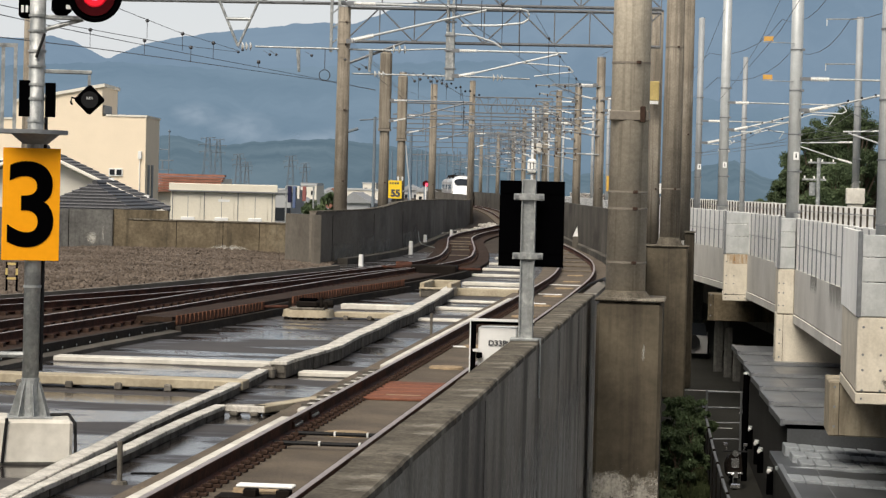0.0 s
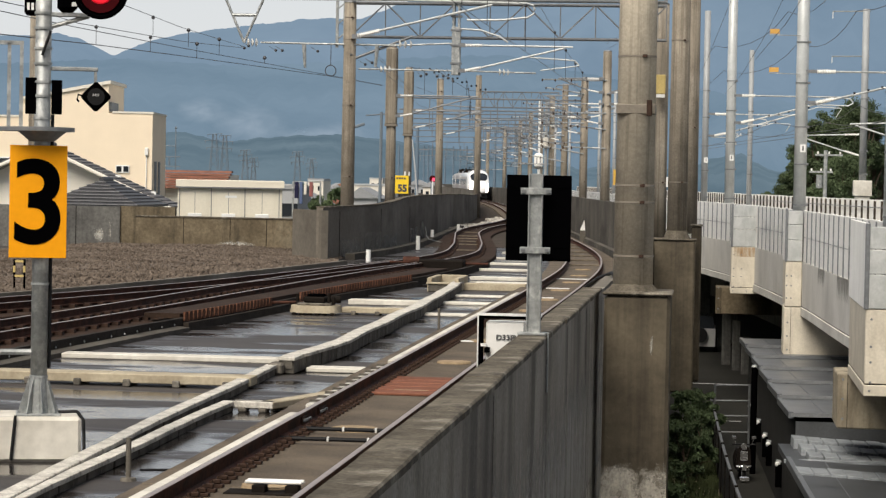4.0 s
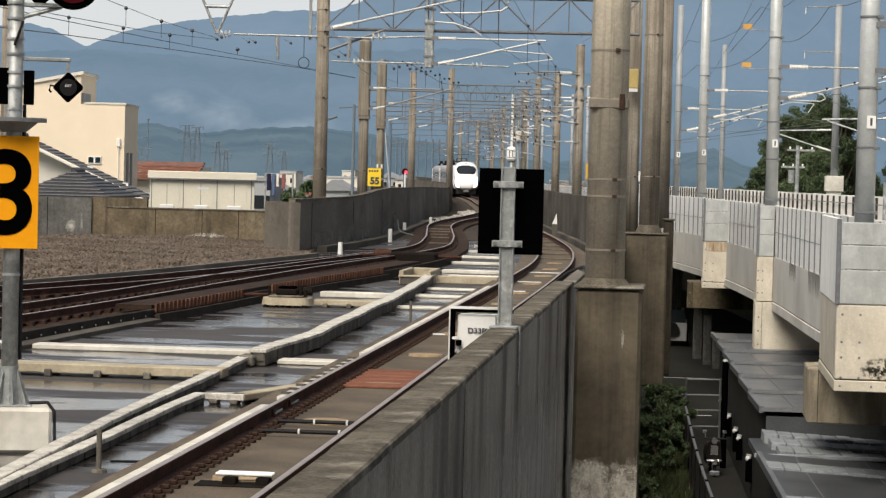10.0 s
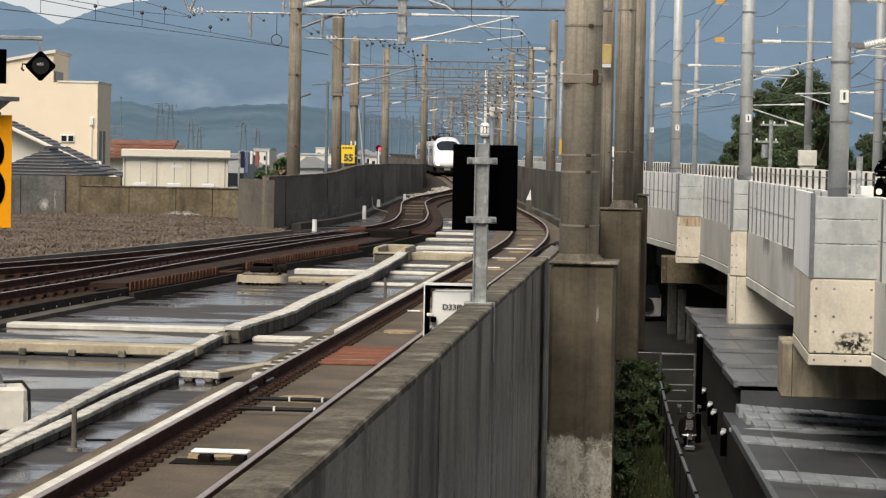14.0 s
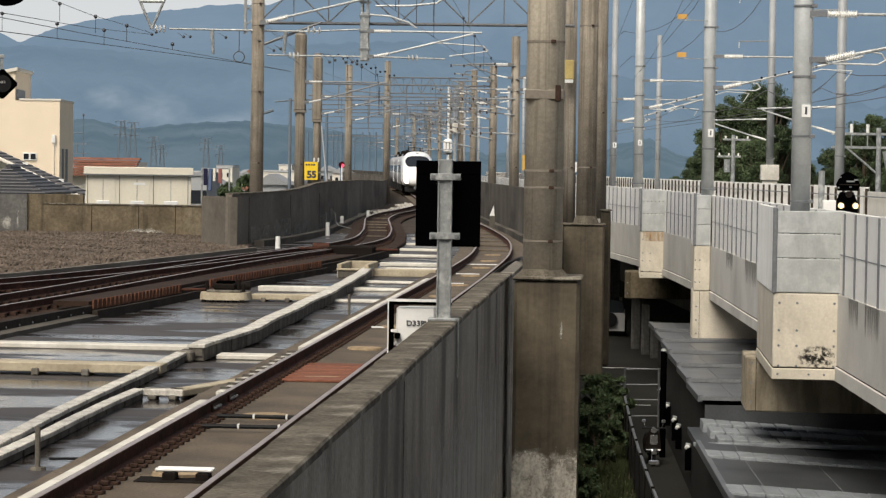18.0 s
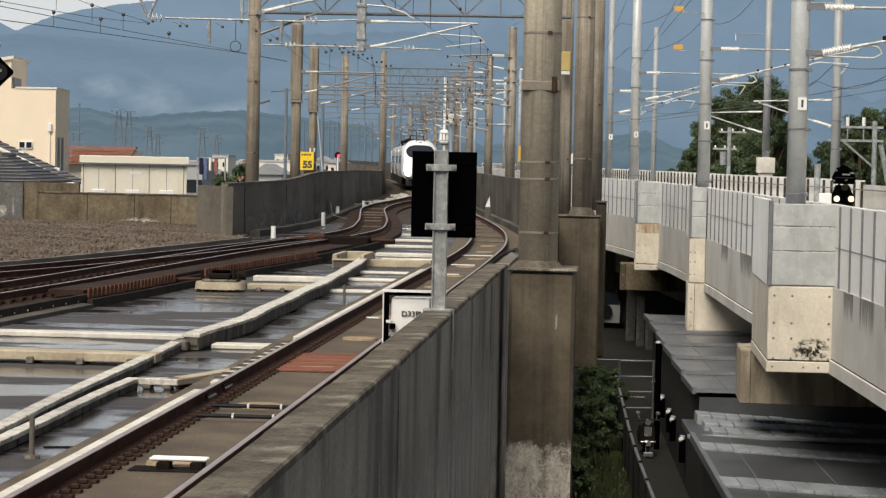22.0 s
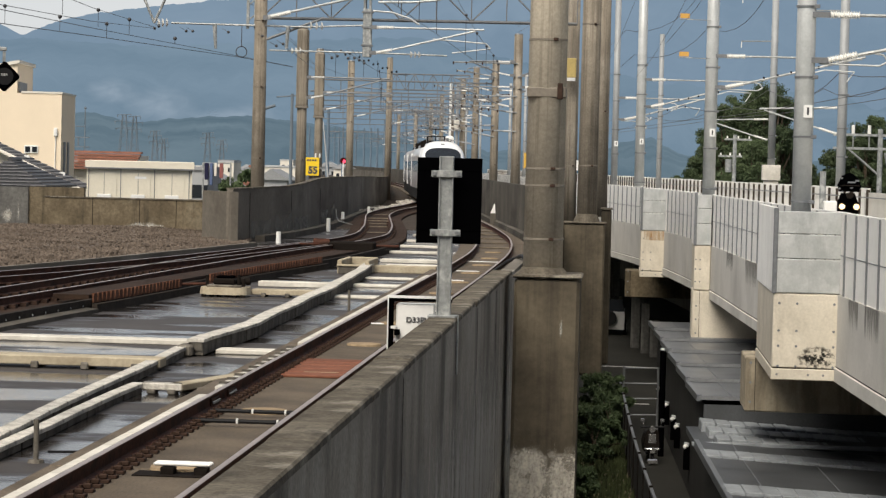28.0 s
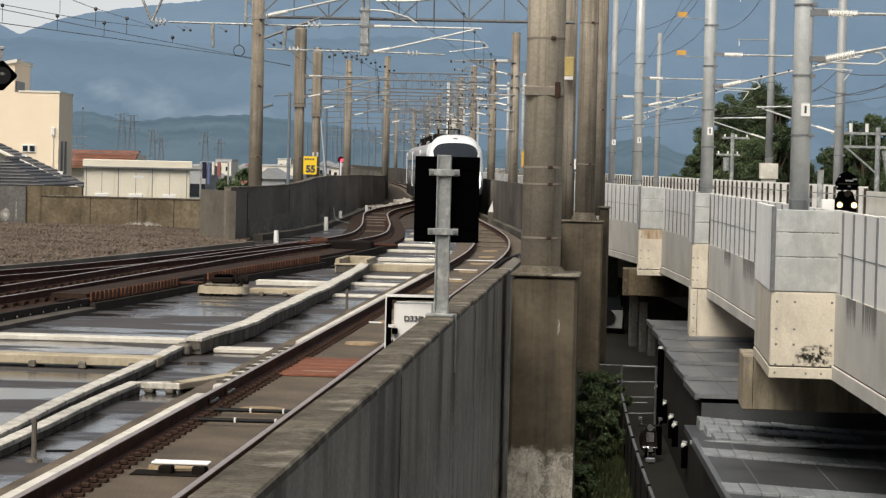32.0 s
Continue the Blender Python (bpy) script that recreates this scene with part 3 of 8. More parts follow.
def ridge(name, material, radius, profile, label, rough, seed):
    """A mountain range: heights over bearings (degrees to the right of y), with slopes that come forward."""
    bm = B()
    rows = []
    a0, a1 = profile[0][0], profile[-1][0]
    n = 1500
    for k, (back, low) in enumerate(((0.0, 1.0), (-0.10, 0.62), (-0.17, 0.30), (-0.22, -0.05))):
        row = []
        for i in range(n + 1):
            a = a0 + (a1 - a0) * i / n
            h = float(np.interp(a, [p[0] for p in profile], [p[1] for p in profile]))
            j = noise.noise((a * 3.0, seed, k * 2.0)) * rough + noise.noise((a * 9.0, seed + 5, k)) * rough * 0.4 + noise.noise((a * 24.0, seed + 9, k)) * rough * 0.22 + noise.noise((a * 60.0, seed + 2, k)) * rough * 0.1
            r = radius * (1 + back) + (noise.noise((a * 1.5, seed, k)) * radius * 0.03 if k else 0)
            row.append(bm.verts.new((math.sin(radians(a)) * r, math.cos(radians(a)) * r, h * low + j * (1 if k else 0.6) - (20 if k == 3 else 0))))
        rows.append(row)
    for p, q in zip(rows, rows[1:]):
        for i in range(n):
            bm.faces.new((p[i], p[i + 1], q[i + 1], q[i]))
    return tagged(part(name, bm, material, smooth=True), label, "mountain", kind="structure")


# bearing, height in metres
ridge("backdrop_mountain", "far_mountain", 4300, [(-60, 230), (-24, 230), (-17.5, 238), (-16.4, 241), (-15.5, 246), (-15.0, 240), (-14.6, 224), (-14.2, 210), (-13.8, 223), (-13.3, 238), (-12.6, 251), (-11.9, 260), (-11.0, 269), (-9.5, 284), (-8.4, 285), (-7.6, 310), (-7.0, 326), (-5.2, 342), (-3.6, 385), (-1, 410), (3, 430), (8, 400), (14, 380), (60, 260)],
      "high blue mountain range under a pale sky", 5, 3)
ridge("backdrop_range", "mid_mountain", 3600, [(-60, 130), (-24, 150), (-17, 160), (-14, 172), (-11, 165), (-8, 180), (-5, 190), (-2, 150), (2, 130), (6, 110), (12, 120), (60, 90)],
      "blue wooded range, its haze painted in", 7, 11)
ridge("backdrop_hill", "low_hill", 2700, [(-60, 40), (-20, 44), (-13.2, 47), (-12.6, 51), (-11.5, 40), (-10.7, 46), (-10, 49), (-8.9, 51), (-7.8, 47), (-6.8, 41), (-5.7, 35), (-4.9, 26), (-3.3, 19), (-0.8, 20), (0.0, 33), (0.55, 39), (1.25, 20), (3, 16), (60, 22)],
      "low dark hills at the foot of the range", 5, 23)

# thin mist on the slopes: see-through sheets whose pale light is their own emission
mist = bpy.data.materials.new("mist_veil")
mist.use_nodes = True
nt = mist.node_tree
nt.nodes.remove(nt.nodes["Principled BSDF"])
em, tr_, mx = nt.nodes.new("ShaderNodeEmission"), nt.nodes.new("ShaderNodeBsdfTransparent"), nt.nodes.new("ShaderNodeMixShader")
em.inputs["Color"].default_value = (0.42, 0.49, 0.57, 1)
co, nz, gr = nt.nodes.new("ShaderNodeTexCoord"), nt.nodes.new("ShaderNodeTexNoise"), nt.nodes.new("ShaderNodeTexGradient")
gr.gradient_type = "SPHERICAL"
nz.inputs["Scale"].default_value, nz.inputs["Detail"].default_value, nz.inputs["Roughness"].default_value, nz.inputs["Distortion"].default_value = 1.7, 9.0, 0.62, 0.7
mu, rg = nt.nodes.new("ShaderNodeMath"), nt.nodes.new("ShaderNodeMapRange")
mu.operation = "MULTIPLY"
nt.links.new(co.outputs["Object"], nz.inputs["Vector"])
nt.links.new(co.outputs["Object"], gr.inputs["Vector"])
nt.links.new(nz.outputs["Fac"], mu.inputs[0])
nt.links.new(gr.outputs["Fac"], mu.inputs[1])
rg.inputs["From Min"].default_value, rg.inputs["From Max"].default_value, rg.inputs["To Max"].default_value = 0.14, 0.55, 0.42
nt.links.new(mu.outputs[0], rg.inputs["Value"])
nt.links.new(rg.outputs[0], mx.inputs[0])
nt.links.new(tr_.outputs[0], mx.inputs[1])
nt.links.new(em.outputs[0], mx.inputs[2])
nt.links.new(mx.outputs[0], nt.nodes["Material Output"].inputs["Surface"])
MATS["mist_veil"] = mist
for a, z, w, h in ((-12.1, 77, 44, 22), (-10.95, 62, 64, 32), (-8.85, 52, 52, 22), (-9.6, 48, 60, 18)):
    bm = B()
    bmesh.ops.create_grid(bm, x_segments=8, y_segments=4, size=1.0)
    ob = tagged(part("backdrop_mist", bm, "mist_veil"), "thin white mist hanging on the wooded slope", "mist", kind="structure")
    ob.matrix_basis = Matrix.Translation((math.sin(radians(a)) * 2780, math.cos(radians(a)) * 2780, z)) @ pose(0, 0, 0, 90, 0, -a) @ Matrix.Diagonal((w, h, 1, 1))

# ---- the viaduct ----
DECK = -0.32
bm = B()
prev = None
for y in steps(-30, 104, 3.0):
    lx = -34.0 if y < 91.5 else LWALL.at(y) - 0.3
    rx = NEAR.side(y, RWALL_OFF + 0.1)[0]
    ring = [bm.verts.new(p) for p in ((lx, y, DECK), (rx, y, DECK), (rx, y, DECK - 0.9), (lx, y, DECK - 0.9))]
    if prev:
        for i in range(4):
            bm.faces.new((prev[i], ring[i], ring[(i + 1) % 4], prev[(i + 1) % 4]))
    prev = ring
bmesh.ops.recalc_face_normals(bm, faces=bm.faces)
far_bed = B()
sweep(far_bed, NEAR, [(-9.0, DECK - 0.5), (-9.0, DECK + 0.02), (RWALL_OFF, DECK + 0.02), (RWALL_OFF, DECK - 0.5)], 104, 700, 3.0)
tagged(part("floor_far", far_bed, "far_gravel"), "dark brown dirty bed of the curving viaduct", "floor", kind="structure")
deck = tagged(part("floor", bm, "wet_deck"), "dark wet concrete deck of the railway viaduct", "floor", kind="structure")

# the parapet beside the near track, and its lower outer face
bm = sweep(B(), NEAR, [(1.87, DECK - 0.3), (1.87, 0.86), (2.08, 0.86), (2.08, STREET)], -30, 39.0, 3.0)
parapet = tagged(part("wall_parapet", bm, "old_concrete"), "weathered grey concrete parapet with dark vertical streaks", "wall", kind="structure")
cope = B()
box(cope, -0.18, 0.135, 0, 2.96, 0, 0.07, 0.014)
cope_mesh_ob = part("coping_stone", cope, "coping_concrete", parapet)
cope_mesh_ob.matrix_basis = pose(-1.86, 8, 0.84)
for k in range(1, 10):
    piece("coping_stone", cope_mesh_ob.data, parapet, pose(-1.86 + random.uniform(-0.006, 0.006), 8 + 2.97 * k, 0.84 + random.uniform(-0.004, 0.004), 0, 0, random.uniform(-0.3, 0.3)))
for y in (19.4, 29.2, 33.4):
    rib = part("joint", box(B(), 0, 0.005, -0.012, 0.012, 0, 6.0), "dark_iron", parapet)
    rib.matrix_basis = pose(-1.742, y, -5.2)
film = part("flaking_paint", box(B(), 0, 0.006, 0, 10.9, 0, 2.6), "flaking_paint", parapet, "flaking white paint low on the wall")
film.matrix_basis = pose(-1.742, 28.0, -4.25)
wash = part("washed_streaks", box(B(), 0, 0.004, 0, 25.8, 0, 2.9), "washed_streaks", parapet, "pale rain-washed streaks on the wall")
wash.matrix_basis = pose(-1.7415, 13.0, -2.3)

bm = sweep(B(), NEAR, [(1.87, DECK - 0.3), (1.87, 0.86), (2.08, 0.86), (2.08, -1.3)], 39.0, 74.0, 2.0)
tagged(part("wall_parapet_far", bm, "side_concrete"), "low weathered concrete parapet between the mast piers", "wall", kind="structure")
bm = sweep(B(), NEAR, [(1.87, DECK - 0.3), (1.87, 1.74), (2.08, 1.74), (2.08, -1.3)], 74.0, 700.0, 2.0)
tagged(part("wall_right", bm, "mossy_concrete"), "high dirty concrete side wall along the curve", "wall", kind="structure")

# the wall on the far side of the left track
def LRISE(y):
    return float(np.interp(y, [82, 92, 97, 102, 110, 120, 138, 152, 170], [0.1, 0.12, 0.2, 0.35, 0.38, 0.35, 0.3, 0.23, 0.1]))


bm = sweep(B(), LWALL, [(-0.22, DECK - 0.9), (-0.22, 1.40), (0.0, 1.40), (0.0, DECK - 0.2)], 82.0, 700.0, 2.0, rise=LRISE)
lwall = tagged(part("wall_left", bm, "side_concrete"), "stained concrete side wall that climbs along the curve", "wall", kind="structure")
part("coping", sweep(B(), LWALL, [(-0.24, 1.40), (-0.24, 1.45), (0.035, 1.45), (0.035, 1.40)], 82.0, 400.0, 2.0, rise=LRISE), "coping_concrete", lwall, "pale worn coping")
for y in (84.6, 93.0, 104.0):
    x, yy = LWALL.side(y, 0.004)
    j = part("joint", box(B(), -0.008, 0.008, -0.02, 0.02, DECK, 1.38), "dark_iron", lwall)
    j.matrix_basis = pose(x, yy, 0, 0, 0, -math.degrees(LWALL.heading(y)))
for y, d, h in ((86.5, 1.7, 0.75), (91.0, 2.0, 0.95), (96.0, 2.2, 0.7), (107.0, 2.4, 0.8), (113.0, 1.2, 1.1)):
    x, yy = LWALL.side(y, 0.006)
    j = part("lime_patch", box(B(), -0.002, 0.002, -d, d, 0, h), "wall_bloom", lwall, "pale lime bloom low on the wall")
    j.matrix_basis = pose(x, yy, DECK + 0.05, 0, 0, -math.degrees(LWALL.heading(y)))
bm = B()
prism(bm, [(-16.2, DECK - 0.5), (-16.2, 1.42), (-13.35, 1.42), (-13.35, DECK - 0.5)], 0, 0.25)
w = tagged(part("wall_corner", bm, "side_concrete"), "stained concrete end wall beside the gravel", "wall", kind="structure")
w.matrix_basis = Matrix.Translation((-13.35, 81.8, 0)) @ pose(0, 0, 0, 0, 0, -60) @ Matrix.Translation((13.35, 0, 0))
bm = box(B(), -21.95, -15.6, 90.7, 90.92, DECK - 0.6, 0.92)
wb_ = tagged(part("wall_back", bm, "ochre_concrete"), "low brown stained concrete wall behind the gravel", "wall", kind="structure")
part("coping", box(B(), -21.97, -15.6, 90.67, 90.95, 0.92, 0.975, 0.01), "coping_concrete", wb_, "dirty coping")
for x in (-20.1, -18.3, -16.9):
    part("joint", box(B(), x - 0.012, x + 0.012, 90.695, 90.7, DECK, 0.92), "dark_iron", wb_)
part("lime_patch", box(B(), -19.0, -17.2, 90.694, 90.698, -0.35, 0.1), "lime_bloom", wb_, "white lime bloom low on the wall")
bm = box(B(), -22.68, -20.55, 91.2, 91.45, DECK - 0.6, 1.30)
tagged(part("wall_step", bm, "ochre_concrete"), "higher brown concrete wall behind the low one", "wall", kind="structure")
bm = box(B(), -46.0, -22.68, 91.1, 91.45, DECK - 0.6, 1.28)
wl_ = tagged(part("wall_back_left", bm, "grey_streaked"), "dark streaked concrete wall behind the gravel", "wall", kind="structure")
for x in (-24.4, -26.6):
    part("joint", box(B(), x - 0.014, x + 0.014, 91.095, 91.1, DECK, 1.28), "dark_iron", wl_)
for x, w, z in ((-23.05, 0.1, 0.75), (-23.5, 0.5, 0.5), (-25.3, 0.35, 0.4)):
    part("lime_patch", box(B(), x - w / 2, x + w / 2, 91.094, 91.098, -0.1, z), "lime_bloom", wl_, "pale lime run on the wall")

# ---- tracks ----
RAIL = [(-0.064, -0.153), (-0.064, -0.140), (-0.012, -0.122), (-0.012, -0.040), (-0.033, -0.030), (-0.033, -0.004), (0.033, -0.004), (0.033, -0.030), (0.012, -0.040), (0.012, -0.122), (0.064, -0.140), (0.064, -0.153)]
HEAD = [(-0.029, -0.0035), (-0.025, 0.0), (0.025, 0.0), (0.029, -0.0035)]


def rails(way, y0, y1, label, near):
    for off in (-0.566, 0.566):
        r = tagged(part("rail", sweep(B(), way, [(off + a, z) for a, z in RAIL], y0, y1, near), "rust"), label, "rail", "rails", "structure")
        part("running_surface", sweep(B(), way, [(off + a, z) for a, z in HEAD], y0, y1, near), "rail_head", r, "polished steel top of the rail")


rails(NEAR, -25, 640, "rusty rail of the near track on concrete slabs", 2.0)
rails(LEFT, 8, 177, "rusty rail of the far track", 2.0)
rails(SIDING, 8, 76, "rusty rail of the siding", 2.0)

# concrete track slabs, 5 m long, with round stoppers between them
slab = B()
box(slab, -1.17, 1.17, -2.47, 2.47, -0.16, 0.0, 0.015)
first = None
track_bed = tagged(new("track_bed"), "brown concrete slab track of the near line", "track bed", kind="structure")
bed_left = tagged(new("track_bed"), "brown concrete slab track of the far line", "track bed", kind="structure")
bed_siding = tagged(new("track_bed"), "dark concrete bed of the siding", "track bed", kind="structure")
for way, bed, y0, count in ((NEAR, track_bed, 8.4, 60), (LEFT, bed_left, 12.0, 33), (SIDING, bed_siding, 10.0, 12)):
    y = y0
    for k in range(count):
        m = pose(way.at(y), y, -0.198, 0, 0, -math.degrees(way.heading(y)))
        if first is None:
            first = part("track_slab", slab, "track_slab", bed)
            first.matrix_basis = m
        elif way is LEFT and k == 0:
            dark_first = part("track_slab", box(B(), -1.17, 1.17, -2.475, 2.475, -0.16, 0.0, 0.015), "dark_bed", bed)
            dark_first.matrix_basis = m
        else:
            piece("track_slab", first.data if way is NEAR else dark_first.data, bed, m)
        y += 5.0 * math.cos(way.heading(y))
stop = B()
bmesh.ops.create_cone(stop, cap_ends=True, segments=20, radius1=0.26, radius2=0.25, depth=0.03)
stopper = None
for k in range(14):
    y = 8.4 + 2.5 + 5 * k
    m = pose(NEAR.at(y), y, -0.18)
    if stopper is None:
        stopper = part("stopper", stop, "stopper_clay", track_bed, "round concrete stopper between two slabs")
        stopper.matrix_basis = m
    else:
        piece("stopper", stopper.data, track_bed, m)

# rail fastenings
clip = B()
box(clip, -0.17, 0.17, -0.05, 0.05, -0.045, -0.012, 0.006)
for s in (-1, 1):
    box(clip, s * 0.075, s * 0.145, -0.03, 0.03, -0.012, 0.03, 0.008)
    tube(clip, (s * 0.12, 0, -0.01), (s * 0.12, 0, 0.058), 0.013, n=6)
clip_ob = None
for off in (-0.566, 0.566):
    for k in range(150):
        y = 13.0 + 0.3 * k
        m = pose(NEAR.at(y) + off, y, -0.153, 0, 0, -math.degrees(NEAR.heading(y)))
        if clip_ob is None:
            clip_ob = part("rail_clip", clip, "fastener_rust", track_bed)
            clip_ob.matrix_basis = m
        else:
            piece("rail_clip", clip_ob.data, track_bed, m)
bm = B()
for way, y0, y1 in ((LEFT, 20, 110), (SIDING, 20, 74)):
    y = y0
    while y < y1:
        for off in (-0.566, 0.566):
            x, yy = way.side(y, off)
            box(bm, x - 0.17, x + 0.17, yy - 0.08, yy + 0.08, -0.2, -0.13)
        y += 0.6
tagged(part("rail_fastenings", bm, "fastener_rust", bed_left), kind="stuff")
# a red-brown timber panel and cross bars between the near rails
pan = thing("crossing_panel", -3.82, 31.6, -0.198, "worn red-brown timber crossing panel between the rails", "panel")
for k in range(5):
    part("plank", box(B(), -0.46, 0.46, 0.54 * k - 1.35, 0.54 * k - 0.91, 0.0, 0.035, 0.008), "red_timber", pan)
    part("batten", box(B(), -0.46, 0.46, 0.54 * k - 0.90, 0.54 * k - 0.83, 0.0, 0.02), "beam_concrete", pan)


def point_rod(y, x0, x1, label):
    t = thing("point_rod", NEAR.at(y), y, -0.198, label, "rod", "rods across the track")
    part("rod", tube(B(), (x0, 0, 0.06), (x1, 0, 0.06), 0.022), "cable_black", t)
    for x in (x0 * 0.1, x1 * 0.6):
        part("clamp", box(B(), x - 0.011, x + 0.011, -0.028, 0.028, 0.036, 0.088, 0.005), "white_paint", t, "white clamp")


point_rod(25.4, -0.5, 0.5, "black cable rod across the sleepers with white clamps")
point_rod(24.4, -0.55, 0.6, "black cable rod across the sleepers")
tr = thing("track_sensor", -3.72, 20.55, -0.198, "white track sensor bar on dark feet between the rails", "sensor")
part("bar", box(B(), -0.25, 0.25, -0.075, -0.03, 0.085, 0.115, 0.01), "white_paint", tr)
part("bar", box(B(), -0.25, 0.25, 0.04, 0.085, 0.085, 0.115, 0.01), "white_paint", tr)
part("bed_plate", box(B(), -0.42, 0.3, -0.16, 0.16, 0.0, 0.012, 0.004), "dark_iron", tr)
for x in (-0.13, 0.16):
    part("foot", box(B(), x - 0.06, x + 0.06, -0.07, 0.07, 0.0, 0.075, 0.01), "dark_iron", tr)

# the pale ledge beside the near rail
ledge_m = B()
box(ledge_m, -0.055, 0.055, -0.98, 0.98, -0.2, -0.045, 0.01)
ledge = None
edge = tagged(new("trim_ledge"), "pale concrete ledge along the rail", "ledge", kind="structure")
for k in range(24):
    y = 9.2 + 2.0 * k
    if 26.9 < y < 34:
        continue
    m = pose(NEAR.at(y) - 0.72, y, 0, 0, 0, random.uniform(-0.2, 0.2))
    if ledge is None:
        ledge = part("ledge_stone", ledge_m, "pale_concrete", edge)
        ledge.matrix_basis = m
    else:
        piece("ledge_stone", ledge.data, edge, m)

# a red-brown strip beside the ledge, pale sleepers on the far line, kerbs at the foot of the walls
strip = sweep(B(), NEAR, [(-0.66, -0.2), (-0.66, -0.06), (-0.635, -0.06), (-0.635, -0.2)], 8, 58, 4.0)
part("strip", strip, "red_timber", edge, "red-brown strip between ledge and rail")
sleeper = None
y = 94.0
while y < 128:
    m = pose(LEFT.at(y), y, -0.19, 0, 0, -math.degrees(LEFT.heading(y)))
    if sleeper is None:
        sleeper = part("sleeper", box(B(), -0.5, 0.5, -0.28, 0.28, 0.0, 0.035, 0.006), "worn_sleeper", bed_left, "pale worn crossing sleeper")
        sleeper.matrix_basis = m
    else:
        piece("sleeper", sleeper.data, bed_left, m)
    y += random.choice((5.2, 6.4, 8.6))
y = 80.0
while y < 124:
    piece("sleeper", sleeper.data, track_bed, pose(NEAR.at(y), y, -0.19, 0, 0, -math.degrees(NEAR.heading(y))))
    y += 5.0
kerb = sweep(B(), NEAR, [(1.35, DECK), (1.35, -0.06), (1.6, -0.06), (1.6, DECK)], 76, 150, 2.0)
tagged(part("kerb", kerb, "mossy_concrete"), "black dirty cable kerb at the foot of the wall", "kerb", kind="structure")
kerb = sweep(B(), LWALL, [(0.35, DECK), (0.35, -0.1), (0.7, -0.1), (0.7, DECK)], 84, 150, 2.0)
tagged(part("kerb", kerb, "mossy_concrete"), "dark dirty kerb along the foot of the curving wall", "kerb", kind="structure")
kerb = sweep(B(), SIDING, [(-2.36, DECK), (-2.36, -0.08), (-2.2, -0.08), (-2.2, DECK)], 40, 76, 2.0)
tagged(part("kerb", kerb, "side_concrete"), "dark timber kerb that holds the gravel back", "kerb", kind="structure")
elbow = thing("conduit", NEAR.side(90, 1.3)[0], 90.0, DECK, "black conduit with a pale elbow at the foot of the wall", "conduit")
part("pipe", tube(B(), (-0.1, 9.0, 0.3), (0.35, 0.0, 0.35), 0.06), "cable_black", elbow)
part("elbow", cord(B(), [(0.35, 0, 0.35), (0.6, -0.3, 0.35), (0.68, -0.3, 0.5), (0.68, -0.3, 0.75)], 0.05, 8), "white_paint", elbow, "pale elbow pipe")
elbow2 = thing("conduit", -12.0, 106.0, DECK, "thin grey bent pipe beside the curving wall", "conduit")
part("pipe", cord(B(), [(-0.9, 2, 0.75), (-0.85, 2, 0.35), (-0.5, 0, 0.25), (0.4, -3, 0.2)], 0.02, 8), "galvanised", elbow2)

# ---- cable troughs and cross beams on the deck ----
def trough_run(way, y0, y1, width, height, top, label):
    """A run of loose concrete lids on a narrow trough."""
    t = tagged(new("cable_trough"), label, "cable trough", kind="structure")
    y, lid, base = y0, None, None
    while y < y1:
        wave = noise.noise((y * 0.35, width * 9, 1.0))
        slope = 0.07 * (noise.noise(((y + 0.5) * 0.35, width * 9, 1.0)) - noise.noise(((y - 0.5) * 0.35, width * 9, 1.0)))
        turn = -math.degrees(way.heading(y) + slope) + random.uniform(-0.25, 0.25)
        m = pose(way.at(y) + 0.07 * wave + random.uniform(-0.003, 0.003), y, top + 0.012 * wave + random.uniform(-0.002, 0.002), random.uniform(-0.15, 0.15), 0, turn)
        if lid is None:
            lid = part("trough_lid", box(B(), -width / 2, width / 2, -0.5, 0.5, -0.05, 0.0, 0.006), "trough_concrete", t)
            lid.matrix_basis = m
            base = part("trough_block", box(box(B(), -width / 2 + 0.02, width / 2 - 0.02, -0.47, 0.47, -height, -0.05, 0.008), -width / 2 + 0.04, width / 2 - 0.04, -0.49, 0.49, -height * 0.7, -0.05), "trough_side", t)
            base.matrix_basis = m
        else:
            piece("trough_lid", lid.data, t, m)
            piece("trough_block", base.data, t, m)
        y += 1.0
    return t


trough_run(Way((-5.55, 5), (-5.88, 20.3), (-6.05, 24.5), (-6.2, 31), (-6.3, 34.6)), 9.0, 34.4, 0.17, 0.15, -0.17, "long pale concrete cable trough on the wet deck")
trough_run(Way((-6.12, 34.5), (-5.97, 37), (-6.02, 43), (-6.1, 50), (-6.3, 56), (-6.6, 63)), 35.0, 62.5, 0.26, 0.24, -0.07, "raised crooked concrete cable trough along the deck")
trough_run(Way((-5.74, 5), (-5.77, 20), (-5.8, 29)), 9.4, 28.6, 0.15, 0.13, -0.19, "second narrow concrete cable trough beside the first")
jb = thing("trough_joint", -6.25, 34.5, DECK, "broken concrete joint block of the trough", "joint block")
part("block", box(B(), -0.1, 0.12, -0.2, 0.25, 0, 0.17, 0.03), "trough_side", jb)


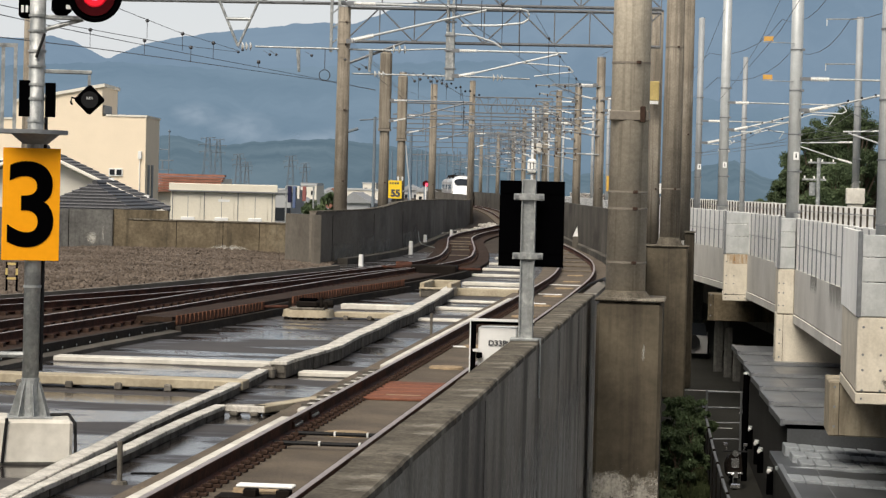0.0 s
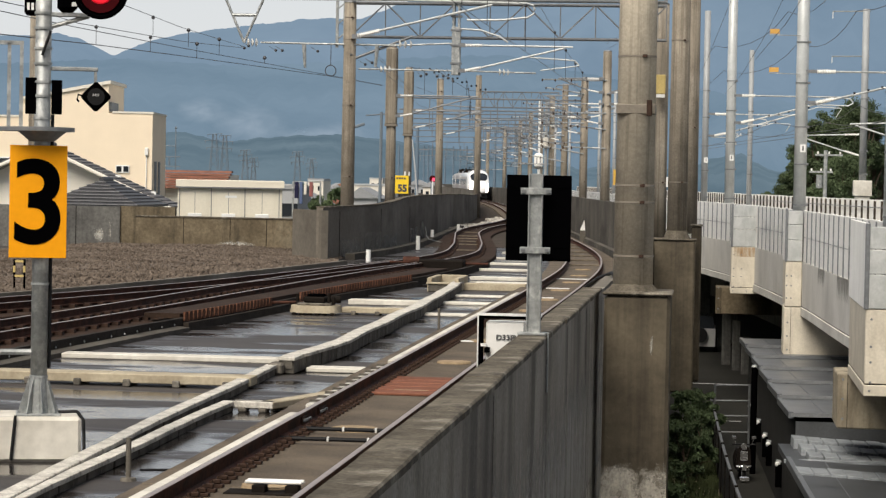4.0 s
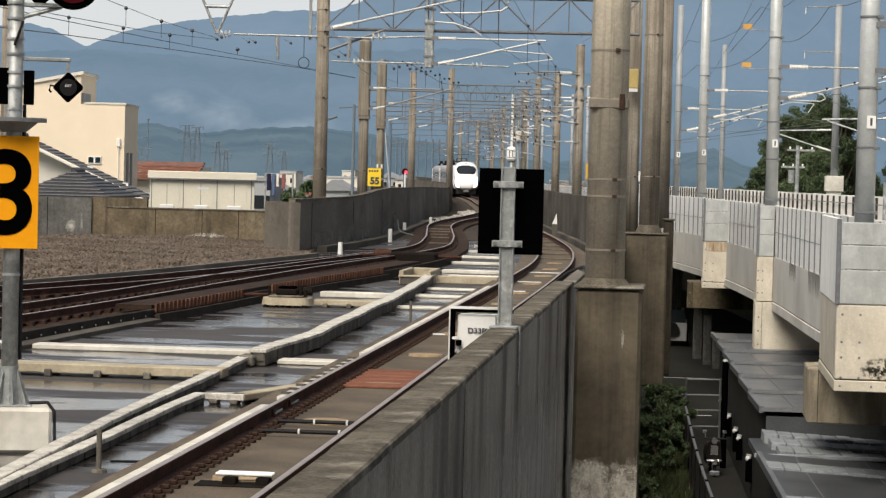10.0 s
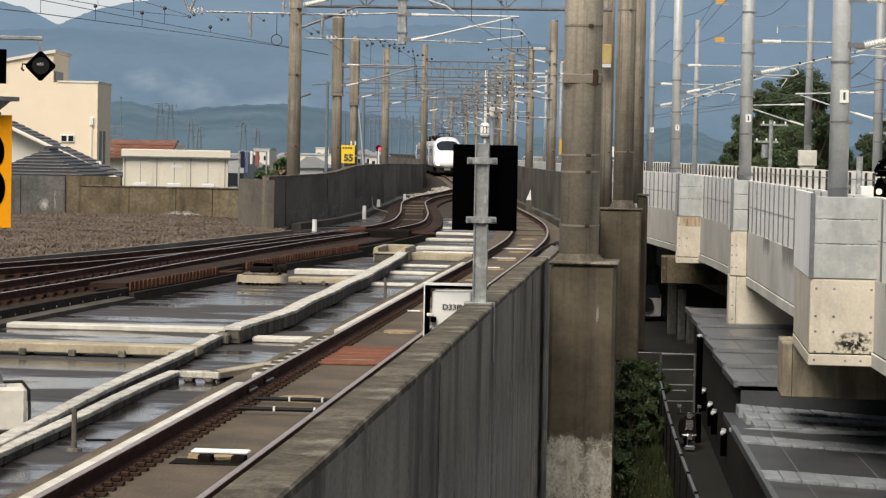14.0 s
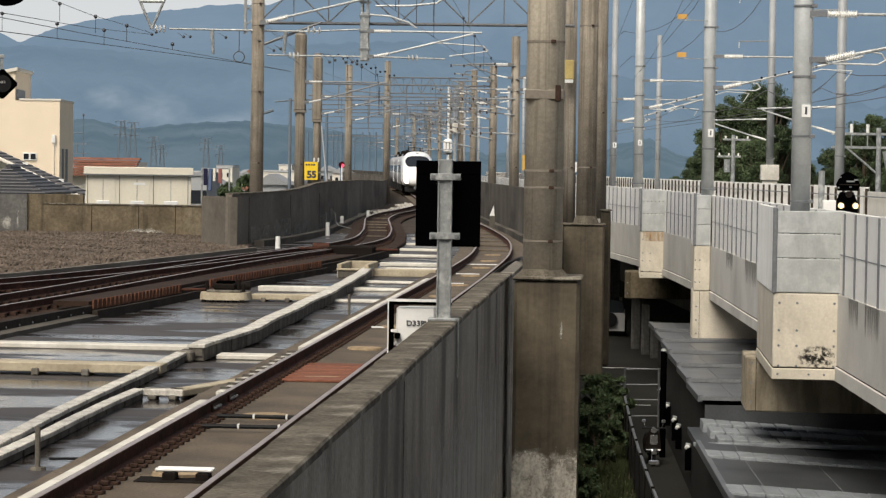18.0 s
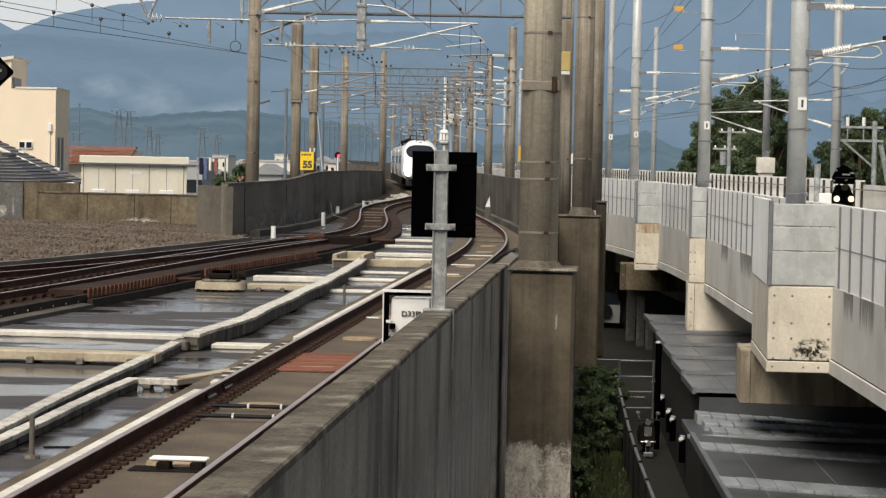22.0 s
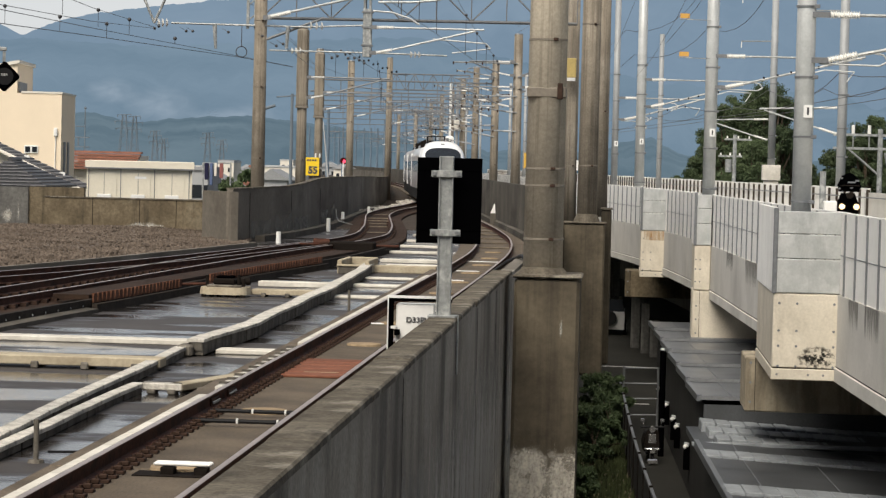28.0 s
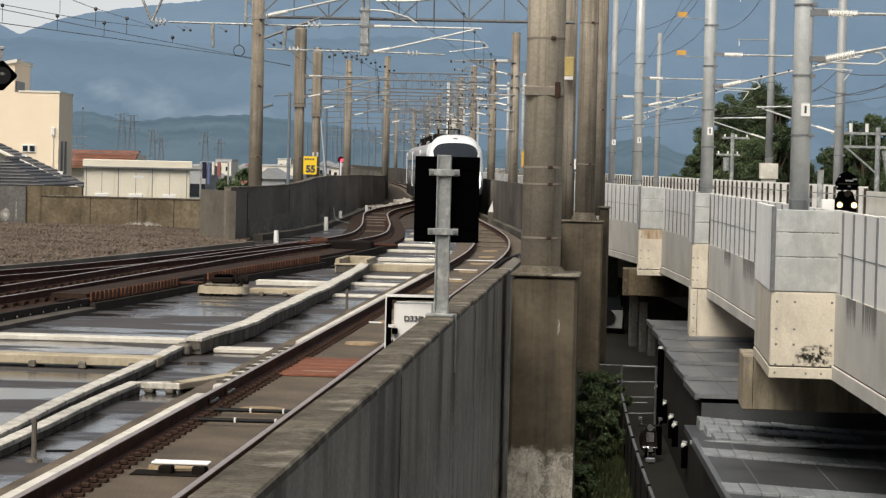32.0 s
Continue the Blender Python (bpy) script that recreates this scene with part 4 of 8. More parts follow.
def cross_beam(x0, x1, y, depth, top, material, label, blocks=0, skew=0.0):
    c = thing("cross_beam", x0, y, DECK, label, "beam", "beams across the deck", turn=skew)
    part("beam", box(B(), 0, x1 - x0, 0, depth, 0.045 if blocks else 0.0, top - DECK, 0.012), material, c)
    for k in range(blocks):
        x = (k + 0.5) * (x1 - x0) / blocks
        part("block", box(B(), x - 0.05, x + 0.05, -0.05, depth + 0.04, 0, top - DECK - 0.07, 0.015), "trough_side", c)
    return c


cross_beam(-9.95, -6.3, 36.4, 0.42, -0.24, "pale_concrete", "flat white concrete strip across the wet deck")
cross_beam(-11.5, -6.1, 31.8, 0.45, -0.15, "beam_concrete", "cream concrete trough beam across the deck on small blocks", 8)
cross_beam(-5.75, -5.25, 28.8, 0.2, -0.19, "trough_concrete", "short pale concrete trough lid on two low blocks", 2)
cross_beam(-5.25, -2.75, 28.8, 0.2, -0.19, "beam_concrete", "slanting cream concrete trough branch to the rail", 3, skew=72)
cross_beam(-5.9, -4.6, 35.0, 0.45, -0.25, "pale_concrete", "flat white concrete strip between trough and rail")
cross_beam(-7.7, -6.2, 50.0, 0.4, -0.16, "beam_concrete", "cream concrete trough beam leading to the point machine", 3)
cross_beam(-8.2, -6.2, 54.2, 0.4, -0.2, "pale_concrete", "pale concrete beam leading to the point machine")
for y, x0, x1, top in ((50.3, -6.06, -4.9, -0.27), (55.1, -6.39, -5.08, -0.26), (58.8, -6.3, -5.1, -0.27), (69.2, -6.96, -5.3, -0.22), (76.3, -7.5, -5.85, -0.24), (82.0, -7.6, -6.1, -0.24), (88.0, -7.9, -6.6, -0.24), (95.0, -8.3, -7.2, -0.24)):
    cross_beam(x0, x1, y, 0.6, top, "pale_concrete", "flat white concrete strip between the two tracks")
cross_beam(-6.5, -4.85, 62.7, 0.4, -0.13, "beam_concrete", "cream concrete beam from the junction box to the rail")
cross_beam(-6.4, -4.9, 65.2, 0.5, -0.2, "pale_concrete", "pale concrete strip behind the junction box")
for y, w in ((40.8, 0.3), (56.9, 0.22), (62.1, 0.3), (68.4, 0.62)):
    tag_ = thing("track_plate", NEAR.at(y) - 0.15, y, -0.198, "worn white plate between the rails", "plate", "white plates in the track")
    part("plate", box(B(), -w, w, -0.07, 0.07, 0, 0.02, 0.005), "white_paint", tag_)
tb = thing("trough_junction", -6.85, 61.3, DECK, "cream concrete junction box at the end of the trough", "junction box")
part("front", box(B(), -0.38, 0.42, 0, 0.12, 0, 0.2, 0.02), "trough_side", tb)
part("rim", box(B(), -0.42, 0.46, -0.03, 0.15, 0.2, 0.25, 0.012), "beam_concrete", tb)
for x in (-0.36, 0.34):
    part("side", box(B(), x - 0.06, x + 0.06, 0.12, 2.4, 0, 0.36, 0.02), "beam_concrete", tb)
part("back", box(B(), -0.3, 0.28, 2.3, 2.42, 0, 0.36, 0.02), "beam_concrete", tb)

# small fittings beside the near rail
cbl = thing("deck_cable", -5.3, 22.2, DECK, "thin black cable across the deck with a white clamp", "cable")
part("cable", tube(B(), (0, 0, 0.08), (0.72, 0.1, 0.09), 0.012, n=6), "cable_black", cbl)
part("clamp", box(B(), 0.42, 0.46, -0.02, 0.12, 0.05, 0.12, 0.005), "white_paint", cbl)
for y in (25.9, 27.0):
    for off in (-0.566, 0.566):
        fp_ = thing("fishplate", NEAR.at(y) + off, y, -0.1, "rusty bolted fishplate on the near rail", "fishplate", "fishplates")
        part("plate", box(B(), -0.035, 0.035, -0.24, 0.24, -0.035, 0.055, 0.008), "fastener_rust", fp_)
        for k in range(4):
            part("bolt", tube(B(), (-0.06, -0.18 + 0.12 * k, 0.01), (0.06, -0.18 + 0.12 * k, 0.01), 0.016, n=6), "dull_steel", fp_)
for k in range(11):
    bl = thing("rail_block", -4.56, 27.6 + 0.56 * k, -0.2, "small pale block clamped beside the rail", "block", "pale blocks by the rail")
    part("block", box(B(), -0.07, 0.05, -0.14, 0.14, 0, 0.13, 0.015), "trough_concrete", bl)
    part("bar", box(B(), -0.08, 0.06, 0.2, 0.24, 0, 0.15), "trough_side", bl)

hose = thing("draped_cable", -3.4, 55.6, -0.2, "thick black cable draped from the track over the low parapet", "cable")
part("cable", cord(B(), [(0, 0, 0), (0.67, -5.3, 0.5), (1.2, -9.6, 0.92), (1.59, -12.5, 1.14), (1.85, -14.8, 1.1), (1.95, -15.6, 0.6)], 0.035, 8), "cable_black", hose)

# a dark edge girder and rusty walkway grating along the far track
bm = B()
GIRDER = Way((-11.8, 8), (-10.45, 34), (-9.92, 42), (-9.55, 46), (-9.2, 51), (-8.75, 57), (-8.05, 64), (-7.5, 73), (-7.45, 82))
sweep(bm, GIRDER, [(-0.05, DECK), (-0.05, -0.10), (0.06, -0.10), (0.06, DECK)], 10, 80, 2.0)
gird = tagged(part("trim_girder", bm, "tarred_timber"), "black iron edge girder along the far track", "girder", kind="structure")
for k in range(24):
    y = 30.0 + 0.7 * k
    part("rivet", tube(B(), (GIRDER.at(y) + 0.06, y, -0.2), (GIRDER.at(y) + 0.075, y, -0.2), 0.018, n=8), "galvanised", gird)
grate = None
for y0, n in ((43.9, 24), (52.6, 44)):
    for k in range(n):
        y = y0 + 0.26 * k
        m = pose(GIRDER.at(y) + 0.085, y, -0.03, 0, 0, -math.degrees(GIRDER.heading(y)))
        if grate is None:
            grate = part("grating_plate", box(B(), -0.02, 0.02, -0.095, 0.095, -0.13, 0.045, 0.003), "rust_bright", gird, "rusty upright plate")
            grate.matrix_basis = m
        else:
            piece("grating_plate", grate.data, gird, m)
lip = sweep(B(), GIRDER, [(0.07, DECK), (0.07, DECK + 0.09), (0.3, DECK + 0.07), (0.3, DECK)], 30, 43.5, 2.0)
part("foot_plate", lip, "mossy_concrete", gird, "dirty plate at the girder's foot")
part("foot_kerb", sweep(B(), GIRDER, [(0.14, DECK), (0.14, DECK + 0.15), (0.24, DECK + 0.15), (0.24, DECK)], 43.6, 64, 2.0), "tarred_timber", gird, "black kerb in front of the plates")
walk_top = sweep(B(), GIRDER, [(-0.75, -0.12), (-0.75, -0.03), (-0.06, -0.03), (-0.06, -0.12)], 44, 70, 2.0)
part("walkway", walk_top, "dark_bed", gird, "dark dirty walkway behind the plates")

# ---- gravel on the left ----
def heap(x, y, right):
    """The height of the gravel: a low mound that falls off to the siding and to both ends."""
    edge = min(1.0, max(0.0, (right - x) / 2.4))
    mound = float(np.interp(x, [-28.5, -25.5, -23.0, -18.0, -15.0, -12.0], [-0.3, -0.08, 0.10, 0.10, 0.0, 0.0]))
    return -0.27 + edge * (0.06 + mound * min(1.0, (y - 40) / 40)) + edge * 0.07 * noise.noise((x * 0.3, y * 0.2, 3)) + 0.04 * noise.noise((x * 1.7, y * 1.7, 0))


bm = B()
n, mrows = 90, 46
grid = []
for j in range(mrows + 1):
    y = 40 + (91.0 - 40) * j / mrows
    right = SIDING.at(y) - 2.25 if y < 74 else -11.95 + (y - 74) * -0.1
    row = []
    for i in range(n + 1):
        x = -46 + (right + 46) * i / n
        h = heap(x, y, right)
        row.append(bm.verts.new((x, y, h)))
    grid.append(row)
for p, q in zip(grid, grid[1:]):
    for i in range(n):
        bm.faces.new((p[i], p[i + 1], q[i + 1], q[i]))
gravel = tagged(part("gravel_bed", bm, "ballast_stone", smooth=True), "brown ballast gravel heaped beside the siding", "gravel", kind="stuff")
verts, faces = [], []
rng = np.random.default_rng(7)
for k in range(26000):
    y = 44 + 47 * rng.random() ** 0.8
    right = SIDING.at(y) - 2.3 if y < 74 else -12.0 + (y - 74) * -0.1
    left = max(-26.0, right - 14)
    x = right - (right - left) * rng.random()
    h = heap(x, y, right)
    s = rng.uniform(0.018, 0.058)
    c = Vector((x, y, h + s * 0.2))
    base = len(verts)
    q = Euler(rng.uniform(0, 6.28, 3))
    for d in ((1, 0, 0), (-1, 0, 0), (0, 1.2, 0), (0, -1.2, 0), (0, 0, 0.8), (0, 0, -0.8)):
        v = Vector(d) * s * rng.uniform(0.7, 1.2)
        v.rotate(q)
        verts.append(tuple(c + v))
    for f in ((0, 2, 4), (2, 1, 4), (1, 3, 4), (3, 0, 4), (2, 0, 5), (1, 2, 5), (3, 1, 5), (0, 3, 5)):
        faces.append(tuple(base + i for i in f))
for k in range(3500):
    y = 44 + 32 * rng.random()
    right = SIDING.at(y) - 2.45 if y < 74 else -12.1
    x = right - 3.2 * rng.random() ** 1.6
    s_ = rng.uniform(0.05, 0.095)
    c, q, base = Vector((x, y, heap(x, y, right + 0.15) + s_ * 0.3)), Euler(rng.uniform(0, 6.28, 3)), len(verts)
    for d in ((1, 0, 0), (-1, 0, 0), (0, 1.2, 0), (0, -1.2, 0), (0, 0, 0.8), (0, 0, -0.8)):
        v = Vector(d) * s_ * rng.uniform(0.6, 1.2)
        v.rotate(q)
        verts.append(tuple(c + v))
    for f in ((0, 2, 4), (2, 1, 4), (1, 3, 4), (3, 0, 4), (2, 0, 5), (1, 2, 5), (3, 1, 5), (0, 3, 5)):
        faces.append(tuple(base + i for i in f))
me = bpy.data.meshes.new("stones")
me.from_pydata(verts, [], faces)
me.materials.append(MATS["ballast_stone"])
stones = new("stones", me)
stones.parent = gravel
tagged(stones, kind="stuff")

# ---- masts ----
def concrete_mast(x, y, z0, top, r0, r1, label, bands=(), group="concrete masts", concrete="mast_concrete"):
    t = thing("catenary_mast", x, y, z0, label, "mast", group)
    part("shaft", tube(B(), (0, 0, 0), (0, 0, top - z0), r0, r1, 24), concrete, t, smooth=True)
    part("cap", tube(B(), (0, 0, top - z0), (0, 0, top - z0 + 0.06), r1 * 1.06, r1 * 0.9, 20), "dull_steel", t)
    for b in bands:
        r = r0 + (r1 - r0) * (b - z0) / (top - z0)
        part("band", tube(B(), (0, 0, b - z0 - 0.016), (0, 0, b - z0 + 0.016), r + 0.007, n=24), "band_steel", t)
        part("buckle", box(B(), r * 0.3, r * 0.3 + 0.07, -r - 0.03, -r + 0.05, b - z0 - 0.024, b - z0 + 0.024, 0.006), "fastener_rust", t)
    return t


m1 = concrete_mast(-1.21, 36.4, 0.93, 9.6, 0.298, 0.265, "thick tan concrete catenary mast on a concrete pier", (1.45, 2.25, 2.5, 4.42), concrete="pole_concrete")
part("clamp", box(B(), -0.29, 0.29, -0.29, 0.29, 2.62, 2.78, 0.02), "band_steel", m1, "grey-brown steel clamp round the mast")
part("clamp_bolt", box(B(), 0.16, 0.24, -0.34, -0.28, 2.60, 2.84, 0.01), "fastener_rust", m1)
part("splash", tube(B(), (0, 0, 0), (0, 0, 0.1), 0.39, 0.3, 20), "coping_concrete", m1, "rough mortar collar")
part("number_plate", box(B(), -0.325, -0.26, -0.02, 0.02, 1.57, 1.80), "mast_plate", m1, "small yellow plate")
m2 = concrete_mast(-1.14, 72.5, 0.93, 9.8, 0.30, 0.26, "tan concrete catenary mast on the second pier", (2.6, 6.8))
part("splash", tube(B(), (0, 0, 0), (0, 0, 0.28), 0.4, 0.28, 20), "coping_concrete", m2, "flared mortar collar")
part("number_plate", box(B(), -0.345, -0.26, -0.02, 0.02, 1.52, 1.82), "white_paint", m2, "small white plate")
concrete_mast(-0.84, 80.0, 0.93, 9.8, 0.24, 0.2, "slender tan concrete catenary mast behind the second pier", (4.4,))


def pier(x0, x1, y, z0, z1, depth, label, flaked, material="pier_concrete"):
    t = thing("mast_pier", (x0 + x1) / 2, y, z0, label, "pier", "mast piers")
    h = (x1 - x0) / 2
    part("shaft", box(B(), -h + 0.03, h - 0.03, 0, depth, 0, z1 - z0 - 0.05, 0.05), material, t)
    part("cap", box(B(), -h, h, -0.04, depth + 0.05, z1 - z0 - 0.05, z1 - z0, 0.02), "coping_concrete", t)
    if flaked > z0:
        part("flaking_paint", box(B(), -h + 0.035, h - 0.035, -0.005, -0.001, 0.4, flaked - z0 + 0.18), "flaking_paint", t, "flaking white paint")
    return t


pier(-1.635, -0.605, 35.8, STREET, 0.93, 1.3, "brown weathered concrete pier that carries a mast", -1.68)
speck = tagged(part("paint_run", box(B(), 0, 0.06, 0, 0.003, 0, 0.4), "drip_lime"), "pale run of lime on the brown pier", "stain", kind="structure")
speck.matrix_basis = pose(-0.93, 35.796, -0.05)
pier(-1.85, -0.55, 71.9, -3.6, 0.93, 1.3, "brown weathered concrete bracket pier that carries a mast", -3.6)
pier(-0.75, -0.38, 73.5, -3.4, 1.33, 1.2, "dark narrow concrete pier behind the masts", -3.4)

LM = [(-13.42, 88.0, 8.95), (-15.75, 117.0, 8.95), (-18.1, 142.0, 9.1), (-18.3, 160.0, 9.2), (-18.3, 186.0, 10.6)]
for x, y, top in LM:
    lm = concrete_mast(x, y, -1.0, top, 0.262, 0.22, "tan concrete catenary mast behind the curving wall", (2.6, 5.2, 7.6, 8.4))
    if y in (117.0, 142.0):
        part("sleeve", box(B(), -0.27, 0.27, -0.27, 0.2, 6.2, 9.9, 0.05), "mast_concrete", lm, "weathered square sleeve")
        part("collar", box(B(), -0.29, 0.29, -0.29, 0.22, 6.1, 6.22), "band_steel", lm)
RM = [(90.5, 9.2), (125, 9.3), (150, 9.0), (175, 9.6), (200, 9.6), (228, 9.6), (256, 9.8), (285, 9.8), (320, 9.8), (360, 9.8), (405, 9.8)]
for y, top in RM:
    x, yy = NEAR.side(y, 2.95)
    concrete_mast(x, yy, -1.0, top, 0.262, 0.22, "tan concrete catenary mast behind the side wall", (2.6, 6.5))
# the far masts of the line, with cross tubes; their colour holds the haze
for k, y in enumerate((300, 322, 345, 372, 400, 430, 465, 500, 540, 590)):
    for off in (-9.0, -3.4, 3.2):
        if (y < 400 and off == -3.4) or (off == -9.0 and k % 4):
            continue
        x, yy = NEAR.side(y, off)
        fm_ = thing("far_mast", x, yy, -1.0, "distant grey catenary mast, its haze painted in", "mast", "distant masts")
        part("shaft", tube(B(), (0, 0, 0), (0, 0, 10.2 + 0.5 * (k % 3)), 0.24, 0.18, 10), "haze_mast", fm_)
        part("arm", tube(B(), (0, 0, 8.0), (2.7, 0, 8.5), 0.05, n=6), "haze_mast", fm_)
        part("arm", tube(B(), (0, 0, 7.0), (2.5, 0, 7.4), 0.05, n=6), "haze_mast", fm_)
for y in (150, 175, 200, 228, 320, 405):
    x0, y0 = NEAR.side(y, -9.0)
    x1, y1 = NEAR.side(y, 2.95)
    cs = thing("cross_span", x0, y0, 7.6, "thin grey cross span over the curving tracks", "cross span", "cross spans")
    part("tube", tube(B(), (0, 0, 0), (x1 - x0, y1 - y0, 0), 0.05, n=6), "dull_steel", cs)
    part("tube", tube(B(), (0, 0, -1.0), (x1 - x0, y1 - y0, -0.9), 0.035, n=6), "dull_steel", cs)
    for u in (0.2, 0.36, 0.55, 0.7, 0.86):
        part("hanger", tube(B(), ((x1 - x0) * u, (y1 - y0) * u, 0.0), ((x1 - x0) * u, (y1 - y0) * u, -1.9), 0.03, n=6), "dull_steel", cs)


def truss(p, q, low, high, bays, label):
    """A lattice portal beam from plan point p to q."""
    t = thing("portal_beam", p[0], p[1], low, label, "portal beam", "portal beams")
    d = Vector((q[0] - p[0], q[1] - p[1], 0))
    h = high - low
    for z in (0, h):
        part("chord", tube(B(), (0, 0, z), tuple(d + Vector((0, 0, z))), 0.045, n=6), "dull_steel", t)
        part("chord", tube(B(), (0, 0.5, z), tuple(d + Vector((0, 0.5, z))), 0.04, n=6), "dull_steel", t)
    for k in range(bays):
        a, b = d * (k / bays), d * ((k + 1) / bays)
        up = Vector((0, 0, h))
        part("brace", tube(B(), tuple(a + (up if k % 2 else Vector())), tuple(b + (Vector() if k % 2 else up)), 0.028, n=6), "dull_steel", t)
        part("post", tube(B(), tuple(b), tuple(b + up), 0.024, n=6), "dull_steel", t)
        part("lace", tube(B(), tuple(a + up * 0.99), tuple(b + up * 0.99 + Vector((0, 0.5, 0))), 0.02, n=6), "dull_steel", t)
    return t


rx88 = NEAR.side(88.5, 2.95)[0]
truss((-13.4, 88.0), (rx88, 88.0), 7.72, 8.95, 9, "grey lattice portal beam over both tracks")
truss((-31.0, 88.3), (rx88, 88.3), 9.12, 10.5, 20, "grey lattice portal beam reaching over the siding")
x150, _ = NEAR.side(186, 2.95)
truss((-18.5, 186.0), (x150, 186.0), 8.2, 9.4, 9, "distant grey lattice portal beam")
truss((NEAR.side(256, -3.3)[0], 256.0), (NEAR.side(256, 2.95)[0], 256.0), 8.0, 9.2, 8, "distant grey lattice portal beam")


def ribbed(bm, p, q, r, n):
    """A ribbed porcelain rod."""
    p, q = Vector(p), Vector(q)
    m = (q - p).to_track_quat("Z", "Y").to_matrix()
    length, seg, rings = (q - p).length, 12, []
    for k in range(n):
        for u, w in ((0.05, 0.55), (0.3, 1.0), (0.55, 0.8), (0.7, 0.55)):
            rings.append((length * (k + u) / n, r * w))
    loops = [[bm.verts.new(p + m @ Vector((w * math.cos(j * math.tau / seg), w * math.sin(j * math.tau / seg), z))) for j in range(seg)] for z, w in rings]
    for a, b in zip(loops, loops[1:]):
        for j in range(seg):
            bm.faces.new((a[j], a[(j + 1) % seg], b[(j + 1) % seg], b[j]))
    bm.faces.new(loops[0]), bm.faces.new(loops[-1])
    bmesh.ops.recalc_face_normals(bm, faces=bm.faces)
    return bm


def bracket(x, y, z, reach, label, metal="new_steel", drop=1.0, group="catenary brackets", turn=0.0):
    """A cantilever: a level tube, a slanting tube, insulators at the mast and a registration arm."""
    t = thing("catenary_bracket", x, y, z, label, "bracket", group, turn=turn)
    s = 1 if reach > 0 else -1
    part("top_tube", tube(B(), (s * 0.85, 0, 0), (reach, 0, -0.02), 0.036), metal, t)
    part("slant_tube", tube(B(), (s * 0.8, 0, -drop + 0.12), (reach * 0.93, 0, -0.06), 0.036), metal, t)
    part("insulator", ribbed(B(), (s * 0.2, 0, 0), (s * 0.85, 0, 0), 0.075 if metal == "new_steel" else 0.055, 9), "insulator", t, "ribbed white insulator")
    part("insulator", ribbed(B(), (s * 0.2, 0, -drop), (s * 0.8, 0, -drop + 0.12), 0.075 if metal == "new_steel" else 0.055, 9), "insulator", t, "ribbed white insulator")
    part("mount", box(B(), -0.05 if s > 0 else -0.2, 0.2 if s > 0 else 0.05, -0.05, 0.05, -0.07, 0.07), "dull_steel", t)
    part("mount", box(B(), -0.05 if s > 0 else -0.2, 0.2 if s > 0 else 0.05, -0.05, 0.05, -drop - 0.07, -drop + 0.07), "dull_steel", t)
    arm = B()
    tube(arm, (reach * 0.55, 0, -drop * 0.42), (reach * 1.02, 0, -drop * 0.55), 0.026)
    tube(arm, (reach * 1.02, 0, -drop * 0.55), (reach * 1.06, 0, -drop * 0.75), 0.026)
    tube(arm, (reach * 1.06, 0, -drop * 0.75), (reach * 0.72, 0, -drop * 0.95), 0.022)
    part("registration_arm", arm, metal, t, "bent pale registration arm")
    return t


big = thing("catenary_bracket", -13.2, 87.7, 7.7, "long pale tubular cantilever with ribbed insulators and a looped end", "bracket", "catenary brackets")
part("top_tube", tube(B(), (0.95, 0, 1.36), (6.3, 0, 1.26), 0.045, n=10), "new_steel", big)
part("slant_tube", tube(B(), (0.9, 0, 0.22), (5.0, 0, 1.2), 0.045, n=10), "new_steel", big)
part("insulator", ribbed(B(), (0.15, 0, 1.37), (0.98, 0, 1.36), 0.1, 12), "insulator", big, "ribbed white insulator")
part("insulator", ribbed(B(), (0.1, 0, 0.02), (0.92, 0, 0.22), 0.1, 12), "insulator", big, "ribbed white insulator")
loop = [(6.3, 0, 1.26), (6.48, 0, 1.2), (6.55, 0, 1.05), (6.5, 0, 0.88), (6.3, 0, 0.76), (5.4, 0, 0.66), (4.1, 0, 0.64)]
part("loop_arm", cord(B(), loop, 0.04, 8), "new_steel", big, "looped pale arm")
part("curved_arm", cord(B(), [(3.9, 0, 0.32), (4.6, 0, 0.28), (5.3, 0, 0.05), (5.6, 0, -0.15)], 0.035, 8), "new_steel", big)
for z in (1.37, 0.0):
    part("mount", box(B(), -0.1, 0.2, -0.06, 0.06, z - 0.08, z + 0.08), "dull_steel", big)
bracket(-9.35, 87.7, 7.43, 4.1, "pale tubular cantilever hung from the drop post", drop=0.92)
head = thing("headspan", -17.3, 87.9, 7.4, "grey headspan tube with white insulators under the portal beam", "headspan")
part("tube", tube(B(), (0.6, 0, 0.05), (5.6, 0, 0.0), 0.035), "galvanised", head)
part("tube", tube(B(), (5.6, 0, 0.0), (7.7, 0, 0.1), 0.03), "galvanised", head)
for x in (0.15, 0.3, 0.45, 5.75, 5.95, 6.15):
    part("insulator", tube(B(), (x - 0.03, 0, 0.05), (x + 0.03, 0, 0.05), 0.16, 0.06, 14), "insulator", head, "white insulator disc")
part("drop_arm", tube(B(), (2.2, 0, 0.0), (2.25, 0, -0.85), 0.08, 0.05), "galvanised", head)
part("drop_arm", tube(B(), (4.9, 0, 0.0), (4.85, 0, -0.8), 0.08, 0.05), "galvanised", head)
ringm = [(3.2 + 0.2 * math.cos(k * math.tau / 16), 0, -0.95 + 0.2 * math.sin(k * math.tau / 16)) for k in range(17)]
part("wire_ring", cord(B(), ringm, 0.018), "wire", head)
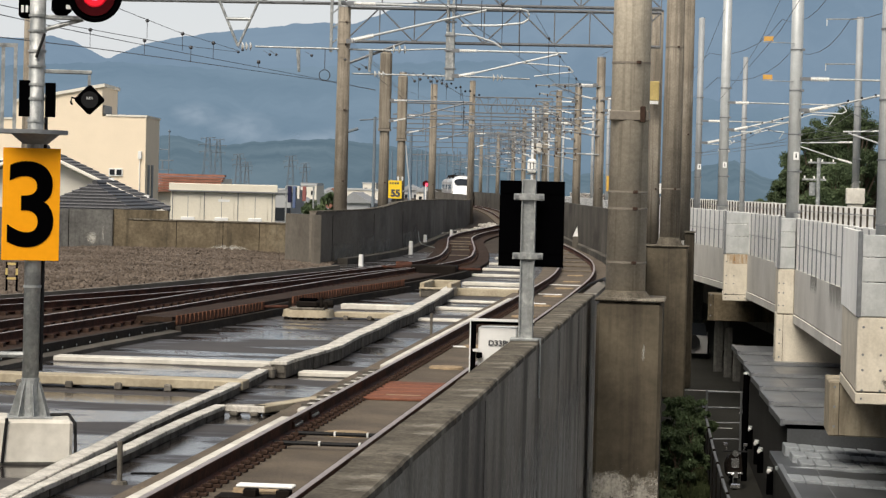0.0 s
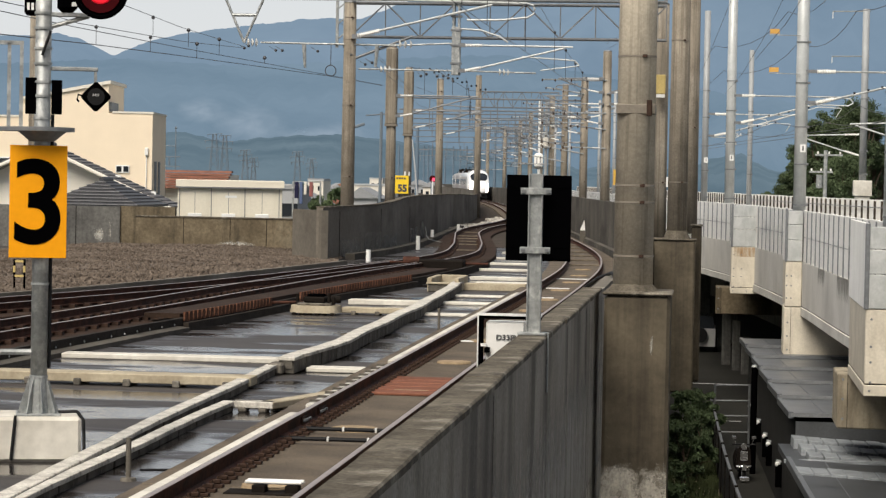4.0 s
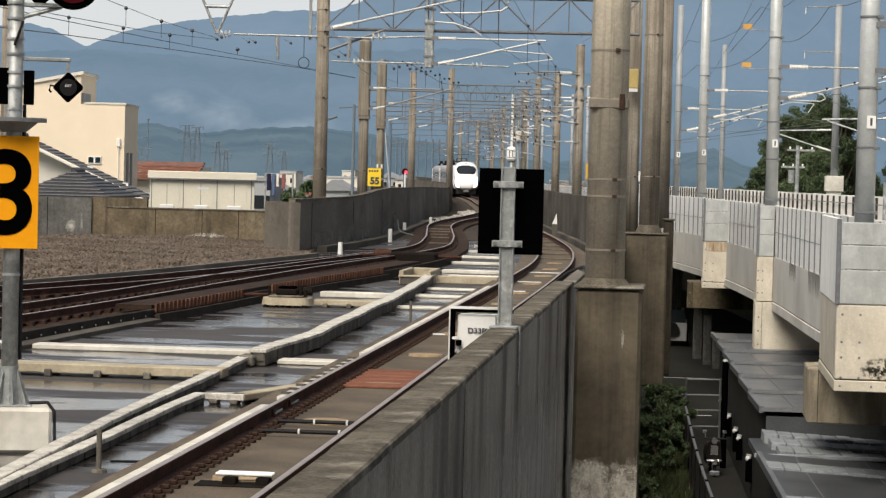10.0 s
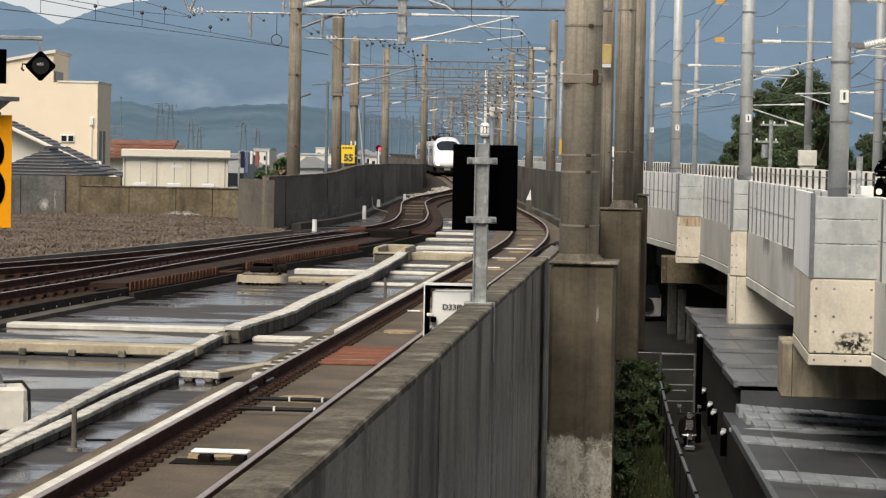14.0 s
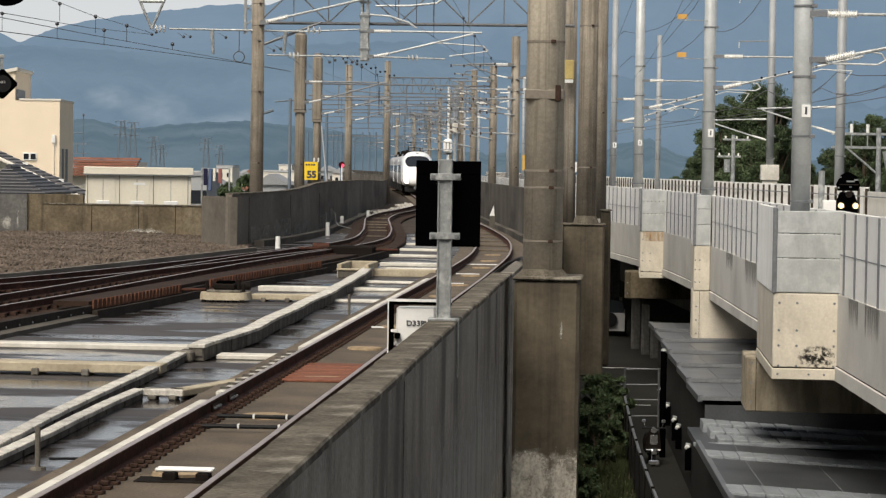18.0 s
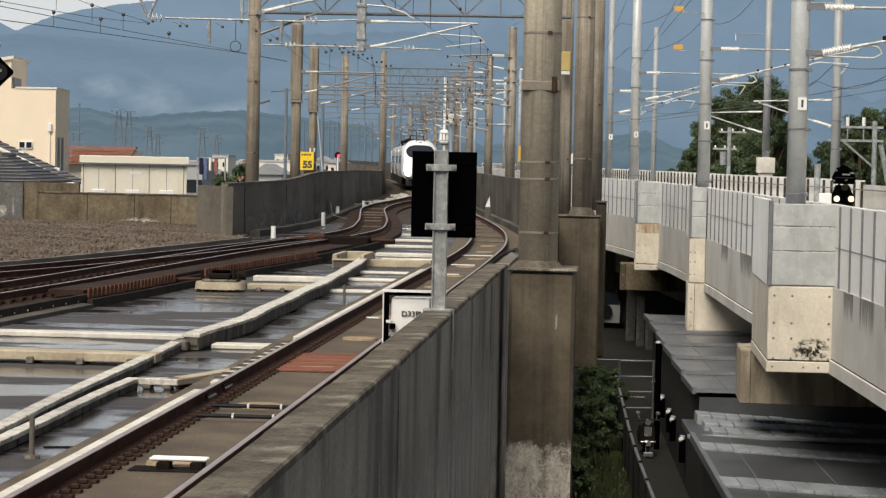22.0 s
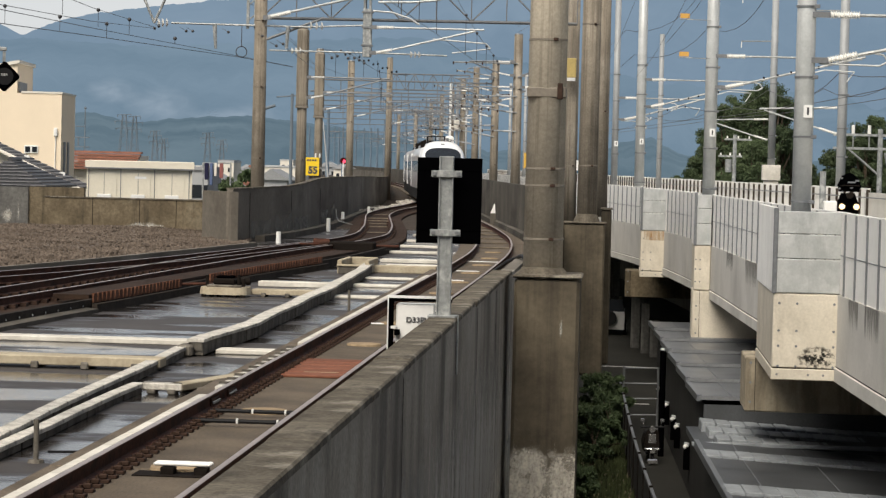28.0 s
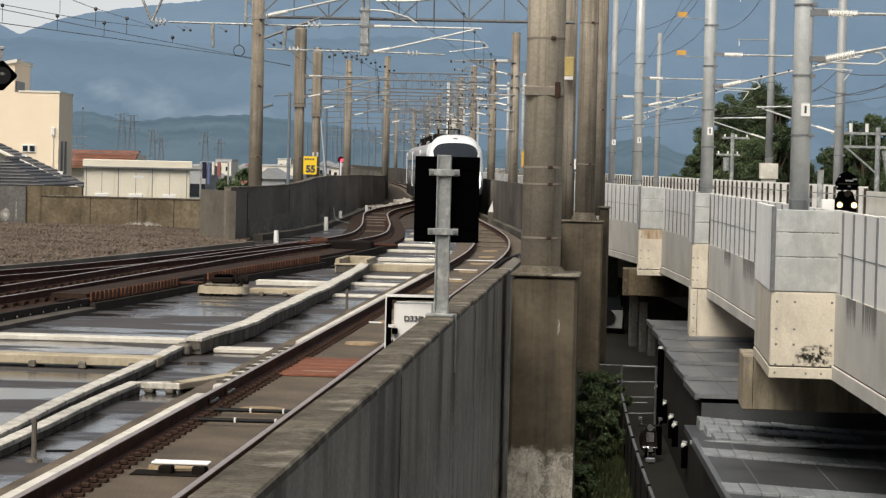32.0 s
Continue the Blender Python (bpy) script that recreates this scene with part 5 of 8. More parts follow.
part("wire", tube(B(), (3.2, 0, -0.75), (3.2, 0, 0.02), 0.014), "wire", head)
head2 = thing("headspan", -13.2, 88.1, 6.52, "lower grey headspan tube between mast and drop post", "headspan")
part("tube", tube(B(), (0.1, 0, 0.02), (3.6, 0, 0.0), 0.03), "galvanised", head2)
for x in (0.95, 1.1, 1.25):
    part("insulator", tube(B(), (x - 0.03, 0, 0.02), (x + 0.03, 0, 0.02), 0.13, 0.05, 14), "insulator", head2)
part("tail", tube(B(), (4.0, 0, 0), (6.6, 0, -0.05), 0.03), "galvanised", head2)
for x in (5.3, 5.45, 5.6):
    part("insulator", tube(B(), (x - 0.03, 0, -0.03), (x + 0.03, 0, -0.03), 0.13, 0.05, 14), "insulator", head2)
for x, z in ((0.04, -0.18), (0.2, -0.1), (1.21, -0.25), (1.45, -0.25), (2.76, -0.26), (4.0, -0.38), (4.52, -0.72), (4.77, -0.65), (6.56, -1.11), (6.76, -1.04), (7.15, -1.11), (7.38, -1.1), (7.56, -1.17), (7.74, -1.28)):
    part("clamp", bmesh_sphere(0.055), "wire", head, "dark wire clamp").matrix_basis = pose(x, -0.3, z)
    part("tie", tube(B(), (x, -0.3, z), (x - 0.3, 0.0, max(z, -0.95) + 0.16), 0.008, n=4), "wire", head)
kn = thing("knee_brace", -13.4, 88.0, 6.85, "dark steel knee brace from mast to portal beam", "brace")
part("bar", tube(B(), (0, 0, 0), (2.3, 0, 0.9), 0.05), "dull_steel", kn)
sw = thing("switch_pole", -13.85, 88.0, 7.3, "grey steel lattice upright beside the mast", "upright")
part("upright", box(B(), -0.1, 0.0, -0.05, 0.05, 0, 3.4), "galvanised", sw)
part("upright", box(B(), 0.18, 0.3, -0.05, 0.05, 0, 3.4), "galvanised", sw)
for k in range(6):
    part("rung", tube(B(), (-0.05, 0, 0.3 + 0.55 * k), (0.25, 0, 0.55 + 0.55 * k), 0.025, n=6), "galvanised", sw)
for x, y, top in LM[1:]:
    bracket(x + 0.25, y - 0.2, 6.6, 4.0, "grey tubular cantilever on a tan mast", "dull_steel", drop=1.0)
for y, top in RM[1:]:
    x, yy = NEAR.side(y, 2.95)
    bracket(x - 0.2, yy - 0.2, 6.6, -2.9, "grey tubular cantilever on a concrete mast", "dull_steel", drop=1.0)
for y, top in RM[1:7]:
    x, yy = NEAR.side(y, 2.95)
    bracket(x - 0.2, yy - 0.25, 7.9, -2.3, "thin grey upper cantilever on a concrete mast", "dull_steel", drop=0.7)
    bracket(x + 0.2, yy - 0.25, 7.2, 1.7, "thin grey outer cantilever on a concrete mast", "dull_steel", drop=0.6)
hang = thing("drop_post", -9.5, 87.9, 6.35, "grey square drop post hanging under the portal beam", "post")
part("post", box(B(), -0.16, 0.16, -0.12, 0.12, 0, 1.75, 0.02), "galvanised", hang)
part("upper_post", box(B(), -0.15, -0.07, -0.1, 0.1, 1.75, 3.9), "galvanised", hang)
part("upper_post", box(B(), 0.05, 0.13, -0.1, 0.1, 1.75, 3.9), "galvanised", hang)
for z in (0.4, 1.05, 1.6, 2.1):
    part("collar", box(B(), -0.2, 0.2, -0.15, 0.15, z, z + 0.06), "dull_steel", hang)
vee = thing("vee_hanger", -17.35, 88.0, 7.45, "grey V-shaped hanger under the portal beam", "hanger")
part("leg", tube(B(), (-0.75, 0, 1.7), (0, 0, 0), 0.05), "galvanised", vee)
part("leg", tube(B(), (0.75, 0, 1.7), (0, 0, 0), 0.05), "galvanised", vee)
part("bar", tube(B(), (-0.45, 0, 1.0), (0.45, 0, 1.0), 0.06), "galvanised", vee)


# ---- wires ----
def wire_run(name, points, r, label, group="overhead wires", material="wire"):
    return tagged(part(name, cord(B(), points, r), material), label, "wire", group)


def catenary(way, stations, label, off=0.0, contact=5.1, high=6.25, sag=0.55, metal="wire", thick=0.007):
    """Contact wire, messenger wire and droppers over one track."""
    con, mes, drops = [], [], []
    for a, b in zip(stations, stations[1:]):
        for k in range(9):
            u = k / 8
            y = a + (b - a) * u
            x, yy = way.side(y, off)
            z = high - sag * 4 * u * (1 - u)
            con.append((x, yy, contact))
            mes.append((x, yy, z))
            if 0 < k < 8 and b < 330:
                drops.append((x, yy, z))
    t = tagged(new("overhead_line"), "overhead line with droppers over the " + label, "overhead line", "overhead lines")
    part("contact_wire", cord(B(), con, thick), metal, t)
    part("messenger_wire", cord(B(), mes, thick), metal, t)
    for x, y, z in drops:
        part("dropper", tube(B(), (x, y, contact), (x, y, z), 0.006, n=4), "wire", t)
        part("dropper_clamp", bmesh_sphere(0.035), "wire", t).matrix_basis = pose(x, y, z)
    return t


catenary(NEAR, [20, 52, 88, 125, 150, 175, 200, 228, 256, 285, 320, 360, 405], "near track", metal="grey_wire", thick=0.0055)
catenary(LEFT, [88, 117, 142, 160, 176], "far track")
siding_line = tagged(new("overhead_line"), "overhead line with droppers and clamps over the siding", "overhead line", "overhead lines")
part("contact_wire", cord(B(), [(-9.2, 22, 4.3), (-12.86, 42, 5.41), (-13.59, 50, 5.62), (-14.28, 64, 5.93), (-14.05, 87.8, 6.27), (-16.24, 117, 7.09)], 0.009), "wire", siding_line)
part("contact_wire", cord(B(), [(-9.2, 22, 4.0), (-12.85, 42, 4.98), (-13.62, 52, 5.35), (-14.28, 64, 5.72), (-14.05, 87.8, 6.24), (-16.24, 117, 7.07)], 0.010), "wire", siding_line)
part("messenger_wire", cord(B(), [(-7.0, 24, 4.6), (-11.02, 42, 5.74), (-12.95, 52, 6.22), (-14.29, 64, 6.47), (-17.27, 87.8, 7.27)], 0.008), "wire", siding_line)
part("messenger_wire", cord(B(), [(-9.6, 24, 4.7), (-12.24, 42, 5.46), (-13.41, 50, 5.68), (-14.29, 64, 6.11), (-17.27, 87.8, 7.23)], 0.008), "wire", siding_line)
for x, top, low in ((-15.62, 6.22, 5.78), (-14.16, 6.48, 6.04), (-13.25, 6.17, 5.75), (-12.46, 5.95, 5.55), (-14.22, 5.98, 5.61), (-13.03, 5.83, 5.46), (-11.3, 5.5, 5.36)):
    part("dropper", tube(B(), (x, 60, low), (x, 60, top), 0.007, n=4), "wire", siding_line)
    part("dropper_clamp", bmesh_sphere(0.05), "wire", siding_line).matrix_basis = pose(x, 60, top)
for x0, x1, z0, z1 in ((-1.9, -1.6, 9.6, 9.7), (-0.9, -0.6, 9.2, 9.4)):
    wire_run("feeder_wire", [(x0, 36, z0), (x0 - 0.3, 54, z0 - 0.5), (x1 - 0.3, 72, z1), (NEAR.side(100, 2.9)[0], 100, z1 - 0.5), (NEAR.side(125, 2.9)[0], 125, z1)], 0.008, "feeder wire between the concrete masts")
for dx, z in ((0.6, 6.9), (0.2, 7.6), (-0.5, 8.3)):
    wire_run("feeder_wire", [(-13.4 + dx, 88, z), (-15.7 + dx, 117, z), (-18.1 + dx, 142, z), (-18.3 + dx, 160, z), (-18.6 + dx, 186, z + 0.3), (-23 + dx, 245, z)], 0.009, "feeder wire along the tan masts")
# older side arms crowded on the far masts
arm_rng = random.Random(77)
for y, top in RM[1:9]:
    x, yy = NEAR.side(y, 2.95)
    oa = thing("catenary_bracket", x, yy, 4.0, "cluttered side arms with clamps on a far concrete mast", "bracket", "side arms of the far masts")
    for k in range(5):
        z = 0.2 + 0.95 * k + arm_rng.uniform(-0.2, 0.2)
        reach = -arm_rng.uniform(1.6, 3.4) if k != 3 else arm_rng.uniform(0.8, 1.5)
        rise = arm_rng.uniform(-0.1, 0.55)
        arm = part("arm", tube(B(), (0, -0.24, z), (reach, -0.24, z + rise), 0.035, n=6), "dull_steel" if k % 2 else "galvanised", oa)
        part("insulator", tube(B(), (reach * 0.12, -0.24, z + rise * 0.12), (reach * 0.3, -0.24, z + rise * 0.3), 0.055, n=8), "far_wall", arm)
        for u in (0.55, 0.8, 1.0):
            part("clamp", box(B(), reach * u - 0.035, reach * u + 0.035, -0.29, -0.19, z + rise * u - 0.11, z + rise * u + 0.03, 0.01), "fastener_rust", arm)

# a slack line hung with dark clamps beside the far masts
cl = thing("feeder_wire", -16.28, 142.0, 8.87, "slack wire hung with small dark clamps", "wire", "overhead wires")
part("wire", cord(B(), [(-1.6, 0, 0.25), (0, 0, 0), (0.7, 0, -0.45), (1.7, 0, -1.03), (3.4, 0, -1.2)], 0.012), "wire", cl)
for k in range(14):
    u = k / 13
    part("clamp", bmesh_sphere(0.065), "cable_black", cl).matrix_basis = pose(-0.9 + 3.6 * u, 0.05 * (k % 3), 0.1 - 1.2 * u ** 1.2 + 0.13 * (k % 2))
    if k % 3 == 0:
        part("dropper", tube(B(), (-0.9 + 3.6 * u, 0, 0.1 - 1.2 * u ** 1.2), (-0.9 + 3.6 * u, 0, -1.3), 0.012, n=4), "wire", cl)

# pale broken slabs beside the far curve
for k in range(46):
    y = 136.0 + 1.0 * k + random.uniform(-0.4, 0.4)
    x = (LEFT.at(y) if y < 170 else NEAR.at(y) - 0.6) - random.uniform(0.75, 1.75)
    w, d, h = random.uniform(0.22, 0.55), random.uniform(0.4, 1.0), random.uniform(0.10, 0.26)
    rb = thing("concrete_slab", x, y, DECK + 0.02, "pale broken concrete slab beside the track bed", "slab", "broken slabs beside the track", turn=random.uniform(-35, 35))
    part("slab", prism(B(), [(-w / 2, 0.0), (-w / 2 + 0.05, h), (w / 2 - random.uniform(0.02, 0.12), h * random.uniform(0.6, 1.0)), (w / 2, 0.0)], -d / 2, d / 2), "trough_concrete", rb)

# ---- the new viaduct on the right ----
RV = Way((5.7, 5), (4.24, 37.5), (3.90, 44.6), (3.07, 61), (2.62, 71), (1.75, 84), (0.75, 95), (-0.7, 106), (-3.0, 128), (-6.0, 156), (-10.5, 200), (-20.0, 285), (-36, 400))
TOPZ, MID, LOW = 1.83, 0.33, -1.25
bm = sweep(B(), RV, [(0.0, LOW), (0.0, MID), (0.2, MID), (0.2, LOW)], 14, 330, 2.0)
edge_beam = tagged(part("wall_edge_beam", bm, "stained_concrete"), "stained pale concrete edge beam of the new viaduct", "wall", kind="structure")
part("drip_edge", sweep(B(), RV, [(-0.03, LOW), (-0.03, LOW + 0.24), (0.0, LOW + 0.255), (0.0, LOW)], 14, 200, 2.0), "stained_concrete", edge_beam)
part("seam", sweep(B(), RV, [(-0.004, LOW + 0.257), (-0.004, LOW + 0.275), (0.0, LOW + 0.275), (0.0, LOW + 0.257)], 14, 200, 2.0), "dark_iron", edge_beam)
for y, w, h in ((33.0, 0.7, 0.5), (35.6, 0.9, 0.7), (38.0, 0.5, 0.45), (40.4, 0.8, 0.6), (42.6, 0.6, 0.55), (54.0, 1.2, 0.6), (57.0, 0.9, 0.5), (60.0, 1.4, 0.65), (66.0, 1.0, 0.5)):
    d_ = part("run_off", box(B(), -0.004, 0.0, -w, w, -h, 0.0), "drip_stain", edge_beam, "dark rain runs below the slabs")
    d_.matrix_basis = pose(RV.at(y) - 0.003, y, MID, 0, 0, -math.degrees(RV.heading(y)))
bm = sweep(B(), RV, [(0.2, LOW), (0.2, -0.35), (8.0, -0.35), (8.0, LOW)], 14, 330, 2.0)
tagged(part("floor_new_viaduct", bm, "pale_concrete"), "pale concrete deck of the new viaduct", "floor", kind="structure")
# added wall: stops light from the far side so the lane stays dark
tagged(part("wall_under_viaduct", sweep(B(), RV, [(8.0, STREET), (8.0, LOW), (8.3, LOW), (8.3, STREET)], 14, 200, 4.0), "pier_concrete"), "added wall that keeps side light from under the new viaduct", "wall", kind="structure")
noise_wall = tagged(new("noise_wall"), "pale grey noise wall of upright slabs on the new viaduct", "wall", kind="structure")


def slabs(wall, off, y0, y1, width, z0, z1):
    """Upright noise-wall slabs side by side."""
    master, y = None, y0
    while y < y1:
        x, yy = RV.side(y, off)
        m = pose(x, yy, random.uniform(-0.01, 0.01), 0, 0, -math.degrees(RV.heading(y)))
        if master is None:
            master = part("slab", box(B(), 0.0, 0.08, -width / 2 + 0.035, width / 2 - 0.035, z0, z1, 0.008), "noise_slab", wall)
            master.matrix_basis = m
        else:
            piece("slab", master.data, wall, m)
        y += width * math.cos(RV.heading(y))


slabs(noise_wall, 0.03, 15, 250, 1.35, MID, TOPZ)


def ribs(wall, off, y0, y1, step, out, z0, z1, material):
    """Slim posts that stand proud of the slabs at every joint."""
    master, y = None, y0
    while y < y1:
        x, yy = RV.side(y, off)
        m = pose(x, yy, 0, 0, 0, -math.degrees(RV.heading(y)))
        if master is None:
            master = part("post", box(B(), -out, 0.05, -0.05, 0.05, z0, z1), material, wall)
            master.matrix_basis = m
        else:
            piece("post", master.data, wall, m)
        y += step * math.cos(RV.heading(y))


ribs(noise_wall, 0.03, 15 - 0.675, 250, 1.35, 0.025, MID, TOPZ - 0.03, "dull_steel")
part("backing", sweep(B(), RV, [(0.115, MID), (0.115, TOPZ - 0.02), (0.16, TOPZ - 0.02), (0.16, MID)], 15, 250, 2.0), "dull_steel", noise_wall)
part("seam", sweep(B(), RV, [(0.022, 1.04), (0.022, 1.056), (0.03, 1.056), (0.03, 1.04)], 15, 150, 2.0), "dull_steel", noise_wall)
back_wall = tagged(new("noise_wall"), "far noise wall of pale upright slabs across the new viaduct", "wall", kind="structure")
slabs(back_wall, 7.2, 40, 76, 1.0, -0.4, 2.05)
slabs(back_wall, 7.2, 88, 330, 1.5, -0.4, 2.05)
ribs(back_wall, 7.2, 39.5, 76, 1.0, 0.07, -0.4, 2.0, "gap_brown")
ribs(back_wall, 7.2, 88 - 0.75, 330, 1.5, 0.08, -0.4, 2.0, "gap_brown")
part("plain_stretch", sweep(B(), RV, [(7.2, -0.4), (7.2, 1.9), (7.3, 1.9), (7.3, -0.4)], 76, 88, 2.0), "stained_concrete", back_wall, "plain pale concrete stretch of wall")
for z in (1.0, 1.7):
    part("cable", sweep(B(), RV, [(7.1, z), (7.1, z + 0.04), (7.14, z + 0.04), (7.14, z)], 40, 190, 3.0), "dull_steel", back_wall)


def mast_bay(x0, x1, y0, y1, z_low, label, stain, foot=True):
    """A square bay that juts out of the noise wall, with metal slabs above and concrete below."""
    t = thing("mast_bay", x0, y0, z_low, label, "mast bay", "mast bays")
    w, d, h, mid = x1 - x0, y1 - y0, TOPZ - z_low, MID - z_low
    part("concrete_box", box(B(), 0, w, 0.0, d, 0.22 if foot else 0.0, mid, 0.02), "box_concrete", t)
    if foot:
        part("foot_edge", box(B(), -0.012, w, -0.014, d, 0.0, 0.205, 0.012), "box_concrete", t)
        part("seam", box(B(), 0.012, w - 0.01, 0.012, d, 0.2, 0.225), "dark_iron", t)
        for bx in (0.08, 0.55, 0.78):
            part("bolt_hole", tube(B(), (bx * w, -0.02, 0.1), (bx * w, 0.01, 0.1), 0.022, n=10), "dull_steel", t)
    for a, b in ((0.0, 0.42), (0.42, 0.72), (0.72, 1.0)):
        part("metal_slab", box(B(), 0.03, w, -0.01, 0.1, mid + (h - mid) * a + 0.012, mid + (h - mid) * b, 0.012), "bay_metal", t)
    n = max(2, round(d / 0.75))
    for k in range(n):
        a = d * k / n
        part("side_slab", box(B(), -0.02, 0.06, a + 0.12, a + d / n - 0.02 + 0.1, mid, h + 0.06, 0.008), "noise_slab", t)
    part("corner_post", box(B(), -0.03, 0.05, -0.03, 0.08, mid, h + 0.06, 0.008), "dull_steel", t)
    for bx in (0.09, 0.36, 0.92):
        for z in (0.25, 0.62, 0.9, 1.4):
            if z < mid - 0.1 and bx * w < w - 0.05:
                part("bolt_hole", tube(B(), (bx * w, -0.006, z), (bx * w, 0.01, z), 0.024, n=10), "dull_steel", t)
    if w > 1.1:
        part("mould", box(B(), 0.35 * w, 1.0 * w, -0.004, -0.001, 0.17, 0.65), "mould_patch", t, "black mould patch")
    if stain:
        part("stain", box(B(), 0.1 * w, 0.95 * w, -0.004, 0.0, mid - 0.35, mid - 0.01), "rust_stain", t, "rusty run-off stain")
    return t


mast_bay(2.74, 3.94, 44.6, 49.8, LOW, "square mast bay of bright metal slabs over cream concrete", False)
mast_bay(2.07, 2.55, 72.0, 74.5, -0.99, "narrow mast bay of grey metal slabs over cream concrete", False, False)
mast_bay(0.59, 1.60, 88.0, 92.0, LOW - 0.1, "square mast bay of grey metal slabs over rust-stained concrete", True)


def cross_head(x, y, top, low, label, concrete):
    """A pier's wide cross head with its columns; its end juts out past the viaduct's edge."""
    t = thing("viaduct_pier", x, y, STREET, label, "pier", "piers of the new viaduct")
    part("head", box(B(), 0.0, 8.5, 0, 1.9, low - STREET, top - STREET, 0.025), concrete, t)
    part("joint", box(B(), 0.2, 0.212, -0.003, 0.02, low - STREET + 0.02, top - STREET), "dark_iron", t)
    for k in range(3):
        part("bolt_hole", tube(B(), (0.11, -0.006, low - STREET + 0.2 + 0.4 * k), (0.11, 0.01, low - STREET + 0.2 + 0.4 * k), 0.028, n=10), "dull_steel", t)
    for a in (4.4, 7.2):
        part("column", box(B(), a, a + 1.0, 0.4, 1.5, 0, low - STREET, 0.04), concrete, t)
    return t


# dark materials on two of the heads paint the shade below the deck
cross_head(2.53, 49.8, LOW, -2.36, "stained concrete pier head under the new viaduct, its shade painted in", "shaded_head")
cross_head(2.05, 72.02, -1.0, -2.46, "cream concrete pier head under the new viaduct", "box_concrete")
cross_head(0.06, 93.0, LOW - 0.1, -2.36, "concrete pier head deep under the new viaduct, its shade painted brown", "ochre_concrete")
# dark grey columns: the viaduct's shade is painted into their material
for x, y, w, h in ((0.39, 109.2, 0.42, 2.6), (0.83, 106.0, 0.36, 2.2), (1.2, 103.9, 0.4, 1.6), (0.5, 124.0, 0.7, 4.2), (-1.0, 138.0, 0.8, 4.2)):
    t = thing("column", x, y, STREET, "square concrete column under the new viaduct, painted dark for shade", "column", "columns under the viaduct")
    part("shaft", box(B(), 0, w, 0, w, 0, h, 0.03), "grey_streaked", t)


def steel_mast(x, y, z0, top, r, label, base=False, plate=True, bands=(2.0, 3.2, 4.3, 5.6, 6.8), steel="new_steel"):
    t = thing("steel_mast", x, y, z0, label, "mast", "steel masts")
    part("shaft", tube(B(), (0, 0, 0), (0, 0, top - z0), r, r * 0.9, 24), steel, t, smooth=True)
    for z in bands:
        if z - z0 < top - z0:
            part("band", tube(B(), (0, 0, z - z0 - 0.018), (0, 0, z - z0 + 0.018), r * 1.04, n=24), "dull_steel", t)
            part("lug", box(B(), r * 0.7, r * 1.25, -r * 0.8, -r * 0.3, z - z0 - 0.035, z - z0 + 0.035, 0.008), "dull_steel", t)
    if plate:
        pl = part("plate", box(B(), -0.02, 0.14, -r - 0.02, -r + 0.03, 3.55 - z0, 3.78 - z0), "white_paint", t, "white plate")
        part("mark", box(B(), 0.04, 0.08, -r - 0.024, -r - 0.018, 3.6 - z0, 3.74 - z0), "letter_grey", pl)
    if base:
        part("base", box(B(), -r * 2.4, r * 2.4, -r * 2.4, r * 2.4, -0.75, 0.0, 0.02), "pale_concrete", t)
        part("base", box(B(), -r * 1.9, r * 1.9, -r * 1.9, r * 1.9, -2.6, -0.75, 0.02), "pale_concrete", t)
    return t


S3 = (3.24, 45.3)
S2 = (2.45, 72.6)
S1 = (0.53, 100.0)
S0 = (-0.55, 110.5)
steel_mast(*S3, 0.4, 9.4, 0.186, "thick pale grey steel catenary mast in a wall bay")
steel_mast(*S2, 0.4, 11.6, 0.19, "pale grey steel catenary mast in a narrow wall bay")
steel_mast(*S1, -0.3, 13.0, 0.2, "pale grey steel catenary mast in a wall bay")
steel_mast(*S0, 0.4, 10.4, 0.15, "distant grey steel catenary mast with cables", steel="grey_steel")
steel_mast(6.95, 118.0, 2.9, 11.1, 0.18, "grey steel mast on a concrete block of the far wall", True, False, steel="grey_steel")
steel_mast(8.27, 95.0, -0.4, 11.6, 0.19, "grey steel mast behind the far wall", False, False, steel="grey_steel")
steel_mast(1.85, 140.0, -0.4, 10.3, 0.15, "distant grey steel mast", False, False, steel="grey_steel")
steel_mast(-4.6, 150.0, -0.4, 9.0, 0.13, "distant grey steel mast", False, False, steel="grey_steel")
for y in (170, 190, 215, 240, 270, 305, 345):
    steel_mast(RV.at(y) + 0.3, y, -0.4, 9.0, 0.12, "distant grey steel mast along the new viaduct", False, False, steel="grey_steel")


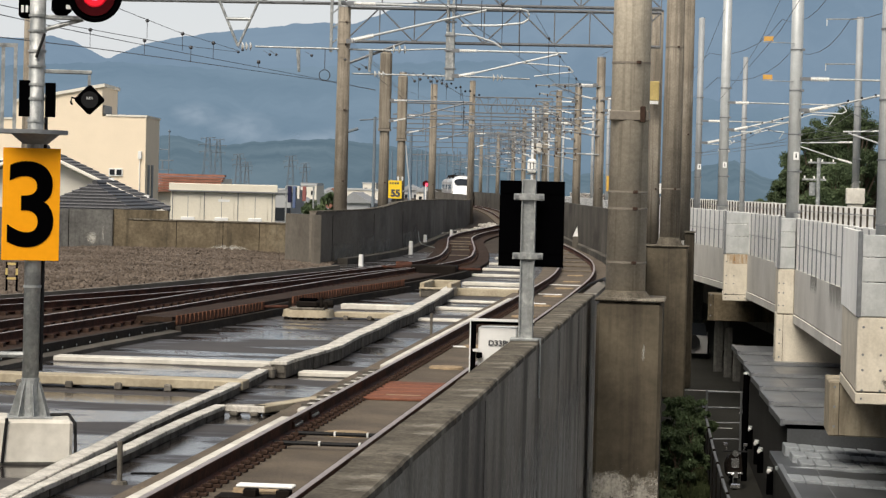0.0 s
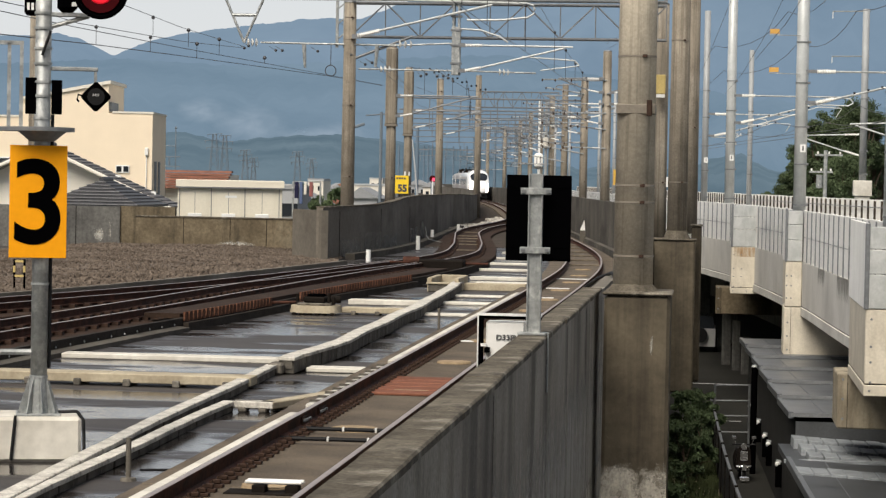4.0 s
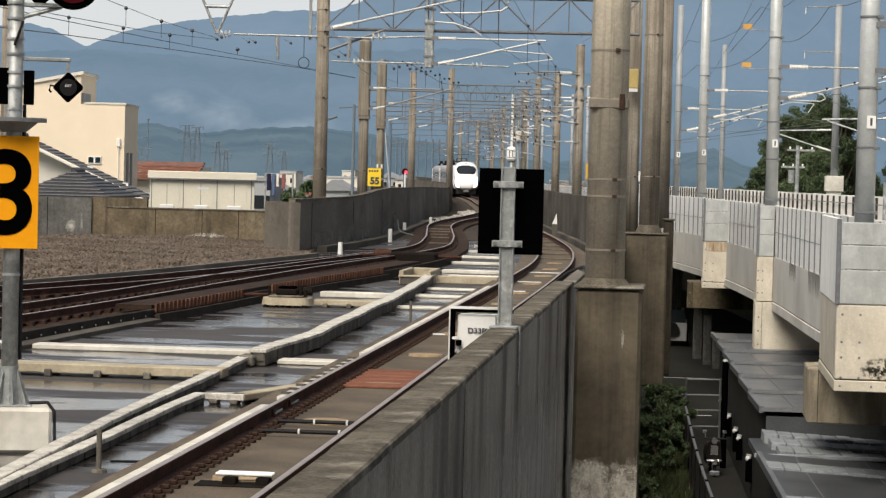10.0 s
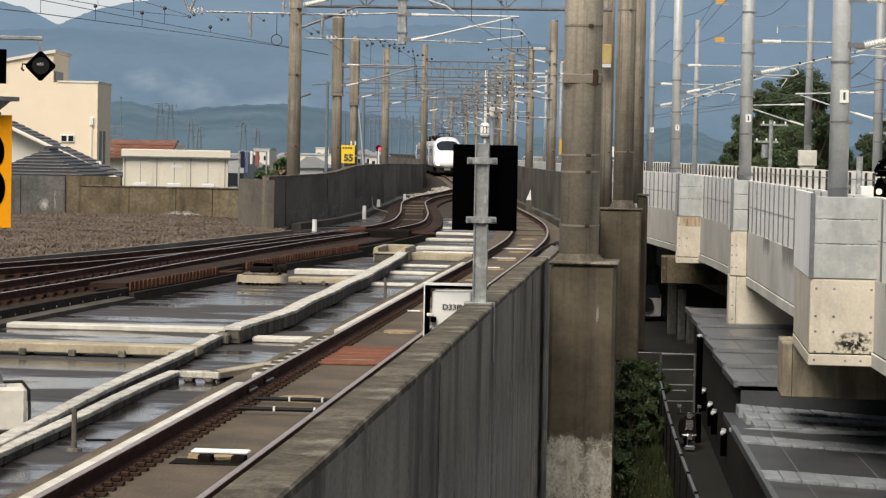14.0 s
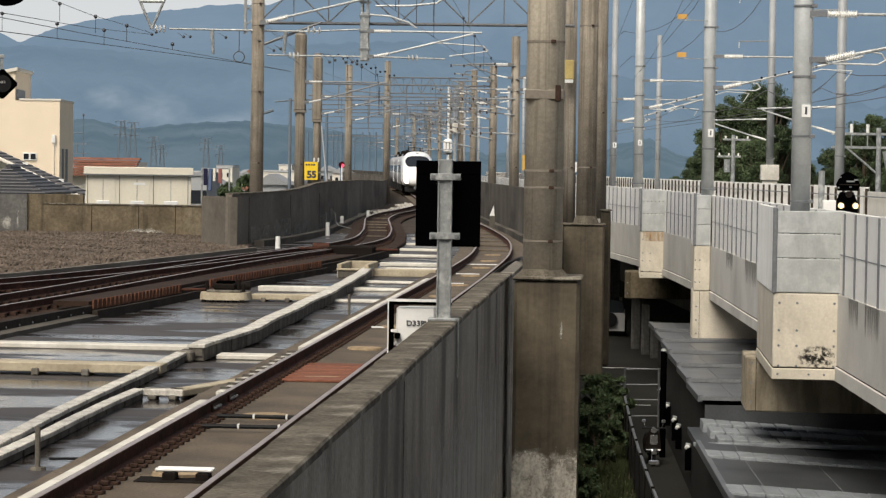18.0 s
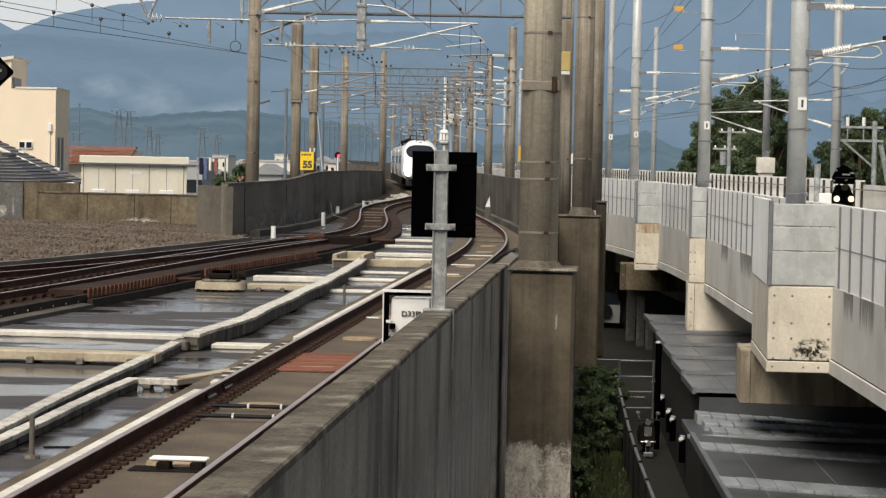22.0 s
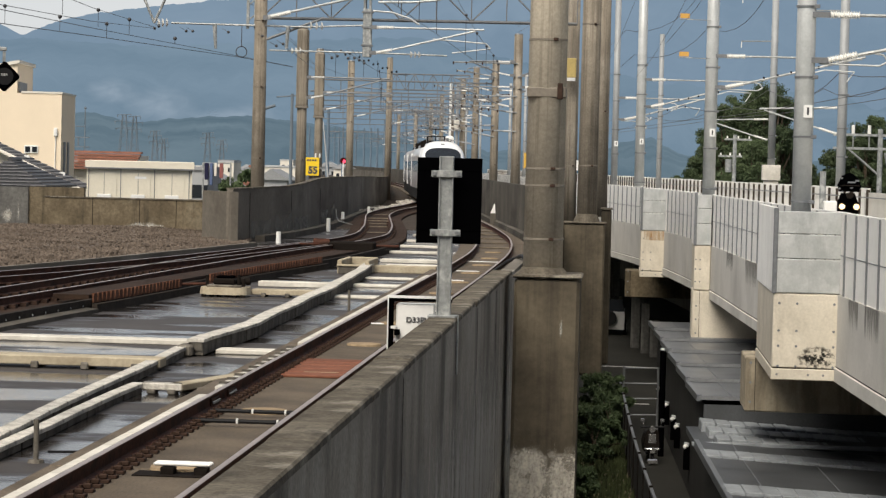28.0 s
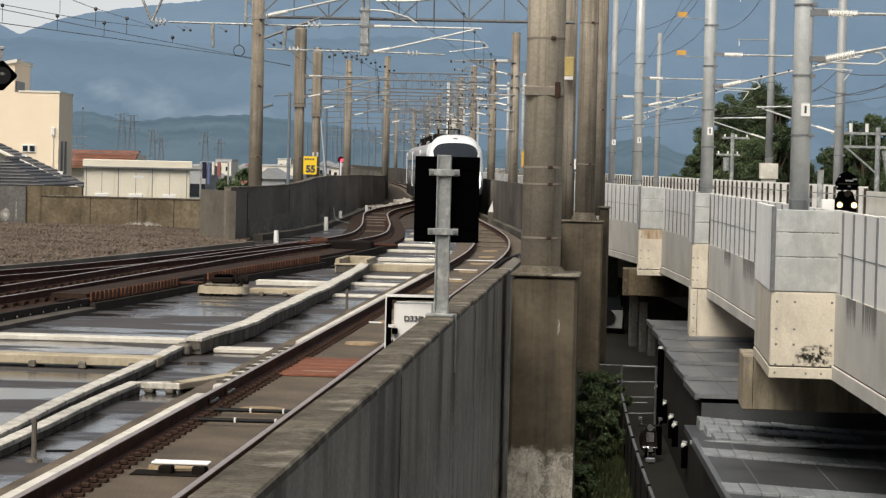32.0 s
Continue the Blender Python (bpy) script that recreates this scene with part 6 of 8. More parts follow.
def arm_set(x, y, reach, zt, drop, label):
    """A modern cantilever: two tubes with white insulators, a looped registration arm, and small clamps on a wire."""
    t = thing("catenary_bracket", x, y, zt, label, "bracket", "brackets of the new line")
    part("top_tube", tube(B(), (0.95, 0, 0.0), (reach, 0, -0.01), 0.03), "galvanised", t)
    part("slant_tube", tube(B(), (0.9, 0, -drop + 0.1), (reach * 1.02, 0, drop * 0.06), 0.034), "galvanised", t)
    part("insulator", ribbed(B(), (0.42, 0, 0), (0.98, 0, 0), 0.08, 12), "insulator", t, "ribbed white insulator")
    part("insulator", ribbed(B(), (0.4, 0, -drop), (0.95, 0, -drop + 0.12), 0.08, 12), "insulator", t, "ribbed white insulator")
    for z in (0, -drop):
        part("mount", box(B(), 0.1, 0.42, -0.05, 0.05, z - 0.05, z + 0.05), "dull_steel", t)
    loop = B()
    pts = [(0.25, -drop - 0.06), (1.35, -drop - 0.08), (1.5, -drop - 0.0), (1.42, -drop + 0.12), (1.2, -drop + 0.16)]
    for a, b in zip(pts, pts[1:]):
        tube(loop, (a[0], 0, a[1]), (b[0], 0, b[1]), 0.018)
    part("loop_arm", loop, "new_steel", t, "looped pale steel arm")
    arm = B()
    pts = [(reach * 0.62, -drop * 0.55), (reach * 0.75, -drop * 0.38), (reach * 0.95, -drop * 0.42), (reach * 0.9, -drop * 0.75)]
    for a, b in zip(pts, pts[1:]):
        tube(arm, (a[0], 0, a[1]), (b[0], 0, b[1]), 0.018)
    part("registration_arm", arm, "new_steel", t)
    for k in range(5):
        part("clamp", box(B(), 1.5 + 0.4 * k, 1.56 + 0.4 * k, -0.03, 0.03, -drop + 0.25 + 0.09 * k, -drop + 0.33 + 0.09 * k), "dark_iron", t)
    return t


arm_set(S3[0], S3[1] - 0.1, 4.6, 5.45, 0.84, "pale tubular cantilever with white insulators on a thick steel mast")
arm_set(S2[0], S2[1] - 0.1, 4.4, 5.94, 0.92, "pale tubular cantilever with white insulators on a steel mast")
arm_set(S1[0], S1[1] - 0.1, 4.7, 6.21, 1.1, "pale tubular cantilever with white insulators on a steel mast")
arm_set(S0[0], S0[1] - 0.1, 4.0, 5.75, 0.98, "pale tubular cantilever with white insulators on a distant steel mast")
for x, y in ((6.95, 118.0), (8.27, 95.0)):
    t = thing("catenary_bracket", x, y, 6.0, "pale tubular cantilever on a mast across the viaduct", "bracket", "brackets of the new line")
    part("top_tube", tube(B(), (-0.3, 0, -0.9), (-3.2, 0, -1.0), 0.03), "new_steel", t)
    part("slant_tube", tube(B(), (-0.3, 0, -1.9), (-3.0, 0, -1.05), 0.03), "new_steel", t)
    part("insulator", ribbed(B(), (-0.2, 0, -0.9), (-0.9, 0, -0.92), 0.06, 10), "insulator", t)
    part("insulator", ribbed(B(), (-0.2, 0, -1.9), (-0.9, 0, -1.7), 0.06, 10), "insulator", t)
    for z in (5.0, 2.85):
        part("side_arm", tube(B(), (0.2, 0, z), (-1.6, 0, z - 0.03), 0.03, n=6), "galvanised", t)
        part("drop", tube(B(), (-1.58, 0, z), (-1.58, 0, z - 0.35), 0.02, n=6), "insulator", t)
for off, z, r in ((3.6, 4.75, 0.011), (3.6, 5.5, 0.011), (1.4, 7.7, 0.01), (1.0, 8.8, 0.01), (5.6, 4.9, 0.011), (5.6, 5.6, 0.011)):
    pts = []
    for a, b in zip((20, 45, 72, 88, 110, 140, 170), (45, 72, 88, 110, 140, 170, 200)):
        for k in range(6):
            u = k / 6
            y = a + (b - a) * u
            x, yy = RV.side(y, off)
            pts.append((x, yy, z - (0.0 if r > 0.0105 and z < 5 else 0.5) * 4 * u * (1 - u)))
    wire_run("overhead_wire", pts, r, "thin overhead wire of the new line")
for y, px in ((45.3, 3.24), (72.6, 2.45), (88.6, 0.47)):
    wire_run("feeder_wire", [(px - 0.1, y, 9.2), (px - 0.9, y + 8, 7.6), (px - 1.6, y + 16, 6.6), (px - 2.2, y + 26, 6.2)], 0.007, "slack feeder wire dropping from a steel mast")
for z in (5.87, 7.0):
    t = thing("wire_flag", 1.75, 72.4, z, "small orange marker on a thin bracket of the mast", "marker", "orange markers")
    part("flag", box(B(), -0.28, 0.0, -0.01, 0.01, 0.03, 0.17), "orange_mark", t, "orange plate")
    part("rod", tube(B(), (-0.3, 0, 0), (0.62, 0, -0.02), 0.012, n=6), "galvanised", t)

# a black signal with two lit lamps on the new viaduct
sg = thing("shunting_signal", 5.58, 62.0, -0.27, "black shunting signal with two lit lamps on the new viaduct", "signal")
part("post", tube(B(), (0, 0.15, 0), (0, 0.15, 2.3), 0.06), "dull_steel", sg)
part("lower_case", prism(B(), [(-0.2, 1.72), (-0.27, 1.98), (-0.14, 2.33), (0.18, 2.33), (0.32, 1.98), (0.26, 1.72)], -0.08, 0.2), "black_paint", sg)
part("upper_case", prism(B(), [(-0.2, 2.36), (-0.24, 2.52), (-0.13, 2.76), (0.05, 2.84), (0.24, 2.74), (0.34, 2.52), (0.3, 2.36)], -0.06, 0.2), "black_paint", sg)
part("hood", tube(B(), (0.06, -0.16, 2.27), (0.06, -0.08, 2.27), 0.085, n=16), "dark_iron", sg)
part("visor", box(B(), -0.18, 0.3, -0.14, -0.06, 2.5, 2.53, 0.01), "dark_iron", sg)
for x in (-0.13, 0.23):
    part("lamp_ring", tube(B(), (x, -0.12, 1.985), (x, -0.08, 1.985), 0.10, n=18), "dark_iron", sg)
    part("lamp", tube(B(), (x, -0.135, 1.985), (x, -0.12, 1.985), 0.072, n=18), "amber_lamp", sg, "lit warm white lamp")
for x, z, w in ((-0.15, 2.68, 0.05), (-0.2, 2.42, 0.05), (0.1, 2.58, 0.2), (0.24, 2.62, 0.1), (0.1, 2.44, 0.07)):
    part("label", box(B(), x - w / 2, x + w / 2, -0.066, -0.058, z, z + 0.04), "dull_steel", sg)
cab = thing("wall_cabinet", 5.12, 61.5, -0.35, "small white lineside cabinet behind the noise wall", "cabinet")
part("case", box(B(), -0.15, 0.17, 0, 0.3, 0.0, 2.2, 0.02), "white_paint", cab)
gp = thing("stub_post", 5.6, 70.0, -0.35, "short grey steel post behind the noise wall", "post")
part("post", tube(B(), (0, 0, 0), (0, 0, 2.95), 0.09, n=14), "galvanised", gp)
fr = thing("steel_gantry", 10.27, 100.0, STREET, "grey pole with two cross beams and a slanting strut", "frame")
part("post", tube(B(), (0.05, 0, 0), (0, 0, 9.9), 0.13, 0.1, 12), "galvanised", fr)
part("leaning_post", tube(B(), (1.1, 0, 5.0), (0.25, 0, 8.95), 0.13, 0.1, 12), "galvanised", fr)
for z in (9.6, 9.05):
    part("beam", box(B(), -1.9, 0.35, -0.05, 0.05, z, z + 0.1), "galvanised", fr)
part("strut", tube(B(), (-1.25, 0, 9.05), (0, 0, 8.0), 0.045, n=8), "galvanised", fr)
for x in (-1.1, -0.45):
    part("insulator", tube(B(), (x, 0, 9.7), (x, 0, 10.05), 0.07, n=8), "insulator", fr)
    part("tie", tube(B(), (x, 0, 9.1), (x, 0, 9.6), 0.03, n=6), "galvanised", fr)
part("wire", tube(B(), (0.3, 0, 9.6), (3.5, 4, 8.2), 0.015, n=5), "wire", fr)

# ---- the lane below ----
lane = tagged(part("road", box(B(), -1.6, 14.0, 10, 180, STREET, STREET + 0.02), "street"), "dark asphalt lane and yard under the viaducts", "road", kind="structure")
for y in (83.0, 98.5):
    part("line", box(B(), -1.4, 1.0, y, y + 0.12, STREET + 0.02, STREET + 0.026), "white_paint", lane, "worn white parking line")


def lean_to(x0, y0, y1, z, panels, label, turn, fall=0.0):
    """A long low shed with a stepped sheet-metal roof."""
    t = thing("shed", x0, y0, STREET, label, "shed", "sheds in the lane", turn=turn)
    h = z - STREET
    part("wall", box(B(), 0.25, 7.0, 0.1, y1 - y0 - 0.1, 0, h - 0.25), "dark_wall", t)
    step = (y1 - y0) / panels
    for k in range(panels):
        r = part("roof_panel", box(B(), 0.0, 7.4, 0.0, step + 0.1, -0.06, 0.0, 0.01), "metal_roof" if fall else "pale_roof", t)
        # pale strip paints the sunlit fascia along the roof's edge
        part("side_trim", box(B(), -0.06, 0.05, 0.0, step + 0.05, -0.12, 0.03, 0.01), "pale_roof", r, "edge strip, its sunlight painted pale")
        r.matrix_basis = pose(0, k * step, h + 0.13, 0 if fall else -math.degrees(math.atan(0.09 / step)), fall)
        for j in range(5):
            part("seam", box(B(), 1.4 * j + 0.7, 1.4 * j + 0.72, 0.02, step, 0.0, 0.012), "dull_steel", r)
        if fall:
            continue
        part("step_face", box(B(), 0.0, 7.4, -0.03, 0.0, -0.08, 0.01), "dull_steel", r)
    return t, h, step


sh, h, step = lean_to(1.72, 53.0, 80.0, -2.5, 6, "long dark shed with a stepped grey metal roof", 1.7)
part("fascia", box(B(), 0.1, 7.4, 0.0, 0.06, h - 0.55, h - 0.05), "metal_roof", sh)
part("front_panel", box(B(), 0.55, 3.1, 0.02, 0.08, h - 1.5, h - 0.6), "grey_roof", sh, "pale grey sheet wall")
for x in (3.5, 3.85, 4.2):
    part("window_bar", box(B(), x, x + 0.08, 0.0, 0.06, h - 1.4, h - 0.75), "grey_roof", sh)
part("front_panel", box(B(), 4.35, 5.3, 0.0, 0.06, h - 1.3, h - 0.9), "grey_roof", sh)
sh2, h2, step2 = lean_to(2.05, 36.0, 49.4, -2.95 - 0.13, 3, "low grey shed with bright rows of ridge tiles on its roof", 2.05, 3.0)
part("upper_roof", box(B(), 0.02, 7.4, 13.35, 17.2, h2 - 0.12, h2 + 0.02), "metal_roof", sh2)
part("roof_step", box(B(), -0.1, 7.3, 13.25, 13.37, h2 + 0.04, h2 + 0.12, 0.01), "roof_edge", sh2, "pale metal edge of the roof step")
tile_rows = part("ridge_strips", B(), "roof_edge", sh2)
tile_rows.matrix_basis = pose(0, 0, h2 + 0.135, 0, 3.0)
for y0, x0, n, deep in ((46.6, 0.0, 21, 1.0), (41.3, 0.0, 20, 1.1), (37.2, 0.0, 18, 0.9)):
    for k in range(n):
        part("ridge_tile", box(B(), x0 + 0.31 * k, x0 + 0.30 + 0.31 * k, y0 - 36.0, y0 - 36.0 + deep, -0.02, 0.04 + random.uniform(0, 0.015), 0.01), "roof_edge", tile_rows)
for r in range(3):
    for k in range(20):
        part("ridge_tile", box(B(), 0.44 + 0.32 * k - 0.08 * r, 0.74 + 0.32 * k - 0.08 * r, 13.8 + 1.15 * r, 14.75 + 1.15 * r, -0.12 + 0.01 * r, 0.02 + 0.04 * r + random.uniform(0, 0.02), 0.012), "roof_edge", tile_rows)


def scooter(x, y, turn, label, body, shield):
    """A small scooter that faces the camera: wheels, body, leg shield, bars with mirrors, seat."""
    t = thing("scooter", x, y, STREET, label, "scooter", "scooters parked in the lane", turn=turn)
    for yy in (-0.55, 0.55):
        wh = part("wheel", tube(B(), (-0.045, yy, 0.24), (0.045, yy, 0.24), 0.24, n=18), "cable_black", t)
        part("hub", tube(B(), (-0.052, yy, 0.24), (0.052, yy, 0.24), 0.11, n=12), "galvanised", wh)
    part("body", prism(B(), [(-0.17, 0.3), (-0.2, 0.55), (-0.15, 0.74), (0.15, 0.74), (0.2, 0.55), (0.17, 0.3)], -0.05, 0.75), body, t)
    part("bumper", box(B(), -0.15, 0.15, -0.88, -0.8, 0.06, 0.2, 0.03), shield, t)
    part("floor_board", box(B(), -0.16, 0.16, -0.42, 0.0, 0.28, 0.34, 0.02), "cable_black", t)
    part("front_shield", prism(B(), [(-0.10, 0.34), (-0.2, 0.52), (-0.17, 0.9), (-0.08, 1.0), (0.08, 1.0), (0.17, 0.9), (0.2, 0.52), (0.10, 0.34)], -0.56, -0.46), body, t, "glossy dark leg shield")
    part("crash_bar", tube(B(), (-0.2, -0.6, 0.45), (0.2, -0.6, 0.45), 0.03, n=8), shield, t, "bright crash bar")
    part("grille", box(B(), -0.1, 0.1, -0.585, -0.56, 0.6, 0.86, 0.02), shield, t, "bright chrome grille")
    part("mudguard", prism(B(), [(-0.07, 0.36), (-0.05, 0.5), (0.05, 0.5), (0.07, 0.36)], -0.85, -0.5), shield, t)
    part("handlebar", tube(B(), (-0.33, -0.45, 1.03), (0.33, -0.45, 1.03), 0.024), "cable_black", t)
    part("headlamp", tube(B(), (0, -0.6, 0.98), (0, -0.5, 0.98), 0.085, n=16), "chrome", t, "round headlamp")
    for s_ in (-1, 1):
        part("mirror_stem", tube(B(), (s_ * 0.22, -0.45, 1.03), (s_ * 0.27, -0.45, 1.2), 0.01, n=6), "chrome", t)
        part("mirror", box(B(), s_ * 0.27 - 0.06, s_ * 0.27 + 0.06, -0.47, -0.44, 1.17, 1.26, 0.012), "chrome", t, "bright mirror")
    part("seat", box(B(), -0.14, 0.14, -0.05, 0.72, 0.74, 0.84, 0.04), "cable_black", t)
    return t


scooter(0.86, 66.6, 4, "small dark scooter with bright chrome parked by the fence", "dark_iron", "chrome")
# white balls stand in for bright glints along the shed wall
for y in (75.9, 70.7, 66.8, 64.8, 60.2):
    l = thing("wall_lamp", 3.535 - 0.0297 * y, y, -4.36, "white ball over a dark plate, standing in for a bright glint", "lamp", "wall lamps")
    part("globe", bmesh_sphere(0.07), "white_paint", l).matrix_basis = pose(-0.1, -0.05, 0.06)
    part("hood", tube(B(), (-0.02, 0, 0.1), (-0.14, 0, 0.12), 0.06, n=10), "galvanised", l)
    part("back_plate", prism(B(), [(-0.15, -0.5), (-0.15, -0.05), (-0.08, 0.06), (0.0, 0.06), (0.0, -0.5)], -0.16, 0.16), "black_paint", l, "dark rounded box")
fence = thing("fence", 0.0, 0, STREET, "dark green wire fence along the lane", "fence")
FEN = Way((1.25, 36), (0.84, 47.5), (0.62, 53), (0.39, 60), (0.08, 72.8), (-0.1, 80))
part("rail", sweep(B(), FEN, [(-0.03, 1.3), (-0.03, 1.36), (0.03, 1.36), (0.03, 1.3)], 30, 78, 2.0), "dull_steel", fence)
part("mesh", sweep(B(), FEN, [(-0.012, 0.05), (-0.012, 1.3), (0.012, 1.3), (0.012, 0.05)], 30, 78, 2.0), "dark_wall", fence)
for k in range(17):
    y = 30 + 3 * k
    part("post", box(B(), FEN.at(y) - 0.04, FEN.at(y) + 0.04, y - 0.04, y + 0.04, 0, 1.4), "dark_iron", fence)
gt = thing("gate", 0.1, 75.0, STREET, "grey tube gate across the lane", "gate")
for z in (0.45, 0.95, 1.42, 1.9):
    part("bar", tube(B(), (0, 0, z), (1.05, 0, z + 0.02), 0.025, n=8), "dull_steel", gt)
for x in (0.0, 1.05):
    part("post", tube(B(), (x, 0, 0), (x, 0, 1.95), 0.035, n=8), "dull_steel", gt)
lp = thing("lane_post", 1.17, 68.0, STREET, "thin black post beside the shed", "post")
part("post", tube(B(), (0, 0, 0), (0, 0, 3.0), 0.085, n=12), "black_paint", lp)
part("cap", tube(B(), (0, 0, 3.0), (0, 0, 3.06), 0.1, 0.07, 12), "galvanised", lp)
car = thing("parked_car", -0.68, 117.0, STREET, "pale boxy car parked in shade under the viaduct", "car")
part("body", prism(B(), [(-0.78, 0.3), (-0.8, 1.15), (0.8, 1.15), (0.78, 0.3)], 0, 3.6), "car_white", car)
part("spare_wheel", tube(B(), (0.05, -0.16, 0.85), (0.05, 0.0, 0.85), 0.36, n=20), "cable_black", car, "black spare wheel on the back")
part("cabin", prism(B(), [(-0.76, 1.15), (-0.66, 1.75), (0.66, 1.75), (0.76, 1.15)], 0.3, 3.2), "glass_dark", car)
for y in (0.7, 2.9):
    for s in (-1, 1):
        wh = part("wheel", tube(B(), (s * 0.74, y, 0.33), (s * 0.88, y, 0.33), 0.33, n=18), "cable_black", car)
        part("rim", tube(B(), (s * 0.885, y, 0.33), (s * 0.9, y, 0.33), 0.19, n=14), "galvanised", wh)


# ---- plants ----
def leaf_cloud(rng, centres, count, size):
    verts, faces = [], []
    for cx, cy, cz, rad in centres:
        for k in range(count):
            d = Vector(rng.normal(size=3)).normalized() * rad * (0.25 + 0.9 * rng.random())
            d.z *= 0.7
            c = Vector((cx, cy, cz)) + d
            q = Euler(rng.uniform(0, 6.28, 3))
            s = size * rng.uniform(0.6, 1.4)
            b = len(verts)
            for p in ((-s, 0, 0), (0, -s * 0.55, s * 0.1), (s, 0, 0), (0, s * 0.55, s * 0.1)):
                v = Vector(p)
                v.rotate(q)
                verts.append(tuple(c + v))
            faces.append((b, b + 1, b + 2, b + 3))
    me = bpy.data.meshes.new("crown")
    me.from_pydata(verts, [], faces)
    me.materials.append(MATS["leaf"])
    return me


def tree(x, y, z, height, spread, label, seed, clumps=34, count=70, leaf=0.22):
    rng = np.random.default_rng(seed)
    t = thing("tree", x, y, z, label, "tree", "trees")
    bm = B()
    tube(bm, (0, 0, 0), (0.15, 0, height * 0.5), 0.03 * height, 0.016 * height, 10)
    centres = []
    for k in range(clumps):
        a, u = rng.uniform(0, 6.28), rng.random()
        zz = height * (0.3 + 0.66 * u)
        rr = spread * (1.05 - 0.75 * max(0, u - 0.25)) * math.sqrt(rng.random())
        c = (math.cos(a) * rr, math.sin(a) * rr, zz)
        centres.append((*c, spread * rng.uniform(0.14, 0.34)))
        if k % 3 == 0:
            tube(bm, (0.1, 0, height * (0.25 + 0.3 * u)), c, 0.008 * height, 0.003 * height, 6)
    part("trunk", bm, "bark", t)
    crown = new("crown", leaf_cloud(rng, centres, count, leaf))
    crown.parent = t
    return t


for k, (x, y, h, s) in enumerate(((3.3, 151, 7.9, 0.9), (4.3, 149, 9.0, 1.3), (5.3, 151, 10.8, 1.6), (6.3, 149, 12.4, 1.8), (7.3, 151, 13.5, 1.9), (8.5, 149, 13.7, 2.0), (9.5, 151, 12.9, 1.6), (7.4, 147, 10.2, 2.2),
                                  (11.2, 153, 8.8, 1.2), (12.8, 150, 9.8, 1.5), (14.2, 148, 11.4, 1.7), (15.4, 150, 11.9, 1.7), (17.6, 150, 11.4, 2.4), (16.4, 148, 9.8, 1.6))):
    tree(x, y, STREET, h, s, "tall broad-leaved tree with a dense dark green crown", 40 + k, 150, 300, 0.065)
for k, (x, y, h, s) in enumerate(((-29.8, 180, 6.9, 1.0), (-28.6, 181, 6.4, 0.9), (-17.55, 106, 7.3, 0.85), (-16.7, 107, 7.0, 0.8))):
    tree(x, y, STREET, h, s, "round green garden shrub behind the wall", 70 + k, 30, 300, 0.07)
for k, (x, y, h, s) in enumerate(((-0.75, 62, 2.0, 0.55), (-0.35, 66, 1.95, 0.6), (-0.6, 71, 2.1, 0.7), (-0.15, 73, 1.9, 0.5), (-0.9, 56, 1.2, 0.5))):
    tree(x, y, STREET, h, s, "leafy dark bush between the pier and the lane", 80 + k, 34, 260, 0.045)
bm = B()
for k in range(7000):
    y = random.uniform(34, 82)
    x = random.uniform(-1.6, FEN.at(y) - 0.05)
    hgt = random.uniform(0.1, 0.35)
    a = random.uniform(0, 6.28)
    v = [bm.verts.new((x + math.cos(a) * 0.05, y + math.sin(a) * 0.05, STREET)), bm.verts.new((x - math.cos(a) * 0.05, y - math.sin(a) * 0.05, STREET)), bm.verts.new((x + random.uniform(-0.1, 0.1), y, STREET + hgt))]
    bm.faces.new(v)
verge = sweep(B(), FEN, [(-2.4, STREET), (-2.4, STREET + 0.03), (-0.04, STREET + 0.03), (-0.04, STREET)], 34, 82, 4.0)
tagged(part("ground_verge", verge, "verge_soil"), "olive grassy verge beside the fence", "verge", kind="structure")
tagged(part("grass", bm, "grass"), "rough grass beside the lane", "grass", kind="stuff")


# ---- writing ----
def lettering(name, words, size, material, parent, m, bold=0.0, depth=0.002):
    """Words in the built-in font, as a mesh that faces -y."""
    cu = bpy.data.curves.new(name, "FONT")
    cu.body, cu.size, cu.extrude, cu.offset = words, size, depth, bold
    cu.align_x, cu.align_y = "CENTER", "CENTER"
    ob = bpy.data.objects.new(name, cu)
    scene.collection.objects.link(ob)
    bpy.context.view_layer.update()
    me = bpy.data.meshes.new_from_object(ob.evaluated_get(bpy.context.evaluated_depsgraph_get()))
    bpy.data.objects.remove(ob)
    me.materials.clear()
    me.materials.append(MATS[material])
    out = new(name, me)
    out.parent = parent
    out.matrix_basis = m
    return out


# ---- the signal post on the left ----
PX, PY = -6.65, 23.5
post = thing("signal_post", PX, PY, DECK, "galvanised signal post with a yellow stop sign on a concrete block", "signal post", turn=16)
Z = -DECK
part("concrete_block", box(B(), -0.62, 0.42, -0.32, 0.45, 0, 0.44, 0.03), "pale_concrete", post)
cone = B()
tube(cone, (0, 0, 0.46), (0, 0, 0.82), 0.12, 0.085, 16)
flange = part("flange", cone, "galvanised", post, "ribbed steel foot")
for k in range(8):
    rib = part("rib", prism(B(), [(0.08, 0.45), (0.21, 0.45), (0.10, 0.80)], -0.004, 0.004), "galvanised", flange)
    rib.matrix_basis = pose(0, 0, 0, 0, 0, 45 * k + 11)
part("base_plate", box(B(), -0.22, 0.22, -0.22, 0.22, 0.44, 0.46, 0.005), "galvanised", post)
part("shaft", tube(B(), (0, 0, 0.46), (0, 0, Z + 4.9), 0.082, 0.078, 28), "galvanised", post, smooth=True)
